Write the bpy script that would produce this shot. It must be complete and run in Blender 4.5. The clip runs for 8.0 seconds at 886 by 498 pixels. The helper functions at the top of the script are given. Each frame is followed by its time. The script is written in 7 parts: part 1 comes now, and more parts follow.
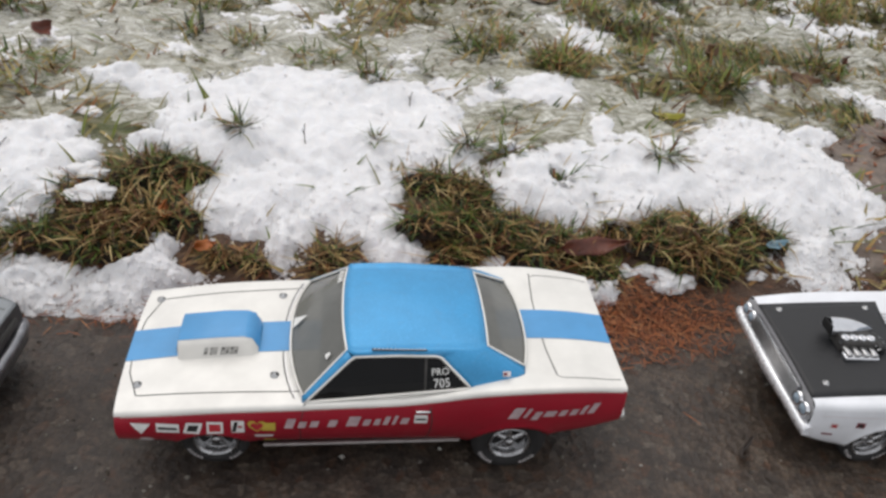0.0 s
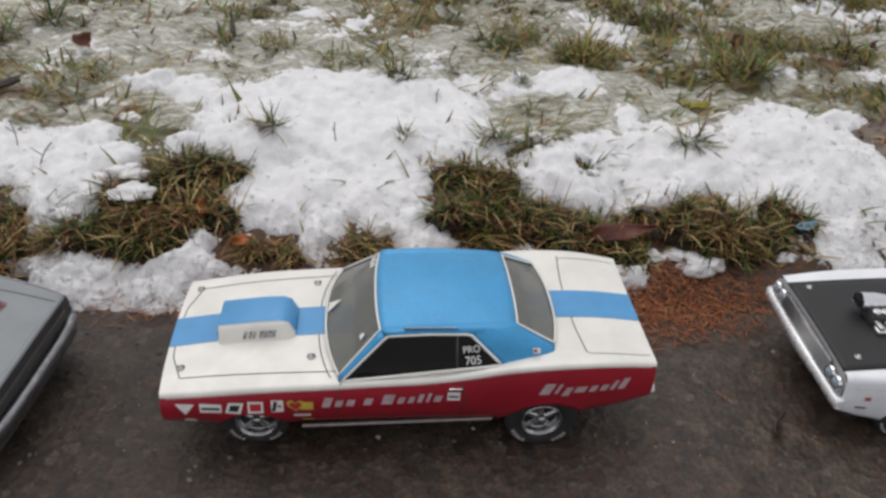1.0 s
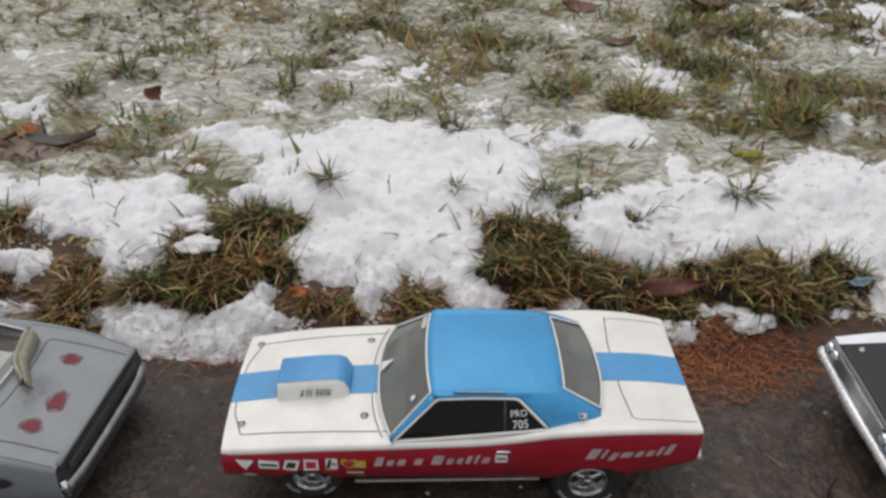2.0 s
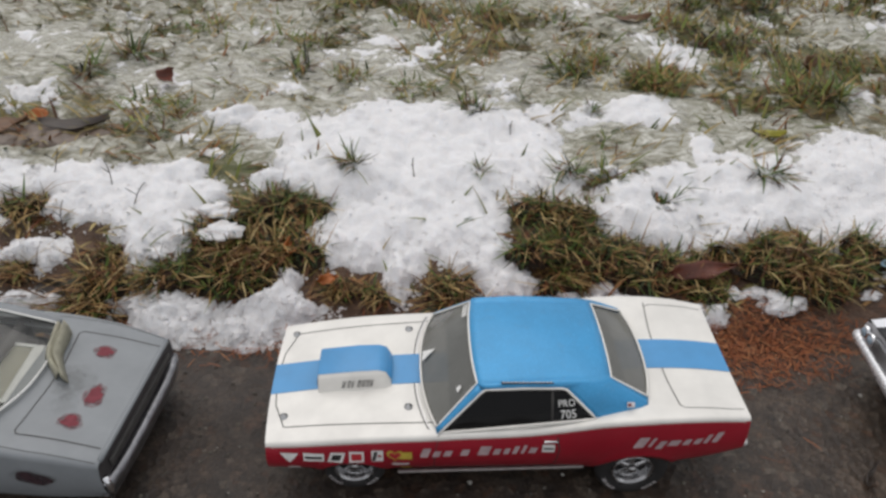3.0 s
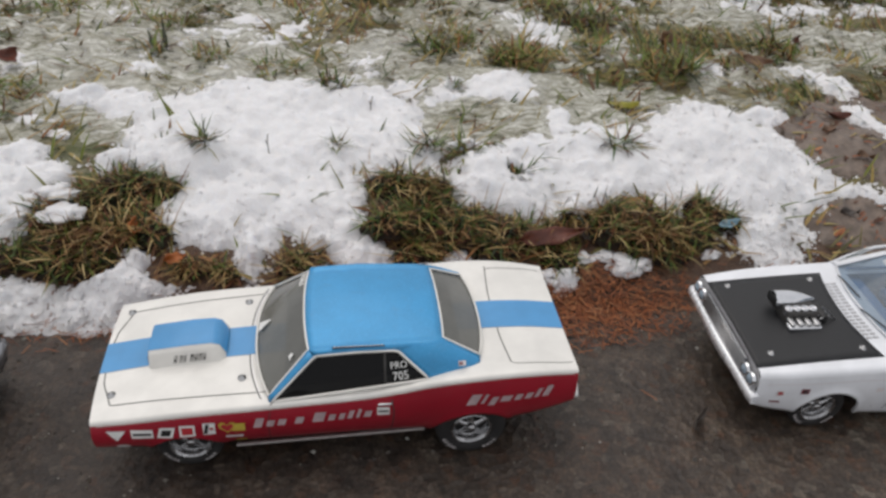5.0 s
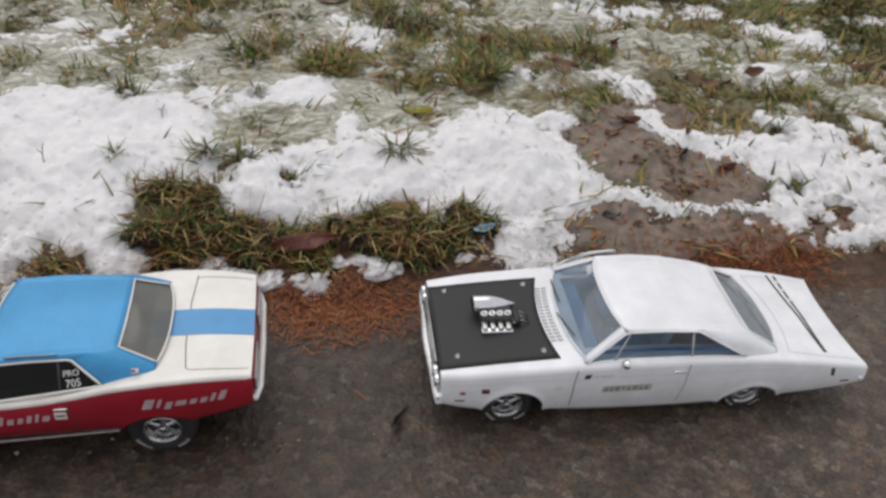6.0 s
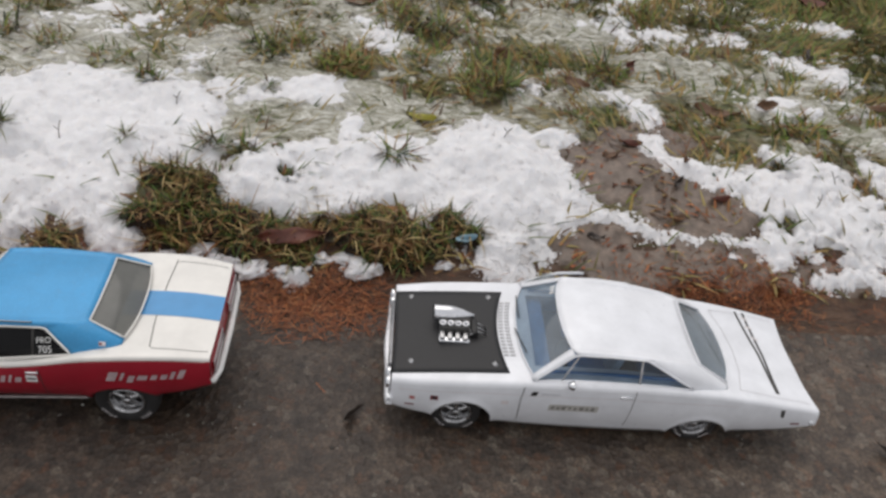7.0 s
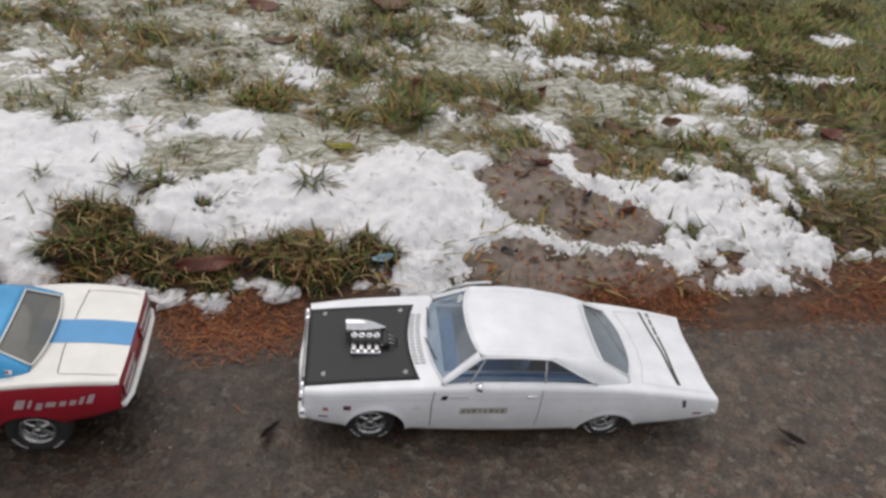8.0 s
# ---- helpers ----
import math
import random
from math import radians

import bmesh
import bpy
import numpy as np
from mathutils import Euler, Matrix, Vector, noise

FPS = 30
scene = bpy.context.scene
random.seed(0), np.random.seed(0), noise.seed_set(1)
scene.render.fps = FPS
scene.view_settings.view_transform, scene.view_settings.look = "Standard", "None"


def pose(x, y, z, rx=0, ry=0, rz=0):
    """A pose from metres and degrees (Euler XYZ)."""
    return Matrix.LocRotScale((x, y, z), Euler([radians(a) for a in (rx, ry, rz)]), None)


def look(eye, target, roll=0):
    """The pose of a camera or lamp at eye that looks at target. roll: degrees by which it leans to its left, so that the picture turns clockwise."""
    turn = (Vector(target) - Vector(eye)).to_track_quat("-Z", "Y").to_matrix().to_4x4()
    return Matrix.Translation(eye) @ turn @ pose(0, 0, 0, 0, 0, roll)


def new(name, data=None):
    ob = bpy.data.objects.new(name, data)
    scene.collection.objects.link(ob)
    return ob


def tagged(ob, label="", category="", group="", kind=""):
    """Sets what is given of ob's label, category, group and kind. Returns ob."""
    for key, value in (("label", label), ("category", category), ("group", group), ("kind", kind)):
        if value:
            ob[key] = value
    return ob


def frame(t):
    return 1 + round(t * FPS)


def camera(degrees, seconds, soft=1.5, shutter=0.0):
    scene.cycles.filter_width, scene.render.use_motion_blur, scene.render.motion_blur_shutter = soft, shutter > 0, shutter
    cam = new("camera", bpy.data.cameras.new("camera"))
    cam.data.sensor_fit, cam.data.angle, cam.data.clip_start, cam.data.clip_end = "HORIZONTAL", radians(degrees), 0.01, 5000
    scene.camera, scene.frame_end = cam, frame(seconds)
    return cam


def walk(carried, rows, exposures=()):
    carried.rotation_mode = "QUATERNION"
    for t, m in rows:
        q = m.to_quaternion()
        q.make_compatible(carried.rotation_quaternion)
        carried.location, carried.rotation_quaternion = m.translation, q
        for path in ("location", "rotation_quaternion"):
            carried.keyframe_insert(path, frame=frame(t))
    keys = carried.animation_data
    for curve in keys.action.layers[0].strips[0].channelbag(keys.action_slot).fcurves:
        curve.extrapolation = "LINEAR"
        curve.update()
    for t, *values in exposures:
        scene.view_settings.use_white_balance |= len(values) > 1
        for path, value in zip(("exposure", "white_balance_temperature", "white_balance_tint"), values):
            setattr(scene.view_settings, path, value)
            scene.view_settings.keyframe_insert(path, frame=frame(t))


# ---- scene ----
# Three 1:18 model cars parked on wet asphalt beside a lawn with melting snow.
cam = camera(60.57, 8.0, soft=2.8, shutter=0.0)
PATH = [
    (0, (0.1616, 0.2472, 0.3440), (0.2993, 1.0386, -0.2516), 7.47),
    (0.5, (0.1541, 0.2426, 0.3330), (0.2806, 1.0469, -0.2476), 5.65),
    (1, (0.1625, 0.2297, 0.3386), (0.2576, 1.0326, -0.2498), 4.13),
    (1.5, (0.1667, 0.2191, 0.3486), (0.2389, 1.0348, -0.2253), 3.45),
    (1.7, (0.1662, 0.2283, 0.3636), (0.1872, 1.0526, -0.2021), 1.66),
    (2.8, (0.1407, 0.2363, 0.3699), (0.1882, 1.0403, -0.2228), 2.24),
    (3, (0.1332, 0.2428, 0.3685), (0.1740, 1.0444, -0.2280), 1.90),
    (3.5, (0.1185, 0.2719, 0.3678), (0.1613, 1.0258, -0.2878), 1.71),
    (4, (0.1381, 0.2543, 0.3553), (0.2548, 1.0030, -0.2974), 3.86),
    (4.2, (0.1424, 0.2531, 0.3545), (0.2712, 1.0148, -0.2805), 4.06),
    (5.3, (0.2222, 0.2236, 0.3654), (0.3886, 1.0083, -0.2317), 5.21),
    (5.5, (0.2603, 0.2222, 0.3822), (0.4605, 0.9743, -0.2456), 6.24),
    (6, (0.3529, 0.1927, 0.4026), (0.5183, 0.9611, -0.2156), 5.06),
    (6.5, (0.3981, 0.1764, 0.4127), (0.5439, 0.9387, -0.2179), 6.11),
    (7, (0.4032, 0.1779, 0.4264), (0.5095, 0.9492, -0.2010), 7.79),
    (7.5, (0.4164, 0.1612, 0.4293), (0.5928, 0.9484, -0.1617), 9.98),
    (8, (0.4369, 0.1464, 0.4248), (0.5973, 0.9474, -0.1519), 6.81),
]
walk(cam, [(t, look(eye, target, roll)) for t, eye, target, roll in PATH],
     exposures=[(0.0, 0.2, 6600, 11), (0.5, 0.0, 6600, 11), (1.5, -0.02, 6600, 11), (8.0, 0.0, 6680, 12)])

# ---- light: thick overcast, wide soft sun ----
world = bpy.data.worlds.new("overcast")
scene.world = world
world.use_nodes = True
wn = world.node_tree.nodes
wl = world.node_tree.links
wn.clear()
sky = wn.new("ShaderNodeTexSky")
sky.sky_type = "NISHITA"
sky.sun_disc = False
sky.sun_elevation, sky.sun_rotation = radians(66), radians(-26)
sky.dust_density, sky.air_density = 6.0, 1.0
cloud = wn.new("ShaderNodeMix")
cloud.data_type = "RGBA"
cloud.inputs[0].default_value = 0.88
cloud.inputs[7].default_value = (6.6, 6.75, 7.0, 1)
wl.new(sky.outputs[0], cloud.inputs[6])
bg = wn.new("ShaderNodeBackground")
bg.inputs[1].default_value = 0.11
wo = wn.new("ShaderNodeOutputWorld")
wl.new(cloud.outputs[2], bg.inputs[0])
wl.new(bg.outputs[0], wo.inputs[0])
sun_data = bpy.data.lights.new("sun", "SUN")
sun_data.energy, sun_data.angle, sun_data.color = 1.05, radians(65), (1.0, 0.975, 0.94)
sun = new("sun", sun_data)
sun.matrix_world = look((-0.2, 1.6, 2.6), (0.3, 0.6, 0.0))

# ---- materials ----
def nodes_of(name):
    m = bpy.data.materials.new(name)
    m.use_nodes = True
    nt = m.node_tree
    nt.nodes.clear()
    out = nt.nodes.new("ShaderNodeOutputMaterial")
    return m, nt, out


def put(nt, kind, **values):
    n = nt.nodes.new(kind)
    for k, v in values.items():
        n.inputs[k].default_value = v
    return n


def coords(nt):
    return nt.nodes.new("ShaderNodeTexCoord").outputs["Object"]


def noise_node(nt, vec, scale, detail=4.0, rough=0.6, distort=0.0):
    n = put(nt, "ShaderNodeTexNoise", Scale=scale, Detail=detail, Roughness=rough, Distortion=distort)
    nt.links.new(vec, n.inputs["Vector"])
    return n.outputs["Fac"]


def ramp_node(nt, fac, stops):
    r = nt.nodes.new("ShaderNodeValToRGB")
    e = r.color_ramp.elements
    while len(e) < len(stops):
        e.new(0.5)
    for i, (p, c) in enumerate(stops):
        e[i].position = p
        e[i].color = (*c, 1) if len(c) == 3 else c
    nt.links.new(fac, r.inputs[0])
    return r.outputs[0]


def grey(v):
    return (v, v, v)


def mix_rgb(nt, fac, a, b, blend="MIX"):
    m = nt.nodes.new("ShaderNodeMix")
    m.data_type, m.blend_type = "RGBA", blend
    if isinstance(fac, float):
        m.inputs[0].default_value = fac
    else:
        nt.links.new(fac, m.inputs[0])
    for slot, v in ((6, a), (7, b)):
        if isinstance(v, tuple):
            m.inputs[slot].default_value = (*v, 1)
        else:
            nt.links.new(v, m.inputs[slot])
    return m.outputs[2]


def bump_node(nt, height, strength, distance, under=None):
    b = put(nt, "ShaderNodeBump", Strength=strength, Distance=distance)
    nt.links.new(height, b.inputs["Height"])
    if under:
        nt.links.new(under, b.inputs["Normal"])
    return b.outputs[0]


def principled(nt, out, color, rough, metal=0.0, normal=None, coat=0.0, spec=0.5):
    p = nt.nodes.new("ShaderNodeBsdfPrincipled")
    for key, v in (("Base Color", color), ("Roughness", rough)):
        if isinstance(v, tuple):
            p.inputs[key].default_value = (*v, 1)
        elif isinstance(v, (int, float)):
            p.inputs[key].default_value = v
        else:
            nt.links.new(v, p.inputs[key])
    p.inputs["Metallic"].default_value = metal
    p.inputs["Coat Weight"].default_value = coat
    p.inputs["Coat Roughness"].default_value = 0.22
    p.inputs["Specular IOR Level"].default_value = spec
    if normal:
        nt.links.new(normal, p.inputs["Normal"])
    nt.links.new(p.outputs[0], out.inputs[0])
    return p


def paint(name, color, rough=0.28, coat=0.6, dirt=0.25, metal=0.0, flake=0.0):
    """Model-car paint: slight orange peel, cloudy tone, dust and water specks."""
    m, nt, out = nodes_of(name)
    v = coords(nt)
    cloudy = noise_node(nt, v, 45, 3)
    specks = noise_node(nt, v, 900, 2)
    dusty = noise_node(nt, v, 140, 5, 0.7)
    dark = tuple(c * 0.86 for c in color)
    base = mix_rgb(nt, ramp_node(nt, cloudy, [(0.35, grey(0)), (0.7, grey(1))]), dark, color)
    grime = tuple(0.6 * c + 0.4 * g for c, g in zip(color, (0.22, 0.2, 0.17)))
    spot = ramp_node(nt, dusty, [(0.55, grey(0)), (0.8, grey(dirt))])
    base = mix_rgb(nt, spot, base, grime)
    if flake:
        glint = ramp_node(nt, specks, [(0.5, grey(0)), (0.75, grey(flake))])
        base = mix_rgb(nt, glint, base, tuple(min(1, c * 1.4 + 0.05) for c in color))
    r = ramp_node(nt, dusty, [(0.3, grey(rough)), (0.8, grey(min(1, rough + 0.22)))])
    peel = bump_node(nt, noise_node(nt, v, 380, 2), 0.05, 0.0006)
    principled(nt, out, base, r, metal, peel, coat)
    return m


def simple(name, color, rough=0.5, metal=0.0, scale=220.0, vary=0.25, bump=0.1, coat=0.0, spec=0.5):
    m, nt, out = nodes_of(name)
    v = coords(nt)
    n = noise_node(nt, v, scale, 5, 0.65)
    w = noise_node(nt, v, scale * 0.14, 3)
    lo = tuple(c * (1 - vary) for c in color)
    hi = tuple(min(1, c * (1 + vary)) for c in color)
    c = mix_rgb(nt, ramp_node(nt, n, [(0.3, grey(0)), (0.7, grey(1))]), lo, hi)
    c = mix_rgb(nt, ramp_node(nt, w, [(0.35, grey(0.3)), (0.65, grey(0))]), c, lo)
    r = ramp_node(nt, n, [(0.2, grey(max(0.02, rough - 0.08))), (0.8, grey(min(1, rough + 0.1)))])
    principled(nt, out, c, r, metal, bump_node(nt, n, bump, 0.001), coat, spec)
    return m


def glass(name, tint, haze, haze_color, gloss=0.05, ior=1.5):
    """Thin clear plastic pane: see-through tint, sky gloss by Fresnel, and a diffuse film."""
    m, nt, out = nodes_of(name)
    v = coords(nt)
    clear = put(nt, "ShaderNodeBsdfTransparent", Color=(*tint, 1))
    gl = put(nt, "ShaderNodeBsdfGlossy", Color=(1, 1, 1, 1), Roughness=gloss)
    fog = put(nt, "ShaderNodeBsdfDiffuse", Color=(*haze_color, 1))
    fr = put(nt, "ShaderNodeFresnel", IOR=ior)
    cloudy = noise_node(nt, v, 60, 4, 0.6)
    amount = ramp_node(nt, cloudy, [(0.3, grey(max(0, haze - 0.08))), (0.7, grey(min(1, haze + 0.08)))])
    a = nt.nodes.new("ShaderNodeMixShader")
    nt.links.new(amount, a.inputs[0])
    nt.links.new(clear.outputs[0], a.inputs[1])
    nt.links.new(fog.outputs[0], a.inputs[2])
    b = nt.nodes.new("ShaderNodeMixShader")
    nt.links.new(fr.outputs[0], b.inputs[0])
    nt.links.new(a.outputs[0], b.inputs[1])
    nt.links.new(gl.outputs[0], b.inputs[2])
    nt.links.new(b.outputs[0], out.inputs[0])
    return m


def stain(name, color, lo, hi, scale=260.0):
    """A dried splash: patchy cover over the paint below."""
    m, nt, out = nodes_of(name)
    v = coords(nt)
    n = noise_node(nt, v, scale, 5, 0.7)
    c = mix_rgb(nt, ramp_node(nt, n, [(0.3, grey(0)), (0.7, grey(1))]), tuple(k * 0.7 for k in color), color)
    p = principled(nt, out, c, 0.6, 0, bump_node(nt, n, 0.2, 0.0005), 0.0, 0.3)
    nt.links.new(ramp_node(nt, n, [(0.35, grey(lo)), (0.65, grey(hi))]), p.inputs["Alpha"])
    return m


def asphalt_material():
    m, nt, out = nodes_of("wet_asphalt")
    v = coords(nt)
    big = noise_node(nt, v, 7, 4, 0.6, 0.4)
    mid = noise_node(nt, v, 60, 6, 0.7)
    fine = noise_node(nt, v, 420, 5, 0.7)
    cell = put(nt, "ShaderNodeTexVoronoi", Scale=190.0)
    nt.links.new(v, cell.inputs["Vector"])
    cell2 = put(nt, "ShaderNodeTexVoronoi", Scale=420.0)
    nt.links.new(v, cell2.inputs["Vector"])
    c = ramp_node(nt, mid, [(0.32, (0.016, 0.012, 0.0095)), (0.5, (0.06, 0.044, 0.033)), (0.68, (0.15, 0.11, 0.078))])
    tone = ramp_node(nt, big, [(0.3, (0.074, 0.05, 0.035)), (0.7, (0.052, 0.045, 0.04))])
    c = mix_rgb(nt, 0.38, c, tone)
    # single stones of the aggregate, some pale, some rusty
    stone = nt.nodes.new("ShaderNodeSeparateColor")
    nt.links.new(cell.outputs["Color"], stone.inputs[0])
    pale = ramp_node(nt, stone.outputs[0], [(0.7, grey(0)), (0.92, grey(0.45)), (1.0, grey(0.9))])
    c = mix_rgb(nt, pale, c, (0.145, 0.122, 0.098))
    rust = ramp_node(nt, stone.outputs[1], [(0.82, grey(0)), (1.0, grey(0.45))])
    c = mix_rgb(nt, rust, c, (0.125, 0.055, 0.026))
    # pits between grains: their shade is multiplied into the colour, not the bump
    pit_shade = ramp_node(nt, cell2.outputs["Distance"], [(0.2, grey(1)), (0.75, grey(0.35))])
    c = mix_rgb(nt, 0.75, c, pit_shade, "MULTIPLY")
    blotch = ramp_node(nt, noise_node(nt, v, 34, 5, 0.7, 0.6), [(0.34, grey(0.55)), (0.5, grey(1.0)), (0.68, grey(1.25))])
    c = mix_rgb(nt, 0.8, c, blotch, "MULTIPLY")
    # sparse holes, likewise only shaded by darker colour
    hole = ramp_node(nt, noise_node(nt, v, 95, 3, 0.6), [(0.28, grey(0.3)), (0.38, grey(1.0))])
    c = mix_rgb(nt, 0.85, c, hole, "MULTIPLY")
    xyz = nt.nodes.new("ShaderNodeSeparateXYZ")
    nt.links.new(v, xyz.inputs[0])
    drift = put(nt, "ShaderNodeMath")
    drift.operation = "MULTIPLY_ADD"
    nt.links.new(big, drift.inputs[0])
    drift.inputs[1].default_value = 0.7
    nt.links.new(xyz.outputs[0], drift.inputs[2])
    # tone multiplied over the asphalt: darker in the west, paler in the east
    east_tone = ramp_node(nt, drift.outputs[0], [(0.42, (0.68, 0.62, 0.585)), (0.8, (1.08, 1.05, 1.02)), (1.0, (1.42, 1.41, 1.38))])
    c = mix_rgb(nt, 1.0, c, east_tone, "MULTIPLY")
    wet = ramp_node(nt, big, [(0.35, grey(0.34)), (0.65, grey(0.62))])
    h = mix_rgb(nt, 0.5, cell.outputs["Distance"], fine)
    nrm = bump_node(nt, h, 0.9, 0.0016)
    nrm = bump_node(nt, mid, 0.6, 0.003, nrm)
    principled(nt, out, c, wet, 0, nrm, 0.0, 0.45)
    return m


def lawn_material():
    m, nt, out = nodes_of("lawn_thatch")
    v = coords(nt)
    stretch = put(nt, "ShaderNodeMapping", Scale=(1.0, 2.4, 1.0))
    nt.links.new(v, stretch.inputs["Vector"])
    s = stretch.outputs[0]
    a = noise_node(nt, s, 34, 6, 0.7, 1.2)
    b = noise_node(nt, s, 150, 5, 0.7, 0.8)
    d = noise_node(nt, v, 6, 3, 0.6, 0.5)
    c = ramp_node(nt, a, [(0.28, (0.04, 0.025, 0.012)), (0.42, (0.14, 0.095, 0.05)), (0.54, (0.2, 0.175, 0.08)), (0.7, (0.31, 0.275, 0.19))])
    green = ramp_node(nt, d, [(0.42, grey(0)), (0.58, grey(0.75))])
    c = mix_rgb(nt, green, c, (0.1, 0.135, 0.035))
    rusty = ramp_node(nt, noise_node(nt, v, 13, 4, 0.6, 0.6), [(0.55, grey(0)), (0.68, grey(0.7))])
    c = mix_rgb(nt, rusty, c, (0.13, 0.062, 0.03))
    # thin half-melted ice film
    ice = ramp_node(nt, noise_node(nt, s, 26, 6, 0.65, 1.5), [(0.46, grey(0)), (0.64, grey(0.7))])
    c = mix_rgb(nt, ice, c, (0.36, 0.335, 0.235))
    # bare reddish soil along the bank
    xyz = nt.nodes.new("ShaderNodeSeparateXYZ")
    nt.links.new(v, xyz.inputs[0])
    wob = put(nt, "ShaderNodeMath")
    wob.operation = "MULTIPLY_ADD"
    nt.links.new(noise_node(nt, v, 14, 4, 0.6), wob.inputs[0])
    wob.inputs[1].default_value = -0.12
    nt.links.new(xyz.outputs[1], wob.inputs[2])
    soil = ramp_node(nt, wob.outputs[0], [(0.65, grey(0.95)), (0.71, grey(0))])
    dirt = ramp_node(nt, a, [(0.3, (0.04, 0.022, 0.014)), (0.6, (0.12, 0.06, 0.035)), (0.8, (0.17, 0.1, 0.06))])
    c = mix_rgb(nt, soil, c, dirt)
    r = ramp_node(nt, b, [(0.3, grey(0.25)), (0.7, grey(0.75))])
    n = bump_node(nt, b, 0.8, 0.003)
    n = bump_node(nt, a, 0.8, 0.006, n)
    principled(nt, out, c, r, 0, n, 0.0, 0.5)
    return m


def snow_material():
    m, nt, out = nodes_of("melting_snow")
    v = coords(nt)
    g = noise_node(nt, v, 330, 5, 0.75)
    mid = noise_node(nt, v, 90, 4, 0.6)
    crystal = put(nt, "ShaderNodeTexVoronoi", Scale=420.0)
    nt.links.new(v, crystal.inputs["Vector"])
    c = ramp_node(nt, mid, [(0.3, (0.68, 0.68, 0.69)), (0.7, (0.8, 0.8, 0.81))])
    soil = ramp_node(nt, noise_node(nt, v, 210, 4, 0.8), [(0.69, grey(0)), (0.78, grey(0.5))])
    c = mix_rgb(nt, soil, c, (0.24, 0.21, 0.16))
    n = bump_node(nt, crystal.outputs["Distance"], 0.35, 0.0012)
    n = bump_node(nt, g, 0.45, 0.0016, n)
    n = bump_node(nt, mid, 0.4, 0.003, n)
    p = principled(nt, out, c, ramp_node(nt, g, [(0.3, grey(0.35)), (0.7, grey(0.7))]), 0, n, 0.0, 0.4)
    p.inputs["Subsurface Weight"].default_value = 0.5
    p.inputs["Subsurface Radius"].default_value = (0.9, 1.0, 1.1)
    p.inputs["Subsurface Scale"].default_value = 0.006
    return m


def slush_material():
    """Half-melted ice over the grass: milky where thick, clear where thin."""
    m, nt, out = nodes_of("thin_slush")
    v = coords(nt)
    stretch = put(nt, "ShaderNodeMapping", Scale=(1.0, 2.2, 1.0))
    nt.links.new(v, stretch.inputs["Vector"])
    a = noise_node(nt, stretch.outputs[0], 42, 6, 0.68, 1.4)
    b = noise_node(nt, v, 240, 4, 0.7)
    c = ramp_node(nt, a, [(0.3, (0.27, 0.255, 0.17)), (0.5, (0.45, 0.44, 0.36)), (0.68, (0.68, 0.68, 0.64))])
    n = bump_node(nt, b, 0.5, 0.0016)
    n = bump_node(nt, a, 0.6, 0.004, n)
    p = principled(nt, out, c, ramp_node(nt, b, [(0.3, grey(0.15)), (0.7, grey(0.5))]), 0, n, 0.0, 0.5)
    nt.links.new(ramp_node(nt, a, [(0.28, grey(0.05)), (0.44, grey(0.6)), (0.62, grey(0.94))]), p.inputs["Alpha"])
    return m


def island_material(name, stops, rough=0.55, spec=0.3, trans=0.0):
    """Colour by blade, leaf or needle."""
    m, nt, out = nodes_of(name)
    geo = nt.nodes.new("ShaderNodeNewGeometry")
    v = coords(nt)
    c = ramp_node(nt, geo.outputs["Random Per Island"], stops)
    n = noise_node(nt, v, 260, 3)
    c = mix_rgb(nt, ramp_node(nt, n, [(0.3, grey(0.3)), (0.6, grey(0))]), c, (0.04, 0.032, 0.016))
    principled(nt, out, c, rough, 0, bump_node(nt, n, 0.2, 0.0006), 0.0, spec)
    return m


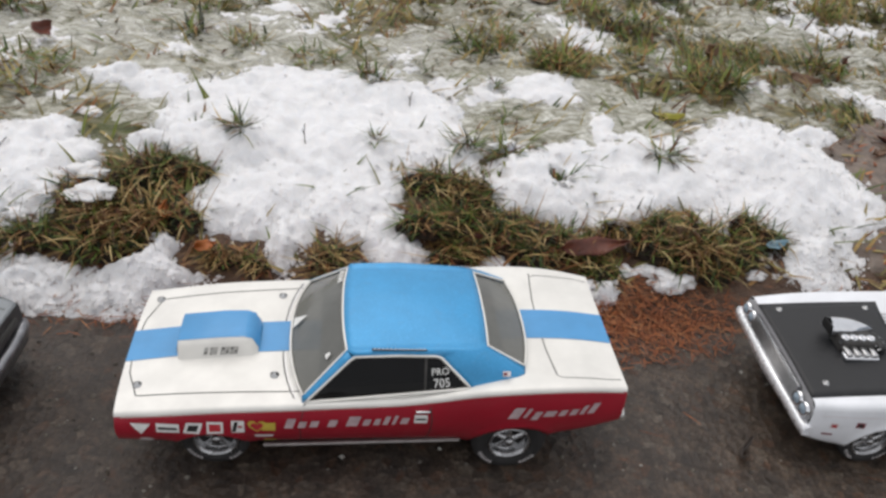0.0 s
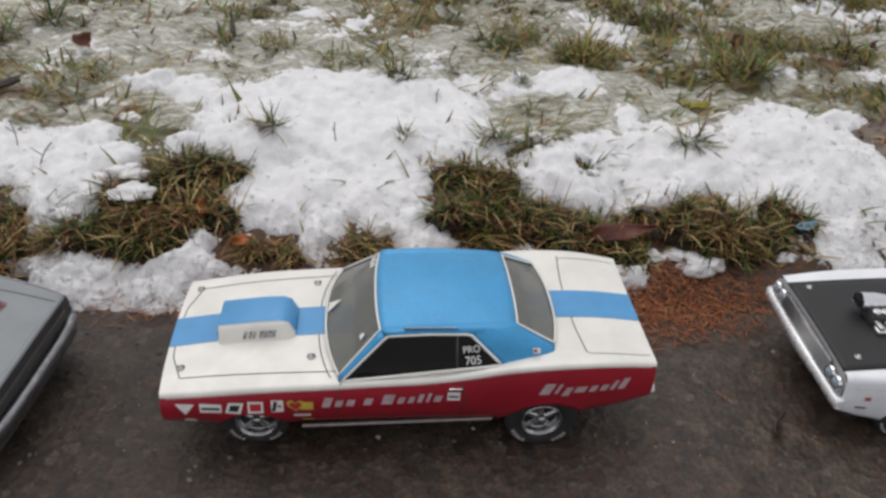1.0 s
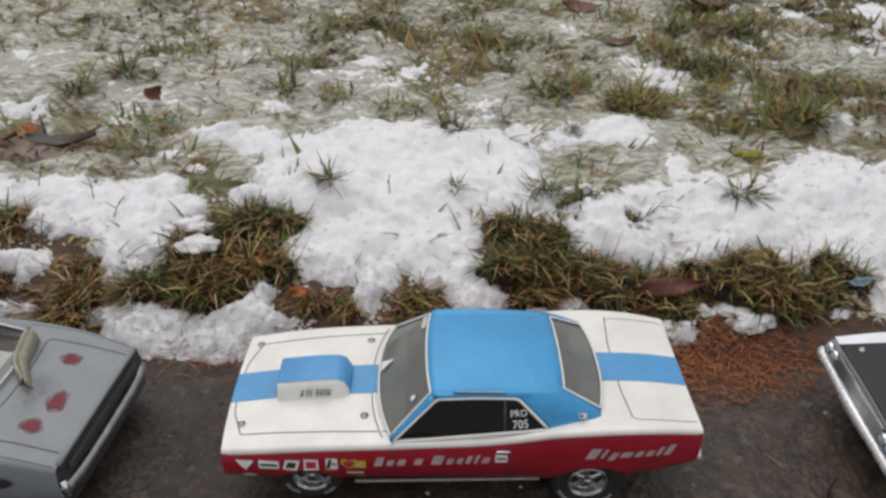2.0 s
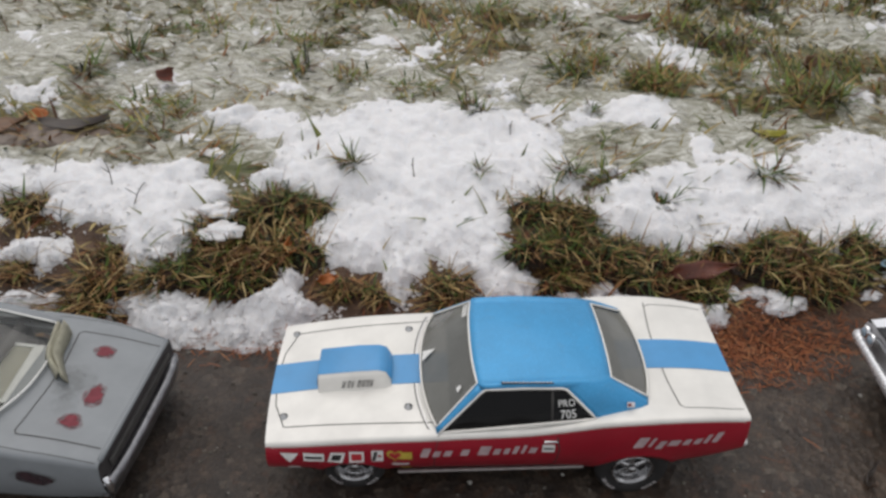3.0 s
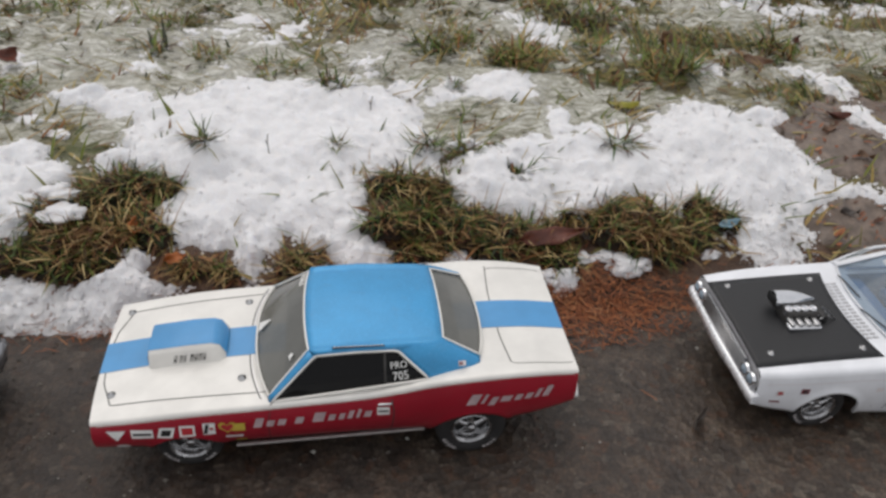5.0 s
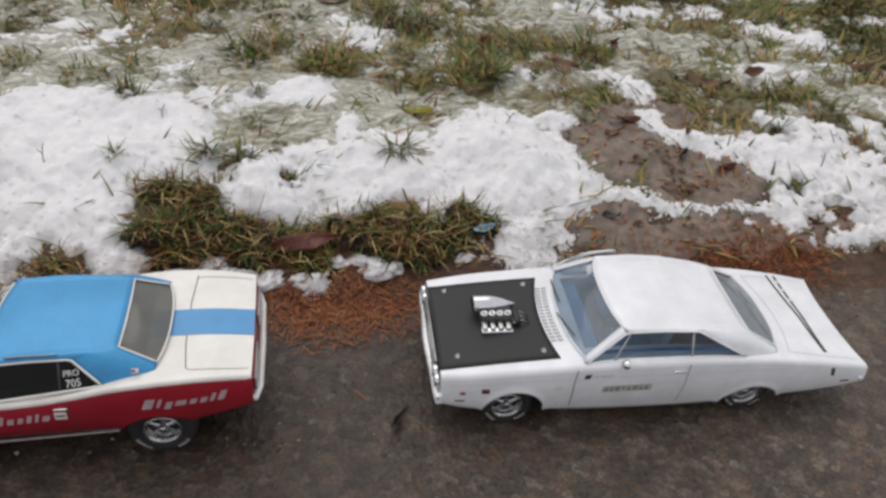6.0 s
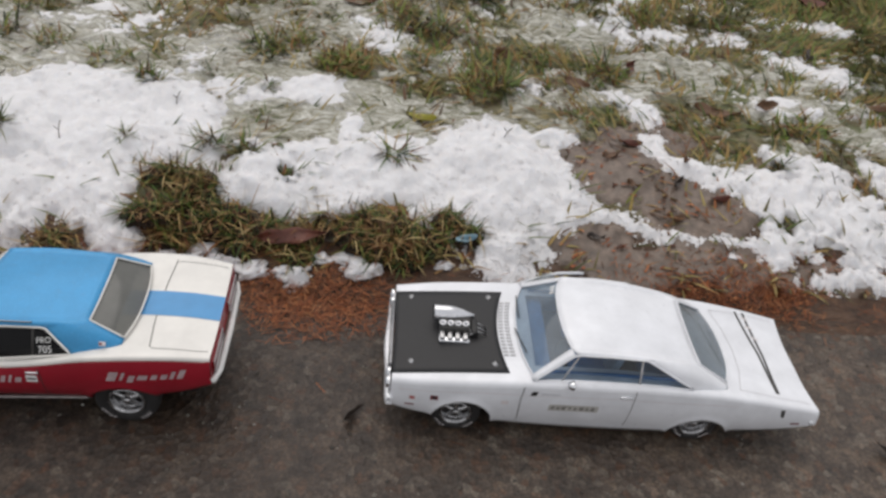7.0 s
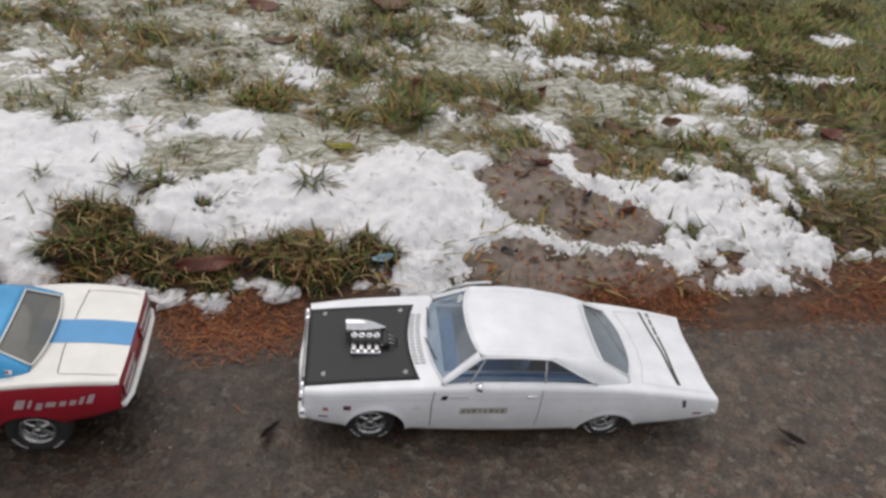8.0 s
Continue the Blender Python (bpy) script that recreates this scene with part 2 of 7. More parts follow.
GRASS = [(0.0, (0.03, 0.045, 0.008)), (0.25, (0.07, 0.105, 0.014)), (0.48, (0.14, 0.165, 0.026)), (0.64, (0.2, 0.15, 0.035)), (0.82, (0.33, 0.24, 0.075)), (1.0, (0.15, 0.055, 0.02))]
M = {
    "asphalt": asphalt_material(),
    "lawn": lawn_material(),
    "snow": snow_material(),
    "slush": slush_material(),
    "grass": island_material("grass_blades", GRASS),
    "deep_grass": island_material("dark_wet_grass", [(0.0, (0.008, 0.011, 0.004)), (0.3, (0.02, 0.036, 0.008)), (0.52, (0.05, 0.092, 0.014)), (0.72, (0.1, 0.16, 0.026)), (0.86, (0.2, 0.2, 0.05)), (0.93, (0.16, 0.06, 0.022)), (1.0, (0.02, 0.012, 0.006))], 0.5, 0.25),
    "bank_straw": island_material("bank_straw", [(0.0, (0.03, 0.016, 0.008)), (0.25, (0.12, 0.05, 0.018)), (0.45, (0.28, 0.16, 0.05)), (0.7, (0.5, 0.36, 0.15)), (0.8, (0.58, 0.46, 0.23)), (0.9, (0.24, 0.08, 0.03)), (1.0, (0.12, 0.035, 0.014))], 0.55, 0.25),
    # root thatch, blackened to paint the shaded gaps among the blades
    "mound": simple("shaded_root_thatch", (0.02, 0.0125, 0.0075), 0.75, scale=260.0, vary=0.6, bump=0.9, spec=0.2),
    "lush_grass": island_material("lawn_green_grass", [(0.0, (0.035, 0.06, 0.01)), (0.3, (0.085, 0.15, 0.02)), (0.6, (0.15, 0.215, 0.034)), (0.8, (0.26, 0.25, 0.065)), (0.92, (0.24, 0.12, 0.038)), (1.0, (0.06, 0.03, 0.012))]),
    "mud": simple("wet_mud", (0.155, 0.116, 0.09), 0.36, scale=110.0, vary=0.5, bump=0.9),
    "straw": island_material("dead_grass", [(0.0, (0.06, 0.06, 0.018)), (0.2, (0.2, 0.165, 0.055)), (0.5, (0.42, 0.33, 0.13)), (0.7, (0.27, 0.12, 0.04)), (1.0, (0.06, 0.026, 0.012))]),
    "needle": island_material("pine_needles", [(0.0, (0.06, 0.018, 0.009)), (0.35, (0.2, 0.058, 0.02)), (0.75, (0.36, 0.11, 0.036)), (1.0, (0.42, 0.19, 0.08))]),
    "pebble": island_material("loose_grit", [(0.0, (0.03, 0.026, 0.022)), (0.6, (0.08, 0.068, 0.055)), (0.9, (0.16, 0.145, 0.12)), (1.0, (0.34, 0.33, 0.3))], 0.5, 0.5),
    "white": paint("cream_white_paint", (0.78, 0.765, 0.72)),
    "cold_white": paint("bright_white_paint", (0.815, 0.835, 0.87), 0.25, 0.6, 0.12),
    "blue": paint("sky_blue_paint", (0.062, 0.295, 0.595), 0.38, 0.3, 0.12),
    "blue_roof": paint("blue_metallic_roof", (0.03, 0.285, 0.57), 0.38, 0.35, 0.38, 0.25, 0.3),
    "red": paint("crimson_paint", (0.32, 0.003, 0.018), 0.34, 0.5, 0.1),
    "dark_red": paint("dried_red_stain", (0.21, 0.05, 0.062), 0.6, 0.0, 0.6),
    "stain_core": stain("red_splash_core", (0.22, 0.04, 0.055), 0.75, 1.0),
    "stain_rim": stain("red_splash_rim", (0.23, 0.085, 0.095), 0.05, 0.5, 420.0),
    "scorch": stain("scorched_flank", (0.055, 0.03, 0.036), 0.6, 1.0, 150.0),
    "soot": stain("soot_smear", (0.1, 0.095, 0.085), 0.0, 0.13, 160.0),
    "primer": paint("grey_primer_paint", (0.235, 0.255, 0.27), 0.45, 0.15, 0.3),
    "primer_dark": paint("dark_grey_paint", (0.05, 0.045, 0.045), 0.6, 0.0, 0.3),
    "satin_black": simple("satin_black_hood", (0.014, 0.0145, 0.016), 0.45, vary=0.3, spec=0.4),
    "black": simple("black_plastic", (0.012, 0.012, 0.012), 0.5),
    # cream sill: the shade under the flank is put into this grey
    "sill": simple("shaded_cream_sill", (0.32, 0.295, 0.285), 0.55, vary=0.3),
    "gap": simple("panel_gap", (0.05, 0.048, 0.045), 0.7),
    "rubber": simple("tyre_rubber", (0.017, 0.016, 0.016), 0.7, scale=500),
    "chrome": simple("chrome_plating", (0.75, 0.76, 0.78), 0.14, 1.0, vary=0.08, bump=0.03),
    "rim": simple("dull_chrome_rim", (0.4, 0.4, 0.405), 0.24, 1.0, vary=0.4),
    "satin_chrome": simple("satin_chrome_bumper", (0.85, 0.86, 0.88), 0.28, 0.4, vary=0.05, bump=0.03),
    "vent_grey": simple("pale_grey_vent", (0.48, 0.48, 0.49), 0.5, vary=0.15),
    "decal_dim": simple("faded_grey_print", (0.2, 0.195, 0.18), 0.5, vary=0.3),
    "dull_bumper": simple("dull_grey_bumper", (0.3, 0.305, 0.32), 0.42, 1.0, vary=0.3),
    "steel": simple("dull_silver", (0.5, 0.5, 0.5), 0.32, 1.0, vary=0.15),
    "letter": simple("white_lettering", (0.72, 0.72, 0.7), 0.5, vary=0.08),
    "letter_script": simple("faded_silver_script", (0.44, 0.34, 0.35), 0.5, vary=0.2),
    "letter_silver": simple("pale_grey_lettering", (0.66, 0.62, 0.62), 0.5, vary=0.1),
    "decal_smear": simple("smeared_beige_decal", (0.47, 0.46, 0.43), 0.5, vary=0.35),
    "decal_red": simple("red_decal", (0.45, 0.03, 0.04), 0.45),
    "decal_yellow": simple("yellow_decal", (0.5, 0.38, 0.06), 0.45),
    "decal_black": simple("black_decal", (0.02, 0.02, 0.02), 0.5),
    "interior_dark": simple("charcoal_interior", (0.02, 0.02, 0.021), 0.7),
    "interior_blue": simple("blue_interior", (0.06, 0.2, 0.42), 0.6),
    "interior_pale": simple("pale_blue_trim", (0.3, 0.38, 0.45), 0.6),
    "smoke": glass("smoked_window", (0.03, 0.03, 0.03), 0.3, (0.008, 0.008, 0.009), 0.08, 1.28),
    # the thick grey film paints in the overcast sky reflected by these panes
    "sky_haze_glass": glass("sky_greyed_window", (0.3, 0.3, 0.29), 0.62, (0.17, 0.172, 0.158), 0.12),
    "deep_glass": glass("dim_blue_window", (0.58, 0.7, 0.8), 0.1, (0.13, 0.16, 0.18)),
    "misty_glass": glass("misty_blue_window", (0.6, 0.73, 0.85), 0.34, (0.27, 0.34, 0.41)),
    # grey film stands in for sky reflected in the rear window
    "grey_glass": glass("grey_blue_window", (0.36, 0.44, 0.5), 0.35, (0.2, 0.22, 0.23), 0.1),
    "clear_glass": glass("clear_window", (0.9, 0.92, 0.9), 0.03, (0.3, 0.32, 0.28)),
    "tail_red": simple("tail_lamp_red", (0.22, 0.008, 0.012), 0.2, coat=0.6),
    "leaf_red": simple("red_brown_leaf", (0.105, 0.026, 0.013), 0.5, scale=120, vary=0.4),
    "leaf_brown": simple("brown_leaf", (0.13, 0.065, 0.03), 0.5, scale=120, vary=0.4),
    "leaf_dark": simple("rotting_dark_leaf", (0.045, 0.033, 0.026), 0.45, scale=120, vary=0.4),
    "leaf_yellow": simple("yellow_green_leaf", (0.32, 0.3, 0.04), 0.5, scale=120, vary=0.3),
    "leaf_orange": simple("orange_leaf", (0.4, 0.12, 0.025), 0.5, scale=120, vary=0.3),
    "plastic_blue": simple("pale_blue_plastic", (0.3, 0.47, 0.56), 0.3, scale=200, vary=0.15),
    "torn": simple("beige_torn_vinyl", (0.3, 0.29, 0.22), 0.6, scale=150, vary=0.3),
}

# ---- shared mesh helpers ----
def link_mesh(name, verts, faces, material, parent=None, smooth=True):
    me = bpy.data.meshes.new(name)
    me.from_pydata([tuple(map(float, v)) for v in verts], [], [tuple(map(int, f)) for f in faces])
    me.materials.append(material)
    if smooth:
        me.polygons.foreach_set("use_smooth", [True] * len(me.polygons))
    me.update()
    ob = new(name, me)
    ob.parent = parent
    return ob


def part(name, bm, material, parent, label="", smooth=True):
    """Links a bmesh as one mesh object under a thing or a part."""
    me = bpy.data.meshes.new(name)
    if smooth:
        for f in bm.faces:
            f.smooth = True
    bm.to_mesh(me)
    bm.free()
    me.materials.append(material)
    ob = new(name, me)
    ob.parent = parent
    if label:
        ob["label"] = label
    return ob


def grid_bm(bm, pts, flip=False):
    """Adds a grid of points [rows][columns] as quads."""
    vs = [[bm.verts.new(p) for p in row] for row in pts]
    for a, b in zip(vs, vs[1:]):
        for i in range(len(a) - 1):
            q = (a[i], a[i + 1], b[i + 1], b[i])
            bm.faces.new(q[::-1] if flip else q)
    return vs


def lattice(n, seed):
    return np.random.RandomState(seed).rand(n, n)


LATTICES = [lattice(256, 11 + i) for i in range(6)]


def vnoise(x, y, scale, k=0):
    """Smooth value noise in 0..1 on arrays."""
    a = LATTICES[k % 6]
    u, v = np.asarray(x) * scale + 37.1 * k + 90, np.asarray(y) * scale + 11.7 * k + 90
    i, j = np.floor(u).astype(int), np.floor(v).astype(int)
    fu, fv = u - i, v - j
    fu, fv = fu * fu * (3 - 2 * fu), fv * fv * (3 - 2 * fv)
    g = lambda p, q: a[p % 256, q % 256]
    return (g(i, j) * (1 - fu) + g(i + 1, j) * fu) * (1 - fv) + (g(i, j + 1) * (1 - fu) + g(i + 1, j + 1) * fu) * fv


def fnoise(x, y, scale, octaves=4, k=0):
    """Layered value noise, about -1..1."""
    s, amp, tot = 0.0, 1.0, 0.0
    for o in range(octaves):
        s = s + amp * (vnoise(x, y, scale * 2.03 ** o, k + o) * 2 - 1)
        tot += amp
        amp *= 0.55
    return s / tot


# ---- ground ----
EDGE = 0.632  # where the asphalt ends and the lawn begins


def lawn_height(x, y):
    """Height of the lawn: a low bank at the asphalt's edge, then nearly level."""
    x, y = np.asarray(x, float), np.asarray(y, float)
    e = y - EDGE - 0.012 * fnoise(x, y, 14, 3, 2)
    base = np.interp(e, [-0.03, 0.0, 0.04, 0.09, 0.14, 0.3, 0.6, 2.0, 6.0], [-0.006, 0.0008, 0.015, 0.03, 0.04, 0.05, 0.066, 0.1, 0.2])
    rough = np.clip(e / 0.06, 0, 1)
    return base + rough * (0.006 * fnoise(x, y, 22, 3, 1) + 0.0022 * fnoise(x, y, 110, 3, 4))


def grid_mesh(xs, ys, height):
    gx, gy = np.meshgrid(xs, ys)
    z = height(gx, gy)
    verts = np.stack([gx, gy, z], -1).reshape(-1, 3)
    nx = len(xs)
    i = np.arange((len(xs) - 1) * (len(ys) - 1))
    a = i // (nx - 1) * nx + i % (nx - 1)
    return verts, np.stack([a, a + 1, a + nx + 1, a + nx], -1)


def spread(lo, hi, step, far):
    """Even steps between lo and hi, growing steps out to far on both sides."""
    mid = list(np.arange(lo, hi + step / 2, step))
    out, d = [], step
    while mid[-1] + d < hi + far:
        d *= 1.5
        mid.append(mid[-1] + d)
    d = step
    while mid[0] - d > lo - far:
        d *= 1.5
        mid.insert(0, mid[0] - d)
    return np.array(mid)


def asphalt_height(x, y):
    return 0.0009 * fnoise(x, y, 9, 3, 3) + 0.0003 * fnoise(x, y, 130, 2, 0) - 0.0012 - 0.012 * np.clip((y - 0.66) / 0.06, 0, 1)


vs, fs = grid_mesh(spread(-0.4, 1.2, 0.008, 60), spread(0.3, 0.74, 0.008, 60)[:-14], asphalt_height)
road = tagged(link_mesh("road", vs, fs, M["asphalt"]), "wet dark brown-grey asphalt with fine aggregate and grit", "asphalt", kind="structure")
vs, fs = grid_mesh(spread(-0.45, 1.6, 0.006, 60), spread(EDGE - 0.03, 1.6, 0.006, 60)[12:], lawn_height)
ground = tagged(link_mesh("ground", vs, fs, M["lawn"]), "sodden lawn of flattened grass, thatch and thin ice", "ground", kind="structure")

# ---- snow: drifts as (x, y, half length, half depth) ----
SNOW_WEST = [
    (-0.122, 0.762, 0.082, 0.034),
    (-0.060, 0.730, 0.035, 0.032),
    (-0.071, 0.702, 0.025, 0.028),
    (-0.145, 0.696, 0.027, 0.017),
    (-0.038, 0.751, 0.026, 0.024),
    (-0.129, 0.655, 0.030, 0.012),
    (-0.034, 0.645, 0.046, 0.018),
    (0.037, 0.655, 0.040, 0.026),
    (0.017, 0.638, 0.035, 0.015),
    (-0.209, 0.759, 0.052, 0.047),
    (-0.191, 0.688, 0.031, 0.023),
    (-0.055, 0.775, 0.023, 0.022),
    (-0.010, 0.674, 0.009, 0.005),
    (-0.009, 0.707, 0.010, 0.018),
    (-0.008, 0.728, 0.009, 0.008),
    (-0.035, 0.666, 0.024, 0.008),
    (-0.058, 0.653, 0.027, 0.012),
    (-0.068, 0.752, 0.029, 0.047),
    (-0.038, 0.720, 0.022, 0.023),
]
SNOW_MIDDLE = [
    (0.067, 0.824, 0.055, 0.074),
    (0.148, 0.794, 0.083, 0.083),
    (0.225, 0.825, 0.048, 0.066),
    (0.100, 0.720, 0.046, 0.036),
    (0.165, 0.727, 0.047, 0.044),
    (0.016, 0.855, 0.034, 0.035),
    (0.127, 0.869, 0.058, 0.048),
    (0.194, 0.689, 0.018, 0.030),
    (0.085, 0.776, 0.045, 0.041),
    (0.256, 0.788, 0.019, 0.044),
    (0.289, 0.871, 0.026, 0.032),
    (0.141, 0.692, 0.012, 0.023),
    (0.018, 0.768, 0.016, 0.014),
    (0.346, 0.873, 0.050, 0.023),
    (0.297, 0.780, 0.022, 0.018),
    (0.178, 0.777, 0.037, 0.093),
    (0.191, 0.851, 0.069, 0.060),
    (0.261, 0.888, 0.032, 0.019),
    (0.378, 0.747, 0.064, 0.037),
    (0.319, 0.750, 0.044, 0.037),
    (0.278, 0.735, 0.019, 0.021),
    (0.390, 0.814, 0.016, 0.047),
    (0.339, 0.892, 0.072, 0.021),
    (0.208, 0.674, 0.025, 0.020),
    (0.434, 0.761, 0.047, 0.049),
]
SNOW_EDGE = [
    (0.253, 0.664, 0.019, 0.008),
    (0.294, 0.669, 0.018, 0.011),
    (0.454, 0.754, 0.031, 0.034),
    (0.424, 0.725, 0.030, 0.019),
    (0.397, 0.777, 0.031, 0.030),
    (0.375, 0.711, 0.024, 0.012),
    (0.425, 0.788, 0.045, 0.037),
    (0.378, 0.740, 0.052, 0.034),
    (0.353, 0.780, 0.030, 0.022),
    (0.300, 0.728, 0.031, 0.028),
    (0.417, 0.733, 0.028, 0.030),
    (0.327, 0.724, 0.032, 0.026),
    (0.220, 0.674, 0.010, 0.009),
    (0.126, 0.675, 0.011, 0.021),
    (0.202, 0.666, 0.016, 0.011),
    (0.349, 0.646, 0.009, 0.008),
    (0.399, 0.652, 0.012, 0.006),
]
SNOW_EAST = [
    (0.698, 0.891, 0.015, 0.041),
    (0.693, 0.828, 0.017, 0.031),
    (0.718, 0.790, 0.037, 0.016),
    (0.761, 0.769, 0.035, 0.021),
    (0.593, 0.828, 0.024, 0.014),
    (0.819, 0.751, 0.067, 0.061),
    (0.863, 0.725, 0.059, 0.057),
    (0.907, 0.700, 0.040, 0.032),
    (0.834, 0.812, 0.040, 0.029),
    (0.923, 0.787, 0.015, 0.061),
    (0.961, 0.829, 0.009, 0.071),
    (0.994, 0.849, 0.028, 0.029),
    (0.775, 0.699, 0.023, 0.033),
    (0.840, 0.664, 0.058, 0.012),
    (0.969, 0.696, 0.027, 0.004),
    (0.785, 0.759, 0.032, 0.032),
    (0.864, 0.798, 0.032, 0.030),
]
SNOW_FAR = [
    (0.872, 0.929, 0.035, 0.030),
    (0.957, 0.937, 0.041, 0.010),
    (0.964, 1.009, 0.047, 0.028),
    (0.926, 1.031, 0.033, 0.022),
    (0.997, 0.914, 0.061, 0.008),
    (1.102, 1.064, 0.071, 0.012),
    (0.714, 1.095, 0.019, 0.065),
    (0.665, 1.083, 0.032, 0.012),
    (0.758, 1.084, 0.048, 0.012),
    (0.750, 1.219, 0.030, 0.047),
    (0.628, 1.194, 0.023, 0.030),
    (0.847, 1.228, 0.032, 0.019),
    (0.852, 1.084, 0.035, 0.020),
    (0.398, 1.056, 0.026, 0.025),
    (0.429, 1.011, 0.023, 0.018),
    (0.328, 1.133, 0.019, 0.025),
    (0.103, 1.040, 0.029, 0.016),
    (0.234, 0.954, 0.019, 0.034),
    (0.223, 0.926, 0.020, 0.035),
    (1.007, 1.139, 0.034, 0.015),
    (1.225, 1.203, 0.042, 0.018),
]
SNOW_FAR_WEST = [
    (-0.049, 0.948, 0.054, 0.023),
    (0.039, 0.968, 0.041, 0.015),
    (0.009, 0.928, 0.029, 0.020),
    (0.070, 0.923, 0.030, 0.021),
    (0.405, 1.034, 0.026, 0.023),
    (0.422, 0.993, 0.020, 0.011),
    (0.582, 0.928, 0.021, 0.023),
    (0.699, 1.099, 0.024, 0.037),
    (0.676, 0.921, 0.025, 0.015),
    (0.124, 0.969, 0.016, 0.016),
    (0.218, 0.903, 0.016, 0.020),
    (-0.145, 0.965, 0.019, 0.031),
    (-0.022, 0.865, 0.027, 0.014),
    (-0.264, 1.033, 0.050, 0.034),
    (-0.223, 0.920, 0.034, 0.036),
    (-0.032, 0.948, 0.061, 0.018),
    (-0.051, 1.058, 0.042, 0.025),
    (-0.197, 1.023, 0.033, 0.015),
    (0.034, 1.002, 0.035, 0.013),
    (0.095, 1.008, 0.035, 0.016),
    (-0.116, 0.928, 0.017, 0.045),
    (0.074, 0.916, 0.030, 0.021),
    (-0.044, 0.802, 0.011, 0.027),
]
BARE_WEST = [
    (-0.165, 0.745, 0.017, 0.015),
    (-0.098, 0.682, 0.024, 0.025),
    (-0.096, 0.648, 0.015, 0.014),
    (-0.150, 0.685, 0.015, 0.006),
    (0.005, 0.719, 0.036, 0.035),
    (-0.023, 0.682, 0.021, 0.020),
    (-0.000, 0.677, 0.019, 0.014),
    (0.080, 0.668, 0.025, 0.014),
    (0.026, 0.749, 0.014, 0.014),
    (-0.069, 0.647, 0.006, 0.005),
    (-0.029, 0.818, 0.028, 0.025),
    (0.162, 0.663, 0.024, 0.020),
    (0.097, 0.670, 0.017, 0.011),
    (0.013, 0.673, 0.025, 0.016),
    (0.025, 0.714, 0.025, 0.024),
    (-0.032, 0.682, 0.024, 0.010),
    (-0.018, 0.701, 0.014, 0.012),
]
BARE_EAST = [
    (0.249, 0.703, 0.033, 0.035),
    (0.306, 0.689, 0.044, 0.019),
    (0.372, 0.678, 0.049, 0.021),
    (0.424, 0.684, 0.037, 0.022),
    (0.332, 0.751, 0.007, 0.007),
    (0.288, 0.774, 0.012, 0.006),
    (0.317, 0.831, 0.046, 0.033),
    (0.474, 0.703, 0.034, 0.025),
    (0.450, 0.856, 0.045, 0.026),
    (0.813, 0.798, 0.010, 0.007),
    (0.839, 0.695, 0.013, 0.006),
    (0.677, 0.741, 0.053, 0.034),
    (0.713, 0.725, 0.038, 0.031),
    (0.598, 0.692, 0.030, 0.012),
    (0.649, 0.763, 0.032, 0.026),
    (0.527, 0.762, 0.007, 0.005),
    (0.803, 0.728, 0.006, 0.007),
    (0.247, 0.715, 0.026, 0.035),
    (0.445, 0.697, 0.048, 0.027),
    (0.489, 0.684, 0.024, 0.013),
    (0.404, 0.694, 0.025, 0.012),
    (0.326, 0.678, 0.053, 0.015),
]


def ellipses(x, y, rows, steep=False):
    """Soft union of ellipses: 1 in the middle of one, 0 on its rim, below 0 outside; small ones are shallow unless steep."""
    f = np.full(np.shape(x), -1.5)
    for cx, cy, rx, ry in rows:
        d = np.sqrt(((x - cx) / rx) ** 2 + ((y - cy) / ry) ** 2)
        f = np.maximum(f, (1 - d) * (1.0 if steep else min(1.0, 0.35 + 9 * min(rx, ry))))
    return f


ALL_DRIFTS = SNOW_WEST + SNOW_MIDDLE + SNOW_EDGE + SNOW_EAST
ALL_STREAKS = SNOW_FAR + SNOW_FAR_WEST
ALL_BARE = BARE_WEST + BARE_EAST


# corners of the shovelled pile and of its foot, clockwise
PILE = [(0.45, 0.806), (0.523, 0.859), (0.571, 0.827), (0.618, 0.724), (0.574, 0.704), (0.498, 0.692), (0.454, 0.716)]
PILE_TRAIL = [[(0.612, 0.738), (0.645, 0.7255), (0.705, 0.7045), (0.70, 0.6985), (0.635, 0.716), (0.605, 0.729)], [(0.695, 0.7065), (0.79, 0.699), (0.79, 0.692), (0.695, 0.6995)]]
PILE_FOOT = [(0.499, 0.698), (0.575, 0.708), (0.528, 0.662), (0.513, 0.66)]


def convex(x, y, corners):
    """Soft inside test of a convex outline: above 0 inside."""
    f = np.full(np.shape(x), 9.0)
    for (ax, ay), (bx, by) in zip(corners, corners[1:] + corners[:1]):
        l = math.hypot(bx - ax, by - ay)
        f = np.minimum(f, ((by - ay) * (x - ax) - (bx - ax) * (y - ay)) / l)
    return f * 9


def pile(x, y):
    f = np.maximum(convex(x, y, PILE), convex(x, y, PILE_FOOT)) + 0.1
    for bit in PILE_TRAIL:
        f = np.maximum(f, convex(x, y, bit) + 0.03)
    return f


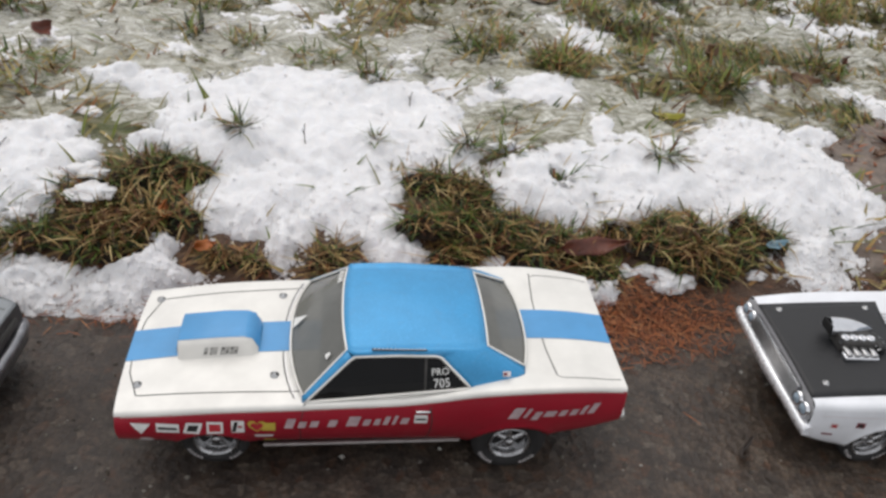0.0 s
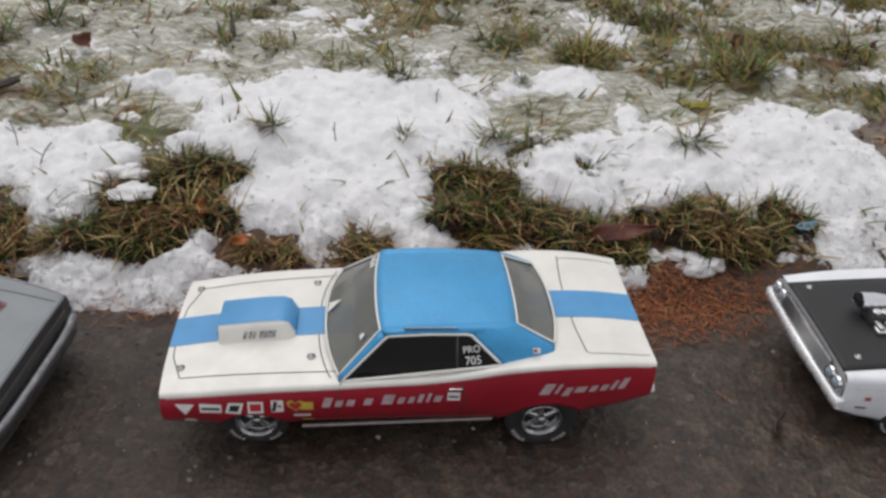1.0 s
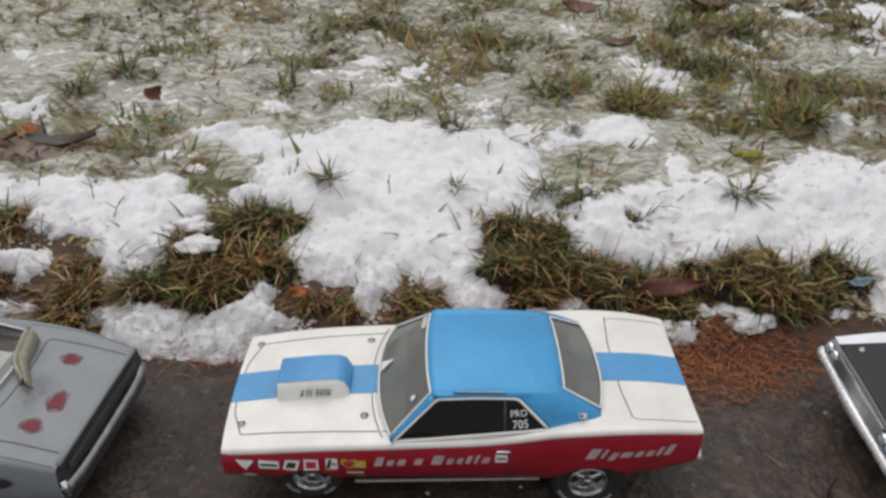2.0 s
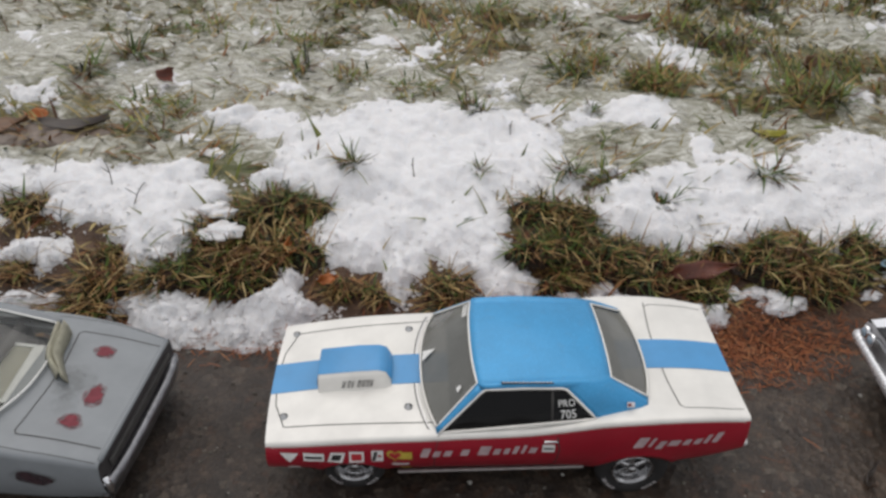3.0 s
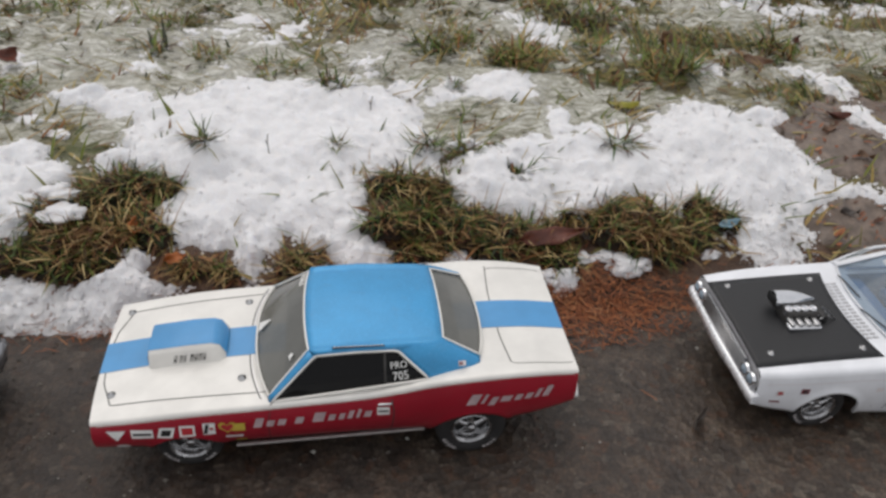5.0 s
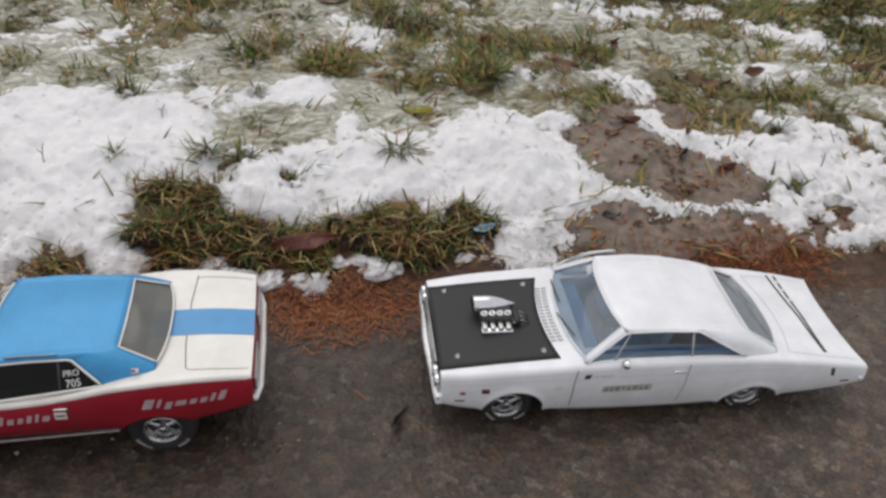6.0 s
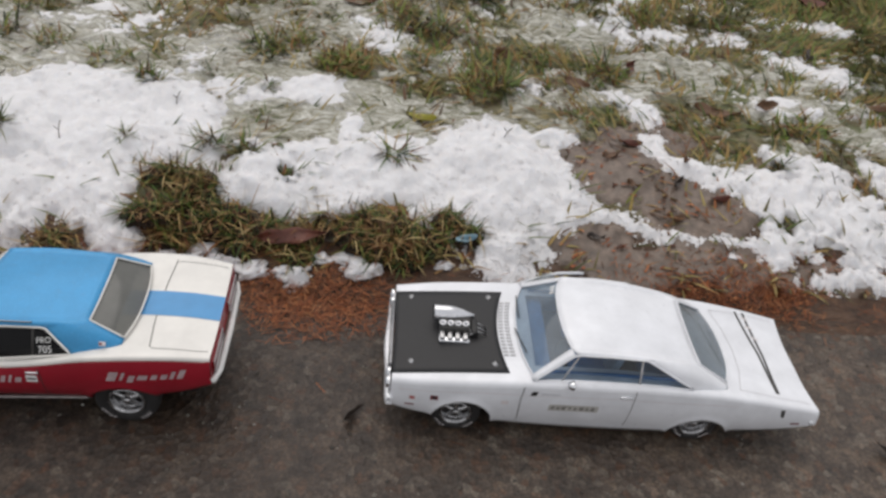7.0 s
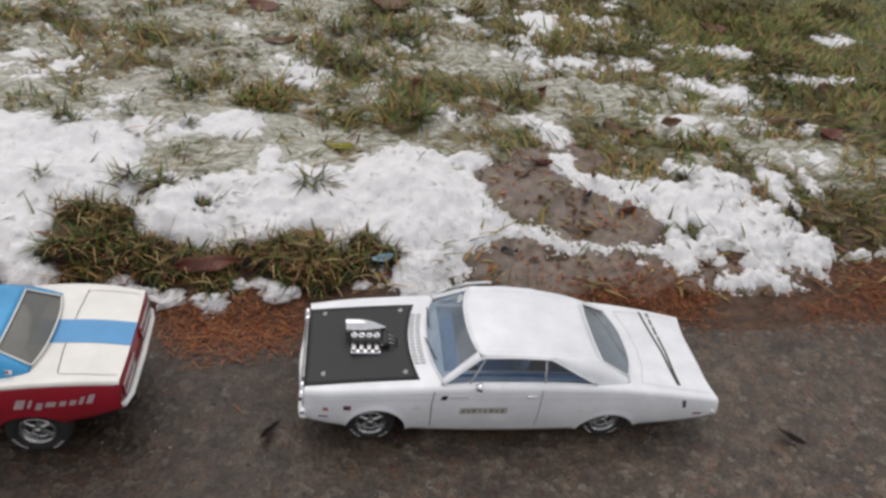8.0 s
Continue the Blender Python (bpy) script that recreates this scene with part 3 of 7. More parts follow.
def snow_cover(x, y):
    """Above 0 where snow lies."""
    heap = pile(x + 0.005 * fnoise(x, y, 40, 3, 4), y + 0.005 * fnoise(x, y, 40, 3, 2)) + 0.1 * fnoise(x, y, 110, 3, 3)
    x, y = x + 0.007 * fnoise(x, y, 26, 3, 4), y + 0.006 * fnoise(x, y, 30, 3, 1)
    ragged = 0.16 * fnoise(x, y, 34, 4, 0) + 0.16 * fnoise(x, y, 130, 4, 3)
    f = ellipses(x, y, ALL_DRIFTS) + 0.06 + ragged
    thin = ellipses(x, y, ALL_STREAKS) + 0.08 + 2.4 * ragged + 0.3 * fnoise(x, 2.2 * y, 75, 3, 5)
    crumbs = 0.6 * fnoise(x, 2 * y, 22, 4, 5) + 0.75 * fnoise(x, 2 * y, 90, 4, 2) + 0.3 * fnoise(x, y, 8, 2, 1) - 0.3 - 0.5 * np.clip((x - 0.9) / 0.35, 0, 1)
    holes = 0.55 * np.clip(fnoise(x, y, 150, 3, 4) + 0.1, 0, 1) + 0.4 * np.clip(fnoise(x, y, 60, 3, 0), 0, 1)
    thin, crumbs = thin - holes + 0.1, crumbs - holes + 0.1
    crumbs = crumbs - 2.2 * np.clip((0.93 - y) / 0.12, 0, 1)
    east = 1.5 * np.clip((x - 0.72) / 0.08, 0, 1) + 0.12
    f = f - east * (0.5 * np.clip(fnoise(x, y, 55, 3, 2) - 0.05, 0, 1) + 0.3 * np.clip(fnoise(x, y, 140, 3, 0), 0, 1))
    edge = np.clip(1 - f / 0.3, 0, 1)
    f = f - edge * (0.12 * np.clip(fnoise(x, y, 70, 3, 4), 0, 1) + 0.22 * np.clip(fnoise(x, y, 170, 2, 1) - 0.05, 0, 1))
    b = ellipses(x, y, ALL_BARE, True) * 1.2 + 0.02 + 1.1 * ragged
    f = np.minimum(np.maximum(f, np.maximum(thin, crumbs)), -b + 0.02)
    return np.maximum(f, np.minimum(heap, 0.5))


def snow_height(x, y):
    f = snow_cover(x, y)
    thick = 0.021 * np.clip(f, 0, 0.6) ** 0.62 * (0.75 + 0.35 * fnoise(x, y, 20, 3, 2)) * (1 - 0.6 * np.clip((y - 0.86) / 0.08, 0, 1))
    thick = thick + np.clip(f * 4, 0, 1) * 0.006 * np.exp(-((x - 0.037) / 0.03) ** 2 - ((y - 0.656) / 0.022) ** 2)
    thick = thick + np.clip(f * 3, 0, 1) * 0.013 * np.exp(-((x - 0.53) / 0.042) ** 2 - ((y - 0.805) / 0.05) ** 2)
    lumps = np.clip(f * 5, 0, 1) * (0.0034 * fnoise(x, y, 60, 3, 1) + (0.0012 + 0.0024 * np.clip((0.7 - y) / 0.04, 0, 1)) * fnoise(x, y, 190, 3, 4))
    return np.maximum(lawn_height(x, y), np.where(y < EDGE, 0, -1)) + np.where(f > 0, thick + lumps, f * 0.05)


xs, ys = np.arange(-0.42, 1.35, 0.0024), np.concatenate([np.arange(0.618, 1.0, 0.0024), np.arange(1.0, 1.56, 0.0036)])
gx, gy = np.meshgrid(xs, ys)
cover = snow_cover(gx, gy).ravel()
vs, fs = grid_mesh(xs, ys, snow_height)
fs = fs[(cover[fs] > -0.05).any(1)]
used = np.unique(fs)
place = np.zeros(len(vs), int)
place[used] = np.arange(len(used))
tagged(link_mesh("snow", vs[used], place[fs], M["snow"]), "patchy melting white snow lying over the lawn", "snow", kind="stuff")
rng = np.random.RandomState(5)

# grains and crumbs of ice on and around the drifts
OCTA = np.array([(1, 0, 0), (0, 1, 0), (-1, 0, 0), (0, -1, 0), (0, 0, 1), (0, 0, -1)], float)
OCTA_F = np.array([(0, 1, 4), (1, 2, 4), (2, 3, 4), (3, 0, 4), (1, 0, 5), (2, 1, 5), (3, 2, 5), (0, 3, 5)])


def grains(n, pick, size, surface, seed):
    """Small angular lumps strewn where pick() allows."""
    r = np.random.RandomState(seed)
    px, py = pick(r, n)
    pz = surface(px, py)
    s = size[0] + (size[1] - size[0]) * r.rand(len(px)) ** 3
    v = OCTA[None] * (s[:, None, None] * r.uniform(0.6, 1.25, (len(px), 6, 3)))
    ang = r.rand(len(px)) * 6.28
    c, q = np.cos(ang)[:, None], np.sin(ang)[:, None]
    v = np.stack([v[..., 0] * c - v[..., 1] * q, v[..., 0] * q + v[..., 1] * c, v[..., 2] * 0.7], -1)
    v = v + np.stack([px, py, pz], -1)[:, None]
    f = OCTA_F[None] + 6 * np.arange(len(px))[:, None, None]
    return v.reshape(-1, 3), f.reshape(-1, 3)


def near_snow(r, n):
    x, y = r.uniform(-0.35, 1.15, n), 0.625 + 0.55 * r.rand(n) ** 1.6
    f = snow_cover(x, y)
    ok = (f > -0.12) & (f < 0.12 + 0.5 * r.rand(n) ** 2)
    return x[ok], y[ok]


vs, fs = grains(85000, near_snow, (0.0004, 0.0028), lambda x, y: np.maximum(snow_height(x, y), lawn_height(x, y)), 3)
tagged(link_mesh("snow_grains", vs, fs, M["snow"], smooth=False), "coarse crumbs of refrozen snow along the drift edges", "snow", kind="stuff")


def icy_strip(r, n):
    x, y = r.uniform(-0.2, 0.09, n), r.uniform(0.625, 0.695, n)
    ok = snow_cover(x, y) > 0.02
    return x[ok], y[ok]


vs, fs = grains(5000, icy_strip, (0.0004, 0.0016), lambda x, y: snow_height(x, y) + 0.0002, 4)
tagged(link_mesh("ice_grains", vs, fs, M["snow"], smooth=False), "coarse glassy grains on the refrozen roadside snow", "snow", kind="stuff")


def on_asphalt(r, n):
    x, y = r.uniform(-0.3, 1.1, n), 0.28 + 0.37 * r.rand(n)
    ok = fnoise(x, y, 12, 3, 4) + r.rand(n) * 0.8 > 0.3
    return x[ok], y[ok]


vs, fs = grains(9000, on_asphalt, (0.0004, 0.0022), lambda x, y: asphalt_height(x, y) + 0.0002, 9)
tagged(link_mesh("grit", vs, fs, M["pebble"], smooth=False), "fine loose grit and pebbles on the asphalt", "grit", kind="stuff")


# ---- bare mud: (x, y, half length, half depth) ----
MUD = [(0.655, 0.792, 0.066, 0.042), (0.707, 0.741, 0.052, 0.036), (0.6, 0.704, 0.045, 0.02), (0.672, 0.677, 0.1, 0.02), (-0.19, 0.839, 0.046, 0.018), (0.685, 0.842, 0.05, 0.026), (0.8, 0.67, 0.1, 0.014)]


# ---- grass ----
def blades(roots, lengths, widths, lean, azimuth, curl, segments=4):
    """Tapered bent blades: roots (n, 3); lean from upright in radians; curl adds lean towards the tip."""
    n = len(roots)
    t = np.linspace(0, 1, segments + 1)
    ang = lean[:, None] + curl[:, None] * t[None]
    step = lengths[:, None] / segments
    out = np.concatenate([np.zeros((n, 1)), np.cumsum(np.sin(ang[:, :-1]) * step, 1)], 1)
    up = np.concatenate([np.zeros((n, 1)), np.cumsum(np.cos(ang[:, :-1]) * step, 1)], 1)
    ca, sa = np.cos(azimuth)[:, None], np.sin(azimuth)[:, None]
    mid = np.stack([roots[:, :1] + out * ca, roots[:, 1:2] + out * sa, roots[:, 2:] + up], -1)
    w = widths[:, None] * np.array([0.7, 1.0, 0.85, 0.55, 0.08])[None, : segments + 1]
    side = np.stack([-sa * w, ca * w, 0 * w], -1)
    v = np.stack([mid - side, mid + side], 2).reshape(n, -1, 3)
    base = np.array([(2 * k, 2 * k + 1, 2 * k + 3, 2 * k + 2) for k in range(segments)])
    f = base[None] + (2 * (segments + 1)) * np.arange(n)[:, None, None]
    return v.reshape(-1, 3), f.reshape(-1, 4)


def lawn_blades(n, seed, box, flat, lengths, keep):
    r = np.random.RandomState(seed)
    x, y = r.uniform(box[0], box[1], n), r.uniform(box[2], box[3], n)
    ok = keep(x, y, r)
    # the growth thins out raggedly towards the far ends
    rim = np.minimum(np.minimum((x + 0.42) / 0.16, (1.6 - x) / 0.4), (1.6 - y) / 0.3) + 0.5 * fnoise(x, y, 9, 3, 1)
    ok = ok & (r.rand(n) < np.clip(rim, 0, 1))
    x, y = x[ok], y[ok]
    k = len(x)
    z = lawn_height(x, y) + 0.001
    lie = 0.6 + flat * r.rand(k) ** 0.7
    swirl = 6.28 * vnoise(x, y, 9, 3) * 1.6 + r.normal(0, 0.8, k)
    return blades(np.stack([x, y, z], -1), r.uniform(*lengths, k), r.uniform(0.0006, 0.0016, k), lie, swirl, r.uniform(0.1, 0.6, k))


def slush_cover(x, y):
    """Above 0 where a thin sheet of wet ice is left on the lawn."""
    f = 0.5 * fnoise(x, y, 9, 3, 3) + 0.45 * fnoise(x, y, 34, 4, 0) + 0.5 * np.clip(snow_cover(x, y) + 0.45, 0, 0.5) + 0.02
    f = f - 0.9 * np.clip((x - 0.6) / 0.5, 0, 1) * np.clip((y - 0.85) / 0.3, 0, 1) + 0.35 * np.exp(-((x + 0.02) / 0.16) ** 2 - ((y - 0.87) / 0.08) ** 2) + 0.2 * np.exp(-((x - 0.33) / 0.1) ** 2 - ((y - 0.84) / 0.05) ** 2)
    return f - 1.8 * np.clip((0.8 - y) / 0.05, 0, 1) - 0.8 * np.clip(ellipses(x, y, MUD) + 0.3, 0, 1)


xs, ys = np.arange(-0.42, 1.3, 0.004), np.arange(0.7, 1.5, 0.004)
gx, gy = np.meshgrid(xs, ys)
cover = slush_cover(gx, gy).ravel()
vs, fs = grid_mesh(xs, ys, lambda x, y: lawn_height(x, y) + np.clip(0.0005 + 0.016 * slush_cover(x, y), -0.003, 0.0048) + 0.0006 * fnoise(x, y, 120, 3, 2))
fs = fs[(cover[fs] > -0.12).any(1)]
used = np.unique(fs)
place = np.zeros(len(vs), int)
place[used] = np.arange(len(used))
tagged(link_mesh("slush", vs[used], place[fs], M["slush"]), "thin milky sheet of wet half-melted ice on the lawn", "slush", kind="stuff")


def open_lawn(x, y, r):
    f = snow_cover(x, y)
    green = fnoise(x, y, 11, 3, 5) + 0.55 * np.clip((x - 0.55) / 0.5, -1, 1) + 0.5 * np.clip((y - 1.0) / 0.4, -0.6, 1)
    return (f < 0.05) & (r.rand(len(x)) < np.clip(0.35 + 0.7 * green, 0.1, 1) * np.where(slush_cover(x, y) > 0.02, 0.42, 1.0)) & (y > EDGE + 0.05 + 0.03 * r.rand(len(x))) & (ellipses(x, y, MUD) < 0.1 - 0.4 * r.rand(len(x)))


vs, fs = lawn_blades(62000, 21, (-0.42, 1.6, 0.64, 1.6), 0.85, (0.012, 0.03), open_lawn)
tagged(link_mesh("lawn_grass", vs, fs, M["grass"]), "matted green and straw coloured lawn grass", "grass", kind="stuff")


def far_green(x, y, r):
    want = np.clip((x - 0.85) / 0.35, 0, 1) * np.clip((y - 0.9) / 0.3, 0, 1) * 3.0 + 0.6 * np.clip(fnoise(x, y, 13, 3, 0), 0, 1) * np.clip((y - 0.86) / 0.15, 0, 1)
    return (snow_cover(x, y) < 0.0) & (r.rand(len(x)) < want)


vs, fs = lawn_blades(30000, 27, (-0.3, 1.6, 0.86, 1.6), 0.85, (0.010, 0.022), far_green)
tagged(link_mesh("green_grass", vs, fs, M["lush_grass"]), "living green grass standing in patches on the lawn", "grass", kind="stuff")


def thatch(x, y, r):
    f = snow_cover(x, y)
    return (f < 0.03) & (fnoise(x, y, 17, 3, 2) + 0.5 * r.rand(len(x)) > 0.1) & (y > EDGE + 0.02)


def on_mud(x, y, r):
    return (ellipses(x, y, MUD) > 0.0) & (snow_cover(x, y) < 0.0) & (y > 0.66) & (r.rand(len(x)) < 0.5)


vs, fs = lawn_blades(1500, 24, (0.4, 0.9, 0.66, 0.9), 0.98, (0.004, 0.01), on_mud)
vs[:, 2] += 0.0022
tagged(link_mesh("mud_thatch", vs, fs, M["needle"]), "short rust-brown scraps of dead grass in the mud", "grass", kind="stuff")
vs, fs = lawn_blades(30000, 23, (-0.42, 1.6, 0.64, 1.6), 0.95, (0.008, 0.026), thatch)
tagged(link_mesh("thatch", vs, fs, M["straw"]), "flattened dead straw and brown thatch on the lawn", "grass", kind="stuff")


def through_snow(x, y, r):
    return (snow_cover(x, y) > 0.02) & (fnoise(x, y, 16, 3, 1) + 0.18 * np.clip((x - 0.72) / 0.06, 0, 1) > 0.24)


vs, fs = lawn_blades(5200, 22, (-0.4, 1.2, 0.66, 1.3), 0.5, (0.016, 0.036), through_snow)
tagged(link_mesh("snow_grass", vs, fs, M["grass"]), "single grass blades poking up through the snow", "grass", kind="stuff")


def tuft_mesh(name, seed, n, radius, length, arch, material, thick=1.0, fall=0.5, height=0.011):
    """A matted clump of arching blades; fall: the share that hangs over towards the road."""
    r = np.random.RandomState(seed)
    a, d = r.rand(n) * 6.28, radius * np.sqrt(r.rand(n))
    roots = np.stack([d * np.cos(a), 0.8 * d * np.sin(a), height * (1 - (d / radius) ** 2) + 0.003 * r.rand(n)], -1)
    az = np.where(r.rand(n) < 0.5, a + r.normal(0, 0.8, n), r.rand(n) * 6.28)
    az = np.where(r.rand(n) < fall, -1.57 + r.normal(0, 0.85, n), az)
    lean = np.where(r.rand(n) < 0.06, r.uniform(0.2, 0.6, n), r.uniform(0.8, 1.6, n))
    v, f = blades(roots, length * r.uniform(0.4, 1.3, n), thick * r.uniform(0.0004, 0.0011, n), lean, az, arch * r.uniform(-0.3, 1.0, n))
    me = bpy.data.meshes.new(name)
    me.from_pydata([tuple(q) for q in v], [], [tuple(map(int, q)) for q in f])
    me.materials.append(material)
    me.polygons.foreach_set("use_smooth", [True] * len(me.polygons))
    return me


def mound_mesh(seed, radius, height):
    """Knotted root mass under a clump; its near-black colour paints shade between blades."""
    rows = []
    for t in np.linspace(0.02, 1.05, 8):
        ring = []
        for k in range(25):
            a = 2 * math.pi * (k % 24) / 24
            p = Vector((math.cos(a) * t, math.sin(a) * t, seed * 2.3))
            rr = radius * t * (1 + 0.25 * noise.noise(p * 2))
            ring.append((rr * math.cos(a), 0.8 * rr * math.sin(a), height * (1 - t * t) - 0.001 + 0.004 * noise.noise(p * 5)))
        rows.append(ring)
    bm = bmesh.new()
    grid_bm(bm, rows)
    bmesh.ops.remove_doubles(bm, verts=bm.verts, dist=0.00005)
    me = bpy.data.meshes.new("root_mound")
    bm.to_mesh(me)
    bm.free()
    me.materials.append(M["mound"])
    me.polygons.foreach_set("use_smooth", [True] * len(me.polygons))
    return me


def tuft(x, y, s, meshes, turn, label):
    """One clump: living blades, dead blades and, under the big ones, a mound of roots."""
    ob = new("grass_tuft")
    z = float(lawn_height(x, y))
    if len(meshes) == 2 and snow_cover(np.array(x), np.array(y)) > 0:
        z = float(snow_height(x, y)) - 0.003
    ob.matrix_world = pose(x, y, z, 0, 0, turn) @ Matrix.Scale(s, 4)
    ob.empty_display_size = 0.01
    for nm, me in zip(("green_growth", "dead_growth", "root_mound"), meshes):
        new(nm, me).parent = ob
    return tagged(ob, label, "grass", "grass tufts", "thing")


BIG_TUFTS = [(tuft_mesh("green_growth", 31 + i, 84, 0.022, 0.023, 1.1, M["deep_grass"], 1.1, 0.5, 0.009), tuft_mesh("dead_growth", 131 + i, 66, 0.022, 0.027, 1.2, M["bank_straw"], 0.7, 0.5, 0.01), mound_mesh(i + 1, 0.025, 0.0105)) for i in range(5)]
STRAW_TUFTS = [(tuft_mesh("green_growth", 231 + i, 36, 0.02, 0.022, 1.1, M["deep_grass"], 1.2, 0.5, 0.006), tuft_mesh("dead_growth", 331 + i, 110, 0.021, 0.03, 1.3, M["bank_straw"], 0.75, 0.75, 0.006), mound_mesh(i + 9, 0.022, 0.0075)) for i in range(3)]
SMALL_TUFTS = [(tuft_mesh("green_growth", 41 + i, 46, 0.011, 0.022, 0.9, M["deep_grass"], 1.0, 0.15, 0.003), tuft_mesh("dead_growth", 141 + i, 14, 0.011, 0.02, 1.2, M["bank_straw"], 0.8, 0.2, 0.003)) for i in range(4)]
# x, y, scale; the thick overhanging tufts along the bank
BANK_TUFTS = [
    (0.018, 0.746, 0.9), (0.037, 0.752, 0.8), (0.051, 0.7, 0.9), (0.055, 0.746, 0.7), (0.006, 0.697, 0.9), (-0.002, 0.677, 0.9), (-0.042, 0.679, 0.8), (-0.024, 0.716, 0.8), (0.228, 0.741, 0.85), (0.249, 0.741, 0.85), (0.269, 0.738, 0.8), (0.224, 0.696, 0.8), (0.29, 0.704, 0.85), (0.339, 0.685, 0.8), (0.375, 0.707, 0.75), (0.434, 0.698, 0.8), (-0.096, 0.652, 1.1), (-0.088, 0.676, 1.0), (-0.086, 0.701, 0.7), (0.027, 0.695, 0.9), (0.001, 0.732, 0.85), (-0.007, 0.697, 0.8), (0.043, 0.721, 0.7), (0.08, 0.67, 0.6),
]
BANK_TUFTS_EAST = [
    (-0.164, 0.744, 1.0), (-0.151, 0.683, 0.7), (0.162, 0.654, 0.9), (0.158, 0.671, 0.8), (0.013, 0.675, 0.8), (-0.053, 0.673, 0.7), (0.107, 0.665, 0.6), (0.248, 0.704, 0.9), (0.257, 0.684, 0.7), (0.4, 0.685, 0.8), (0.426, 0.684, 0.9), (0.461, 0.686, 0.9), (0.494, 0.698, 0.75), (0.44, 0.668, 0.7), (0.475, 0.708, 0.7), (0.245, 0.679, 0.9), (0.257, 0.725, 0.8), (0.278, 0.693, 0.9), (0.305, 0.677, 0.8), (0.324, 0.691, 0.8), (0.359, 0.693, 0.7), (0.352, 0.665, 0.7), (0.404, 0.705, 0.7), (0.417, 0.671, 0.7), (0.449, 0.682, 0.7),
]
# small tufts out on the lawn and in the snow
LAWN_TUFTS = [
    (0.332, 0.75, 1.0), (0.292, 0.774, 1.1), (0.189, 0.777, 0.6), (0.287, 0.98, 1.3), (0.181, 0.881, 0.8), (0.3, 0.887, 0.7), (0.302, 0.832, 0.7), (0.239, 0.911, 0.7),
    (0.816, 0.804, 1.0), (0.487, 1.039, 1.5), (0.552, 1.136, 1.5), (0.461, 1.136, 1.4), (0.083, 0.776, 0.9), (0.43, 0.777, 1.1), (0.261, 0.78, 1.0), (0.192, 0.871, 0.9),
    (0.021, 0.971, 1.4), (0.29, 0.953, 1.5), (0.455, 1.038, 1.5), (0.549, 0.92, 1.5), (0.667, 0.968, 1.5), (-0.087, 0.843, 0.9), (-0.186, 0.951, 1.5), (-0.15, 0.99, 1.4),
]
# thicker green clumps strewn over the far lawn
clumps = np.random.RandomState(77)
while len(LAWN_TUFTS) < 110:
    x, y = clumps.uniform(-0.25, 1.25), clumps.uniform(0.86, 1.42)
    if snow_cover(np.array(x), np.array(y)) < -0.06 and fnoise(x, y, 11, 3, 5) + 0.5 * clumps.rand() + 0.3 * (x - 0.4) > 0.1:
        LAWN_TUFTS.append((x, y, clumps.uniform(1.0, 2.1)))
for i, (x, y, s) in enumerate(BANK_TUFTS + BANK_TUFTS_EAST):
    straw = x < -0.08 or 0.07 < x < 0.17 or i % 5 == 4
    tuft(x, y, s, STRAW_TUFTS[i % 3] if straw else BIG_TUFTS[i % 5], rng.uniform(-35, 35), "golden dead grass tuft hanging over the bank" if straw else "matted tuft of dark green and straw grass on the bank")
LOW_TUFTS = [(tuft_mesh("green_growth", 61 + i, 70, 0.026, 0.0125, 0.9, M["lush_grass"], 1.1, 0.2, 0.004), tuft_mesh("dead_growth", 161 + i, 36, 0.024, 0.018, 1.2, M["straw"], 1.0, 0.2, 0.004)) for i in range(4)]
for i, (x, y, s) in enumerate(LAWN_TUFTS):
    tuft(x, y, s if i < 24 else 0.7 * s, (SMALL_TUFTS if i < 24 else LOW_TUFTS)[i % 4], rng.uniform(0, 360), "small upright tuft of green grass amid snow" if i < 24 else "green grass clump standing in the sodden lawn")


# ---- bare wet mud between the drifts and along the bank ----


def mud_cover(x, y):
    wx, wy = x + 0.014 * fnoise(x, y, 24, 3, 2), y + 0.012 * fnoise(x, y, 28, 3, 5)
    return ellipses(wx, wy, MUD) + 0.1 + 0.25 * fnoise(x, y, 60, 4, 3)


xs, ys = np.arange(-0.3, 1.05, 0.0036), np.arange(0.63, 0.9, 0.0036)
gx, gy = np.meshgrid(xs, ys)
cover = mud_cover(gx, gy).ravel()
vs, fs = grid_mesh(xs, ys, lambda x, y: lawn_height(x, y) + np.where(mud_cover(x, y) > 0, 0.0022 + 0.0012 * fnoise(x, y, 150, 3, 1), -0.004))
fs = fs[(cover[fs] > -0.08).any(1)]
used = np.unique(fs)
place = np.zeros(len(vs), int)
place[used] = np.arange(len(used))
tagged(link_mesh("mud", vs[used], place[fs], M["mud"]), "bare wet brown mud with scraps of dead grass", "mud", kind="stuff")


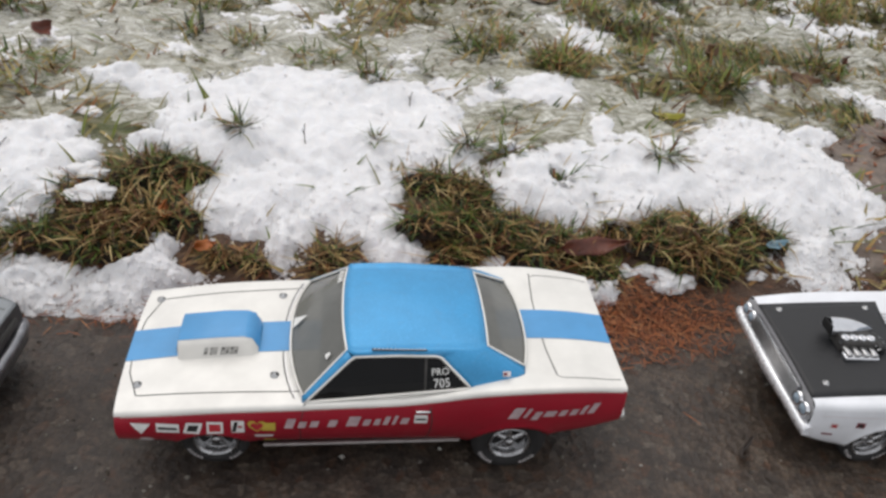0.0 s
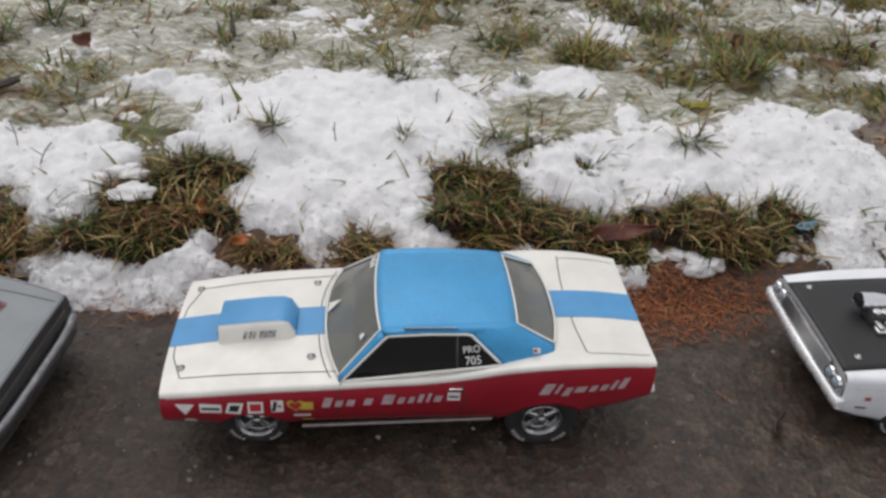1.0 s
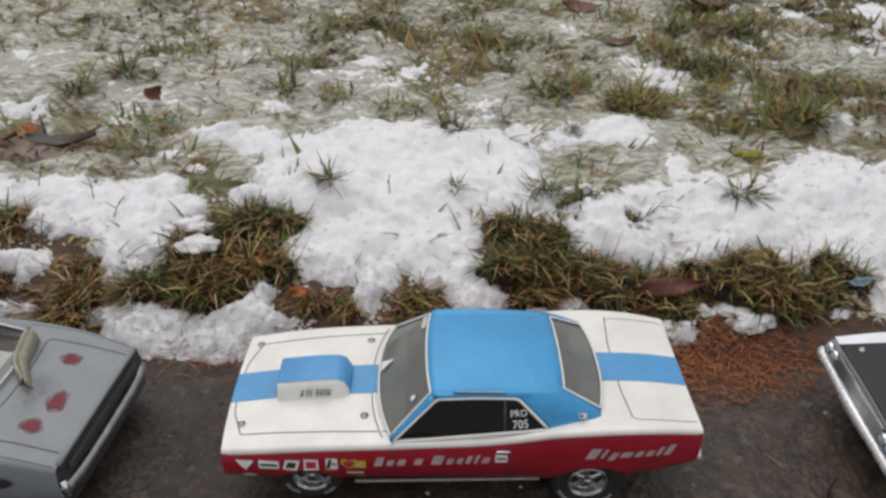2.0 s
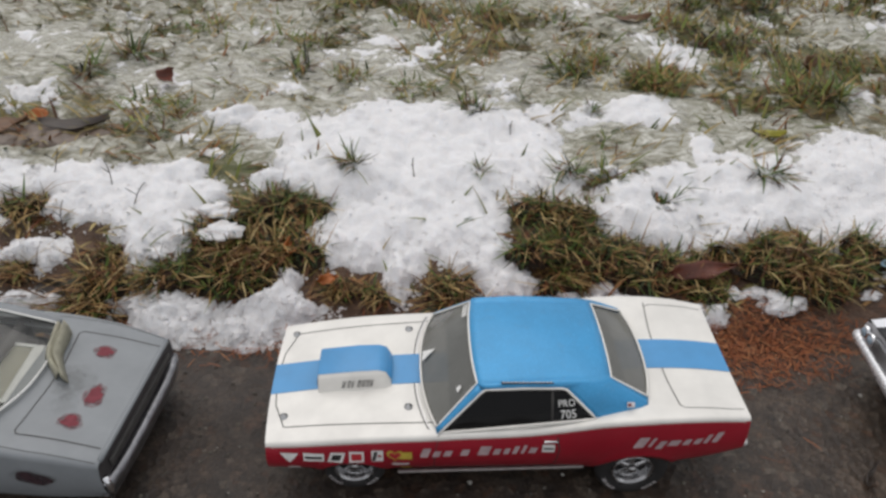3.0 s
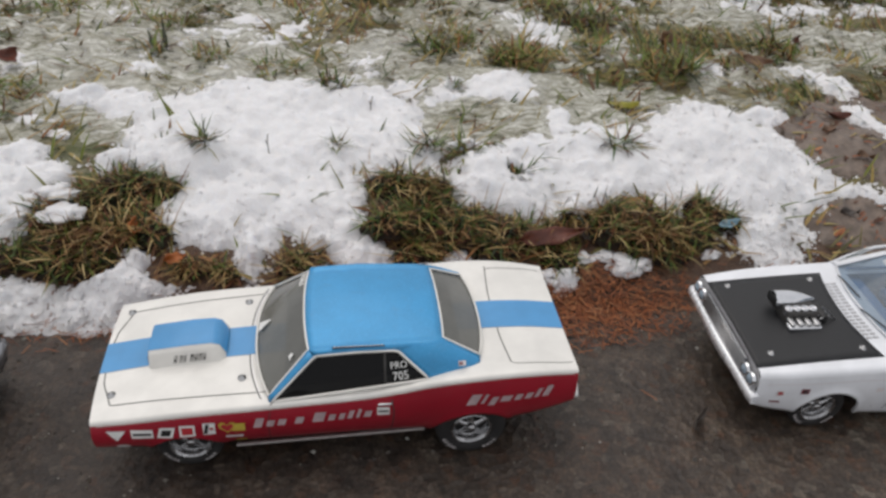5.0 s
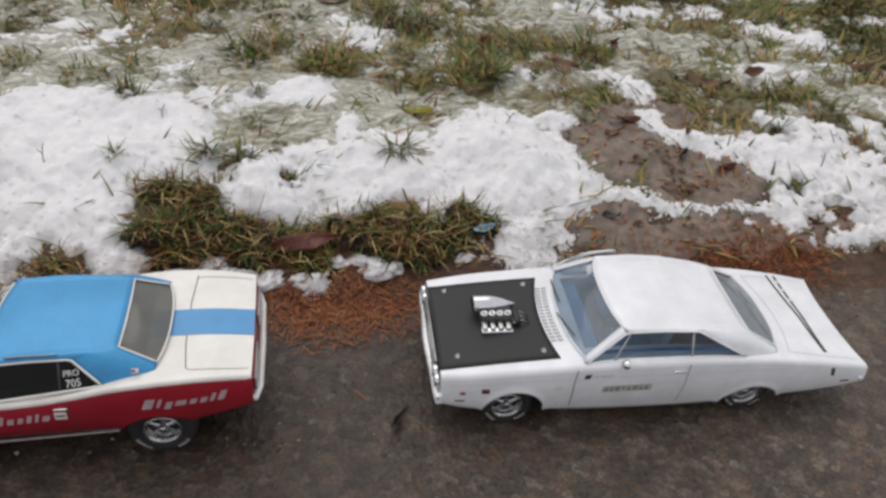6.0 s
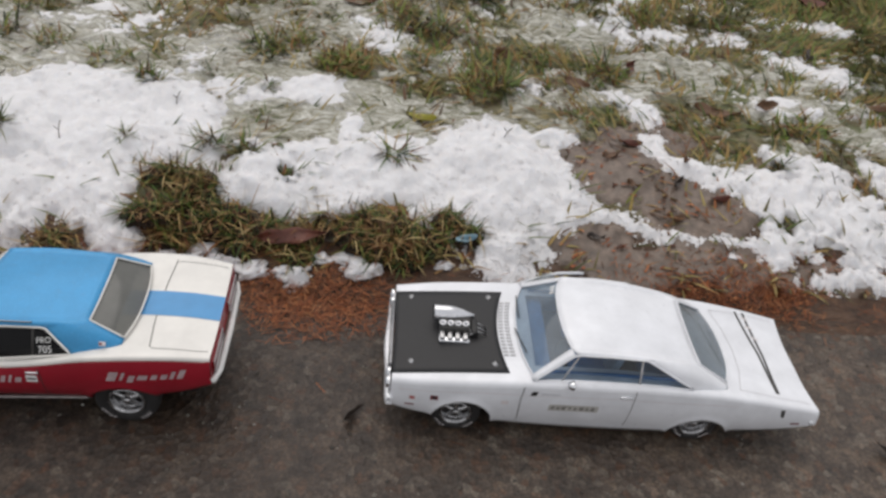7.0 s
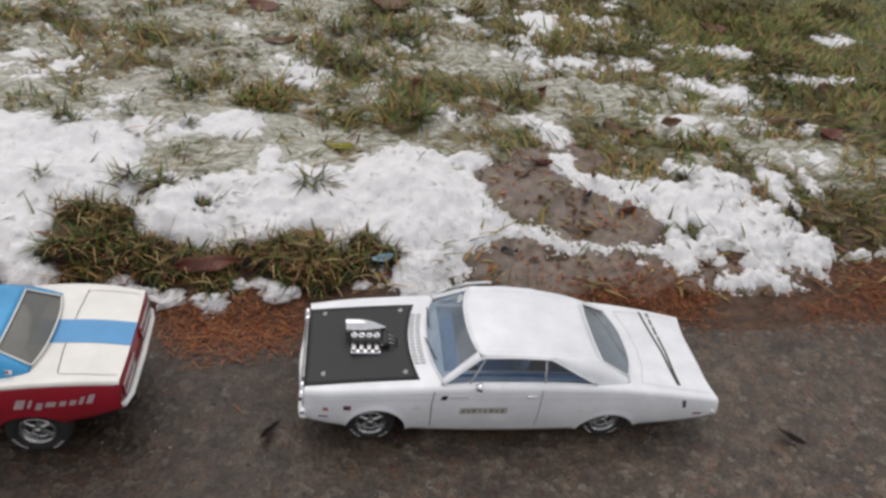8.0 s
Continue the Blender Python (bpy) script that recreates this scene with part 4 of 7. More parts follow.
# ---- loose clods of wet snow ----
def clod(x, y, r, seed, lift=0.0):
    bm = bmesh.new()
    bmesh.ops.create_icosphere(bm, subdivisions=3, radius=1)
    for v in bm.verts:
        k = 1 + 0.75 * noise.noise(v.co * 1.4 + Vector((seed * 3.1, 0, 0))) + 0.4 * noise.noise(v.co * 3.5 + Vector((0, seed, 0))) + 0.22 * noise.noise(v.co * 9)
        v.co = Vector((v.co.x * r * k * 1.25, v.co.y * r * k * 0.85, v.co.z * r * k * 0.4))
    me = bpy.data.meshes.new("snow_clod")
    for f in bm.faces:
        f.smooth = True
    bm.to_mesh(me)
    bm.free()
    me.materials.append(M["snow"])
    ob = new("snow_clod", me)
    ob.matrix_world = pose(x, y, max(0.0, float(lawn_height(x, y))) + 0.12 * r + lift, 0, 0, 25 * math.sin(seed))
    return tagged(ob, "loose crumbly clod of wet white snow", "snow clod", "snow clods", "thing")


for i, (x, y, r) in enumerate([(0.315, 0.652, 0.0112), (0.346, 0.653, 0.0100), (0.406, 0.659, 0.0132), (0.370, 0.665, 0.0070), (0.274, 0.671, 0.0079), (0.473, 0.663, 0.0058), (-0.017, 0.731, 0.0077), (-0.014, 0.707, 0.0092), (-0.057, 0.835, 0.0113), (-0.035, 0.814, 0.0075), (0.352, 0.652, 0.0076), (0.385, 0.665, 0.0061), (0.406, 0.659, 0.0114), (0.271, 0.669, 0.0076), (-0.038, 0.707, 0.0047), (-0.000, 0.727, 0.0037), (0.600, 0.837, 0.0122), (0.733, 0.686, 0.0066), (-0.049, 0.867, 0.0078), (-0.060, 0.851, 0.0057), (-0.006, 0.706, 0.0105), (-0.012, 0.728, 0.0085), (-0.052, 0.69, 0.006), (0.402, 0.69, 0.006), (0.39, 0.667, 0.0075), (0.36, 0.66, 0.007)]):
    clod(x, y, r, i + 1, 0.009 if y > 0.68 and x < 0.0 and y < 0.75 else 0.0)


# ---- fallen pine needles along the asphalt's edge ----
def needle_mesh(n, seed, box, thick, amount):
    r = np.random.RandomState(seed)
    x, y = r.uniform(box[0], box[1], n), r.uniform(box[2], box[3], n)
    mid = EDGE + 0.006 + 0.02 * np.clip((x - 0.5) / 0.3, 0, 1) - 0.012 * np.exp(-((x - 0.37) / 0.06) ** 2)
    near = np.exp(-((y - mid) / (thick * (0.6 + 0.4 * np.clip((x - 0.15) / 0.1, 0, 1)))) ** 2) * np.clip(0.3 - 0.34 * np.clip((0.25 - x) / 0.08, 0, 1) + 1.2 * fnoise(x, y, 13, 3, 2) + 0.7 * np.exp(-((x - 0.37) / 0.07) ** 2) + 0.9 * np.exp(-((x - 0.015) / 0.035) ** 2) + 0.45 * np.exp(-((x - 0.88) / 0.12) ** 2), 0.03, 1.2)
    ok = r.rand(n) < near * amount
    x, y = x[ok], y[ok]
    k = len(x)
    z = np.maximum(lawn_height(x, y), asphalt_height(x, y)) + 0.0006 + 0.004 * r.rand(k) ** 2
    lie = 1.571 - np.abs(r.normal(0, 0.1, k))
    return blades(np.stack([x, y, z], -1), r.uniform(0.005, 0.014, k), r.uniform(0.0002, 0.00036, k), lie, r.rand(k) * 6.28, r.uniform(-0.05, 0.22, k), 3)


vs, fs = needle_mesh(120000, 51, (-0.3, 1.3, 0.58, 0.74), 0.026, 0.75)
tagged(link_mesh("pine_needles", vs, fs, M["needle"]), "rust-brown pine needles heaped along the asphalt edge", "pine needles", kind="stuff")
vs, fs = needle_mesh(1500, 52, (-0.2, 1.1, 0.4, 0.66), 0.11, 0.09)
tagged(link_mesh("loose_needles", vs, fs, M["needle"]), "a few stray pine needles on the asphalt", "pine needles", kind="stuff")

# ---- model cars: x runs from nose (negative) to tail, the front axle at x = 0 ----
def curve_of(pts):
    """A smooth function through (x, value) points (monotone-ish Hermite)."""
    px = np.array([p[0] for p in pts], float)
    pv = np.array([p[1] for p in pts], float)
    d = np.gradient(pv, px)

    def f(x):
        x = np.clip(np.asarray(x, float), px[0], px[-1])
        i = np.clip(np.searchsorted(px, x) - 1, 0, len(px) - 2)
        h = px[i + 1] - px[i]
        t = (x - px[i]) / h
        return ((2 * t ** 3 - 3 * t ** 2 + 1) * pv[i] + (t ** 3 - 2 * t ** 2 + t) * h * d[i]
                + (-2 * t ** 3 + 3 * t ** 2) * pv[i + 1] + (t ** 3 - t ** 2) * h * d[i + 1])
    return f


def welded(bm, dist=0.00005):
    bmesh.ops.remove_doubles(bm, verts=bm.verts, dist=dist)
    bmesh.ops.recalc_face_normals(bm, faces=bm.faces)
    return bm


def box_bm(size, at=(0, 0, 0), bevel=0.0, bm=None, turn=None):
    bm = bm or bmesh.new()
    m = Matrix.Translation(at) @ (turn or Matrix.Identity(4)) @ Matrix.Diagonal((*size, 1))
    made = bmesh.ops.create_cube(bm, size=1, matrix=m)["verts"]
    if bevel:
        edges = list({e for v in made for e in v.link_edges})
        bmesh.ops.bevel(bm, geom=edges, offset=bevel, segments=2, affect="EDGES", profile=0.5)
    return bm


def lathe_bm(profile, n=32, bm=None, at=(0, 0, 0), axis="y"):
    """Turns (radius, along) pairs round the y or x or z axis."""
    bm = bm or bmesh.new()
    pts = []
    for r, d in profile:
        row = []
        for k in range(n + 1):
            a = 2 * math.pi * k / n
            c, s = r * math.cos(a), r * math.sin(a)
            p = {"y": (c, d, s), "x": (d, c, s), "z": (c, s, d)}[axis]
            row.append((p[0] + at[0], p[1] + at[1], p[2] + at[2]))
        pts.append(row)
    grid_bm(bm, pts)
    return welded(bm, 0.00002)


def tube_bm(path, r, sides=6, bm=None):
    """A round bar along a path of points."""
    bm = bm or bmesh.new()
    path = [Vector(p) for p in path]
    rows = []
    for i, p in enumerate(path):
        d = (path[min(i + 1, len(path) - 1)] - path[max(i - 1, 0)]).normalized()
        a = d.cross(Vector((0.13, 0.21, 0.97))).normalized()
        b = d.cross(a)
        rows.append([p + r * (math.cos(2 * math.pi * k / sides) * a + math.sin(2 * math.pi * k / sides) * b) for k in range(sides + 1)])
    vs = grid_bm(bm, rows)
    for end in (vs[0], vs[-1]):
        try:
            bm.faces.new(end[:-1])
        except ValueError:
            pass
    return welded(bm, 0.00001)


def bow(centre, corner, v):
    """A point of a bowed edge: v runs -1 to 1 across the car."""
    (xc, zc), (xk, yk, zk) = centre, corner
    return Vector((xc + (xk - xc) * abs(v) ** 2.4, yk * v, zc + (zk - zc) * v * v))


def seg(a, b, t):
    return Vector(a).lerp(Vector(b), t)


def poly(points, t):
    """A point along a polyline, t from 0 to 1 by length."""
    points = [Vector(p) for p in points]
    ls = [(b - a).length for a, b in zip(points, points[1:])]
    d = t * sum(ls)
    for a, b, l in zip(points, points[1:], ls):
        if d <= l + 1e-9:
            return a.lerp(b, d / l if l else 0)
        d -= l
    return points[-1]


def islands(bm):
    """Splits a bmesh into one bmesh for each joined piece."""
    left, made = set(bm.faces), []
    while left:
        todo, group = [left.pop()], []
        while todo:
            f = todo.pop()
            group.append(f)
            for e in f.edges:
                for g in e.link_faces:
                    if g in left:
                        left.remove(g)
                        todo.append(g)
        out, known = bmesh.new(), {}
        for f in group:
            for v in f.verts:
                if v not in known:
                    known[v] = out.verts.new(v.co)
            out.faces.new([known[v] for v in f.verts])
        made.append(out)
    bm.free()
    return made


class Shell:
    """Body shape of one car and the surfaces on which its details lie."""

    def __init__(self, nose, tail, top, shoulder, width, bottom, arches, bulge, tuck, bow_front, bow_rear, lip=0.003, roll=3.0):
        self.nose, self.tail = nose, tail
        self.zc, self.zs, self.w, self.zb = curve_of(top), curve_of(shoulder), curve_of(width), curve_of(bottom)
        self.arches, self.bulge, self.tuck, self.lip = arches, bulge, tuck, lip
        self.bf, self.br, self.roll = bow_front, bow_rear, roll

    def shift(self, x, y):
        u = min(1.0, abs(y) / float(self.w(x)))
        f = max(0.0, 1 - (x - self.nose) / 0.035)
        r = max(0.0, 1 - (self.tail - x) / 0.03)
        return -self.bf * (1 - u ** 2.5) * f * f + self.br * (1 - u ** 2.5) * r * r

    def top(self, x, y, up=0.0):
        w, lip = float(self.w(x)), self.lip
        u = min(1.0, abs(y) / w)
        z = float(self.zc(x)) + (float(self.zs(x)) + lip - float(self.zc(x))) * u ** 2.5
        over = abs(y) - (w - lip)
        if over > 0:
            z -= lip - math.sqrt(max(0.0, lip * lip - min(over, lip) ** 2))
        return Vector((x + self.shift(x, y), y, z + up))

    def under(self, x):
        z = float(self.zb(x))
        for xa, za, r in self.arches:
            if abs(x - xa) < r:
                z = max(z, za + math.sqrt(r * r - (x - xa) ** 2))
        return z

    def side(self, x, z, sign=-1, out=0.0):
        zs = float(self.zs(x))
        q = max(0.0, (zs - z) / (zs - 0.014))
        flare = 0.0
        for xa, za, r in self.arches:
            d = math.hypot(x - xa, z - za) - r
            flare += 0.0011 * math.exp(-(d / 0.003) ** 2)
        y = float(self.w(x)) + self.bulge * 4 * q * (1 - min(q, 1)) - self.tuck * q ** self.roll + flare + out
        return Vector((x, sign * y, z))

    def stations(self, step=0.0028):
        xs = set(np.round(np.arange(self.nose, self.tail, step), 5)) | {self.tail}
        for xa, _, r in self.arches:
            for k in range(13):
                xs.add(round(xa - r * math.cos(math.pi * k / 12), 5))
        xs = sorted(x for x in xs if self.nose <= x <= self.tail)
        return [x for i, x in enumerate(xs) if i == 0 or x - xs[i - 1] > 0.0004 or x == self.tail]

    def build(self, thing, upper, lower, stripe_half=0.0, hole=None, stripe_mat=None, zones=(), cuts=()):
        """Upper skin split into its panels, flanks split at the door gaps, and the end panels; the cabin opening is left out.
        zones: (name, x0, x1, half width) of panels in the upper skin; cuts: (x limit, name) along the flank."""
        xs = self.stations()
        for z in zones:
            xs += [z[1], z[2]]
        for c in cuts:
            xs.append(min(c[0], self.tail))
        xs = sorted(set(round(x, 5) for x in xs))
        keep = [v for z in zones for v in z[1:3]] + [min(c[0], self.tail) for c in cuts]
        xs = [x for i, x in enumerate(xs) if i == 0 or x - xs[i - 1] > 0.0003 or any(abs(x - v) < 1e-6 for v in keep)]
        ys = sorted(set([0.0, 0.004, 0.008, 0.016, 0.021, 0.026, 0.031, 0.0345, 0.0375] + ([stripe_half] if stripe_half else [])))

        def row(x):
            w = float(self.w(x))
            return [min(y, w - 0.006) for y in ys] + [w - 0.0055, w - self.lip, w - 0.5 * self.lip, w - 0.15 * self.lip, w]

        def zone_of(x, y):
            for name, x0, x1, half in zones:
                if x0 < x < x1 and y < half:
                    return name
            return "body"

        bms = {}
        for a, b in zip(xs, xs[1:]):
            ra, rb = row(a), row(b)
            for k in range(len(ra) - 1):
                mid_x, mid_y = (a + b) / 2, (ra[k] + ra[k + 1]) / 2
                if hole and hole[0] < mid_x < hole[1] and mid_y < hole[2]:
                    continue
                if ra[k + 1] - ra[k] < 1e-6:
                    continue
                where = zone_of(mid_x, mid_y)
                layers = [((where, False), 0.0)] + ([((where, True), 0.00025)] if stripe_half and mid_y < stripe_half else [])
                for key, up in layers:
                    bm = bms.setdefault(key, bmesh.new())
                    for s in (1, -1):
                        bm.faces.new([bm.verts.new(p) for p in (self.top(a, s * ra[k], up), self.top(b, s * rb[k], up), self.top(b, s * rb[k + 1], up), self.top(a, s * ra[k + 1], up))])
        end_bms = []
        for x in (self.nose, self.tail):
            bm = bmesh.new()
            w = float(self.w(x))
            cols = [w * v for v in np.linspace(-1, 1, 17)]
            grid_bm(bm, [[self.top(x, y).lerp(Vector((x + self.shift(x, y), y, self.under(x))), t) for y in cols] for t in np.linspace(0, 1, 7)])
            end_bms.append(bm)
        panels = {}
        for (name, striped), bm in sorted(bms.items()):
            if not striped:
                panels[name] = part(name, welded(bm), upper, thing)
        for (name, striped), bm in sorted(bms.items()):
            if striped:
                for piece in islands(welded(bm)):
                    part("stripe", piece, stripe_mat, panels.get(name, thing), "sky-blue centre stripe")
        start = self.nose
        for limit, name in (cuts or ((self.tail, "side_panel"),)):
            limit = min(limit, self.tail)
            for s in (-1, 1):
                bm = bmesh.new()
                rows = []
                for x in [x for x in xs if start - 1e-6 <= x <= limit + 1e-6]:
                    zs, zu = float(self.zs(x)), self.under(x)
                    pts = [self.side(x, zs + (zu - zs) * t, s) for t in np.linspace(0, 1, 13)]
                    pts.append(pts[-1] + Vector((0, -s * 0.0022, 0.0004)))
                    rows.append(pts)
                grid_bm(bm, rows)
                part(name, welded(bm), lower, thing)
            start = limit
        return panels["body"], end_bms


def ribbon(path, normals, half, bm=None):
    """A flat strip along points; normals: the surface normal at each."""
    bm = bm or bmesh.new()
    path = [Vector(p) for p in path]
    rows = []
    for i, p in enumerate(path):
        d = (path[min(i + 1, len(path) - 1)] - path[max(i - 1, 0)]).normalized()
        s = d.cross(normals if isinstance(normals, Vector) else normals[i]).normalized()
        rows.append([p - half * s, p + half * s])
    grid_bm(bm, rows)
    return bm


UP, NEAR = Vector((0, 0, 1)), Vector((0, -1, 0))


def top_line(sh, pts, half, material, parent, name="panel_gap", up=0.00018, steps=14):
    """A line drawn on the upper skin through (x, y) points."""
    p3 = [(x, y, 0) for x, y in pts]
    path = [poly(p3, t) for t in np.linspace(0, 1, steps * (len(pts) - 1) + 1)]
    return part(name, ribbon([sh.top(p.x, p.y, up) for p in path], UP, half), material, parent, smooth=False)


def side_line(sh, pts, half, material, parent, name="panel_gap", sign=-1, out=0.0002, steps=12):
    p3 = [(x, 0, z) for x, z in pts]
    path = [poly(p3, t) for t in np.linspace(0, 1, steps * (len(pts) - 1) + 1)]
    return part(name, ribbon([sh.side(p.x, p.z, sign, out) for p in path], Vector((0, sign, 0)), half), material, parent, smooth=False)


def side_shape(sh, outline, material, parent, name, sign=-1, out=0.00025, label=""):
    """A thin decal on the flank from a convex (x, z) outline."""
    bm = bmesh.new()
    bm.faces.new([bm.verts.new(sh.side(x, z, sign, out)) for x, z in outline])
    bmesh.ops.triangulate(bm, faces=bm.faces)
    bmesh.ops.subdivide_edges(bm, edges=bm.edges, cuts=1)
    for v in bm.verts:
        v.co = sh.side(v.co.x, v.co.z, sign, out)
    return part(name, bm, material, parent, label, smooth=False)


def rect(x, z, w, h, slant=0.0):
    return [(x - w / 2 - slant * h / 2, z - h / 2), (x + w / 2 - slant * h / 2, z - h / 2), (x + w / 2 + slant * h / 2, z + h / 2), (x - w / 2 + slant * h / 2, z + h / 2)]


def side_bars(sh, x0, x1, z0, z1, h, letters, material, parent, name, slant=0.3, sign=-1):
    """Script that is not spelt out: one slanted bar for each letter; letters: (width, rise, drop) in letter heights."""
    total = sum(l[0] + 0.36 for l in letters)
    bm, run = bmesh.new(), 0.0
    for w, rise, drop in letters:
        t0, t1 = run / total, (run + w) / total
        run += w + 0.36
        tm = (t0 + t1) / 2
        x, z = x0 + (x1 - x0) * tm, z0 + (z1 - z0) * tm + h * (rise - drop) / 2
        bar = rect(x, z, (x1 - x0) * (t1 - t0), h * (rise + drop), slant)
        bm.faces.new([bm.verts.new(sh.side(px, pz, sign, 0.0003)) for px, pz in bar])
    return part(name, bm, material, parent, smooth=False)


def blob_on_top(sh, x, y, rx, ry, seed, material, parent, name, label="", up=0.0003, wild=1.0):
    r = random.Random(seed)
    bm = bmesh.new()
    phase = [r.uniform(0, 6.28) for _ in range(4)]
    rows = []
    for t in (0.02, 0.5, 1.0):
        ring = []
        for k in range(31):
            a = 2 * math.pi * (k % 30) / 30
            rr = t * (1 + wild * (0.22 * math.sin(3 * a + phase[0]) + 0.16 * math.sin(5 * a + phase[1]) + 0.13 * math.sin(9 * a + phase[2])))
            ring.append(sh.top(x + rx * rr * math.cos(a), y + ry * rr * math.sin(a), up))
        rows.append(ring)
    grid_bm(bm, rows)
    return part(name, welded(bm, 0.00001), material, parent, label, smooth=False)


def text_part(text, size, matrix, material, parent, name, squeeze=1.0):
    cu = bpy.data.curves.new(name, "FONT")
    cu.body, cu.size, cu.extrude, cu.resolution_u = text, size, 0.0, 3
    tmp = bpy.data.objects.new(name, cu)
    me = bpy.data.meshes.new_from_object(tmp)
    bpy.data.objects.remove(tmp)
    me.transform(matrix @ Matrix.Diagonal((squeeze, 1, 1, 1)))
    me.materials.append(material)
    ob = new(name, me)
    ob.parent = parent
    return ob


def wheel(parent, radius, width, rim_r, at, face=-1, rim_mat=None, letters=True, spokes=5):
    """Tyre with rounded shoulders, dished rim with spokes and a hub; face -1 looks towards -y."""
    hub = bpy.data.objects.new("wheel", None)
    scene.collection.objects.link(hub)
    hub.parent = parent
    h = width / 2
    prof = [(rim_r, -h * 0.72), (rim_r * 1.1, -h * 0.95), (radius * 0.8, -h * 1.04), (radius * 0.93, -h * 0.95), (radius * 0.985, -h * 0.72), (radius, -h * 0.4), (radius, h * 0.4), (radius * 0.985, h * 0.72), (radius * 0.9, h), (rim_r, h)]
    bm = lathe_bm(prof, 40)
    tyre = part("tyre", bm, M["rubber"], hub)
    if letters:
        lb = bmesh.new()
        for start, n in ((3.5, 5), (5.2, 4)):
            for k in range(n):
                a = start + k * 0.15
                for r0, r1, a0, a1 in ((0.76, 0.86, 0.0, 0.03), (0.76, 0.86, 0.06, 0.085)):
                    lb.faces.new([lb.verts.new((radius * rr * math.cos(a + aa), -h * 1.06 - 0.0001, radius * rr * math.sin(a + aa))) for rr, aa in ((r0, a0), (r1, a0), (r1, a1), (r0, a1))])
        part("lettering", lb, M["letter_silver"], tyre, "worn white tyre lettering", smooth=False)
    rim_mat = rim_mat or M["rim"]
    rim = part("rim", lathe_bm([(rim_r * 1.06, -h * 0.86), (rim_r * 1.04, -h), (rim_r * 0.95, -h * 0.96), (rim_r * 0.9, -h * 0.6), (rim_r * 0.84, -h * 0.2), (0.0004, -h * 0.15)], 36), rim_mat, hub)
    part("rim_well", lathe_bm([(rim_r * 0.86, -h * 0.3), (rim_r * 0.3, -h * 0.26)], 30), M["black"], rim)
    for k in range(spokes):
        a = 2 * math.pi * k / spokes + 0.3
        bm = bmesh.new()
        rows = []
        for t in (0.12, 0.4, 0.7, 0.95):
            wd = rim_r * (0.2 - 0.07 * math.sin(math.pi * t))
            d = -h * (0.72 - 0.3 * t)
            c = Vector((math.cos(a), 0, math.sin(a)))
            s = Vector((-math.sin(a), 0, math.cos(a)))
            base = c * rim_r * t
            rows.append([base - s * wd + Vector((0, d + 0.0012, 0)), base - s * wd * 0.7 + Vector((0, d, 0)), base + s * wd * 0.7 + Vector((0, d, 0)), base + s * wd + Vector((0, d + 0.0012, 0))])
        grid_bm(bm, rows)
        bmesh.ops.recalc_face_normals(bm, faces=bm.faces)
        part("spoke", bm, rim_mat, rim)
    part("hub_cap", lathe_bm([(rim_r * 0.24, -h * 0.5), (rim_r * 0.24, -h * 0.85), (rim_r * 0.16, -h * 0.98), (0.0002, -h)], 18), rim_mat, rim)
    hub.matrix_local = pose(*at, 0, 0, 0 if face < 0 else 180)
    return hub


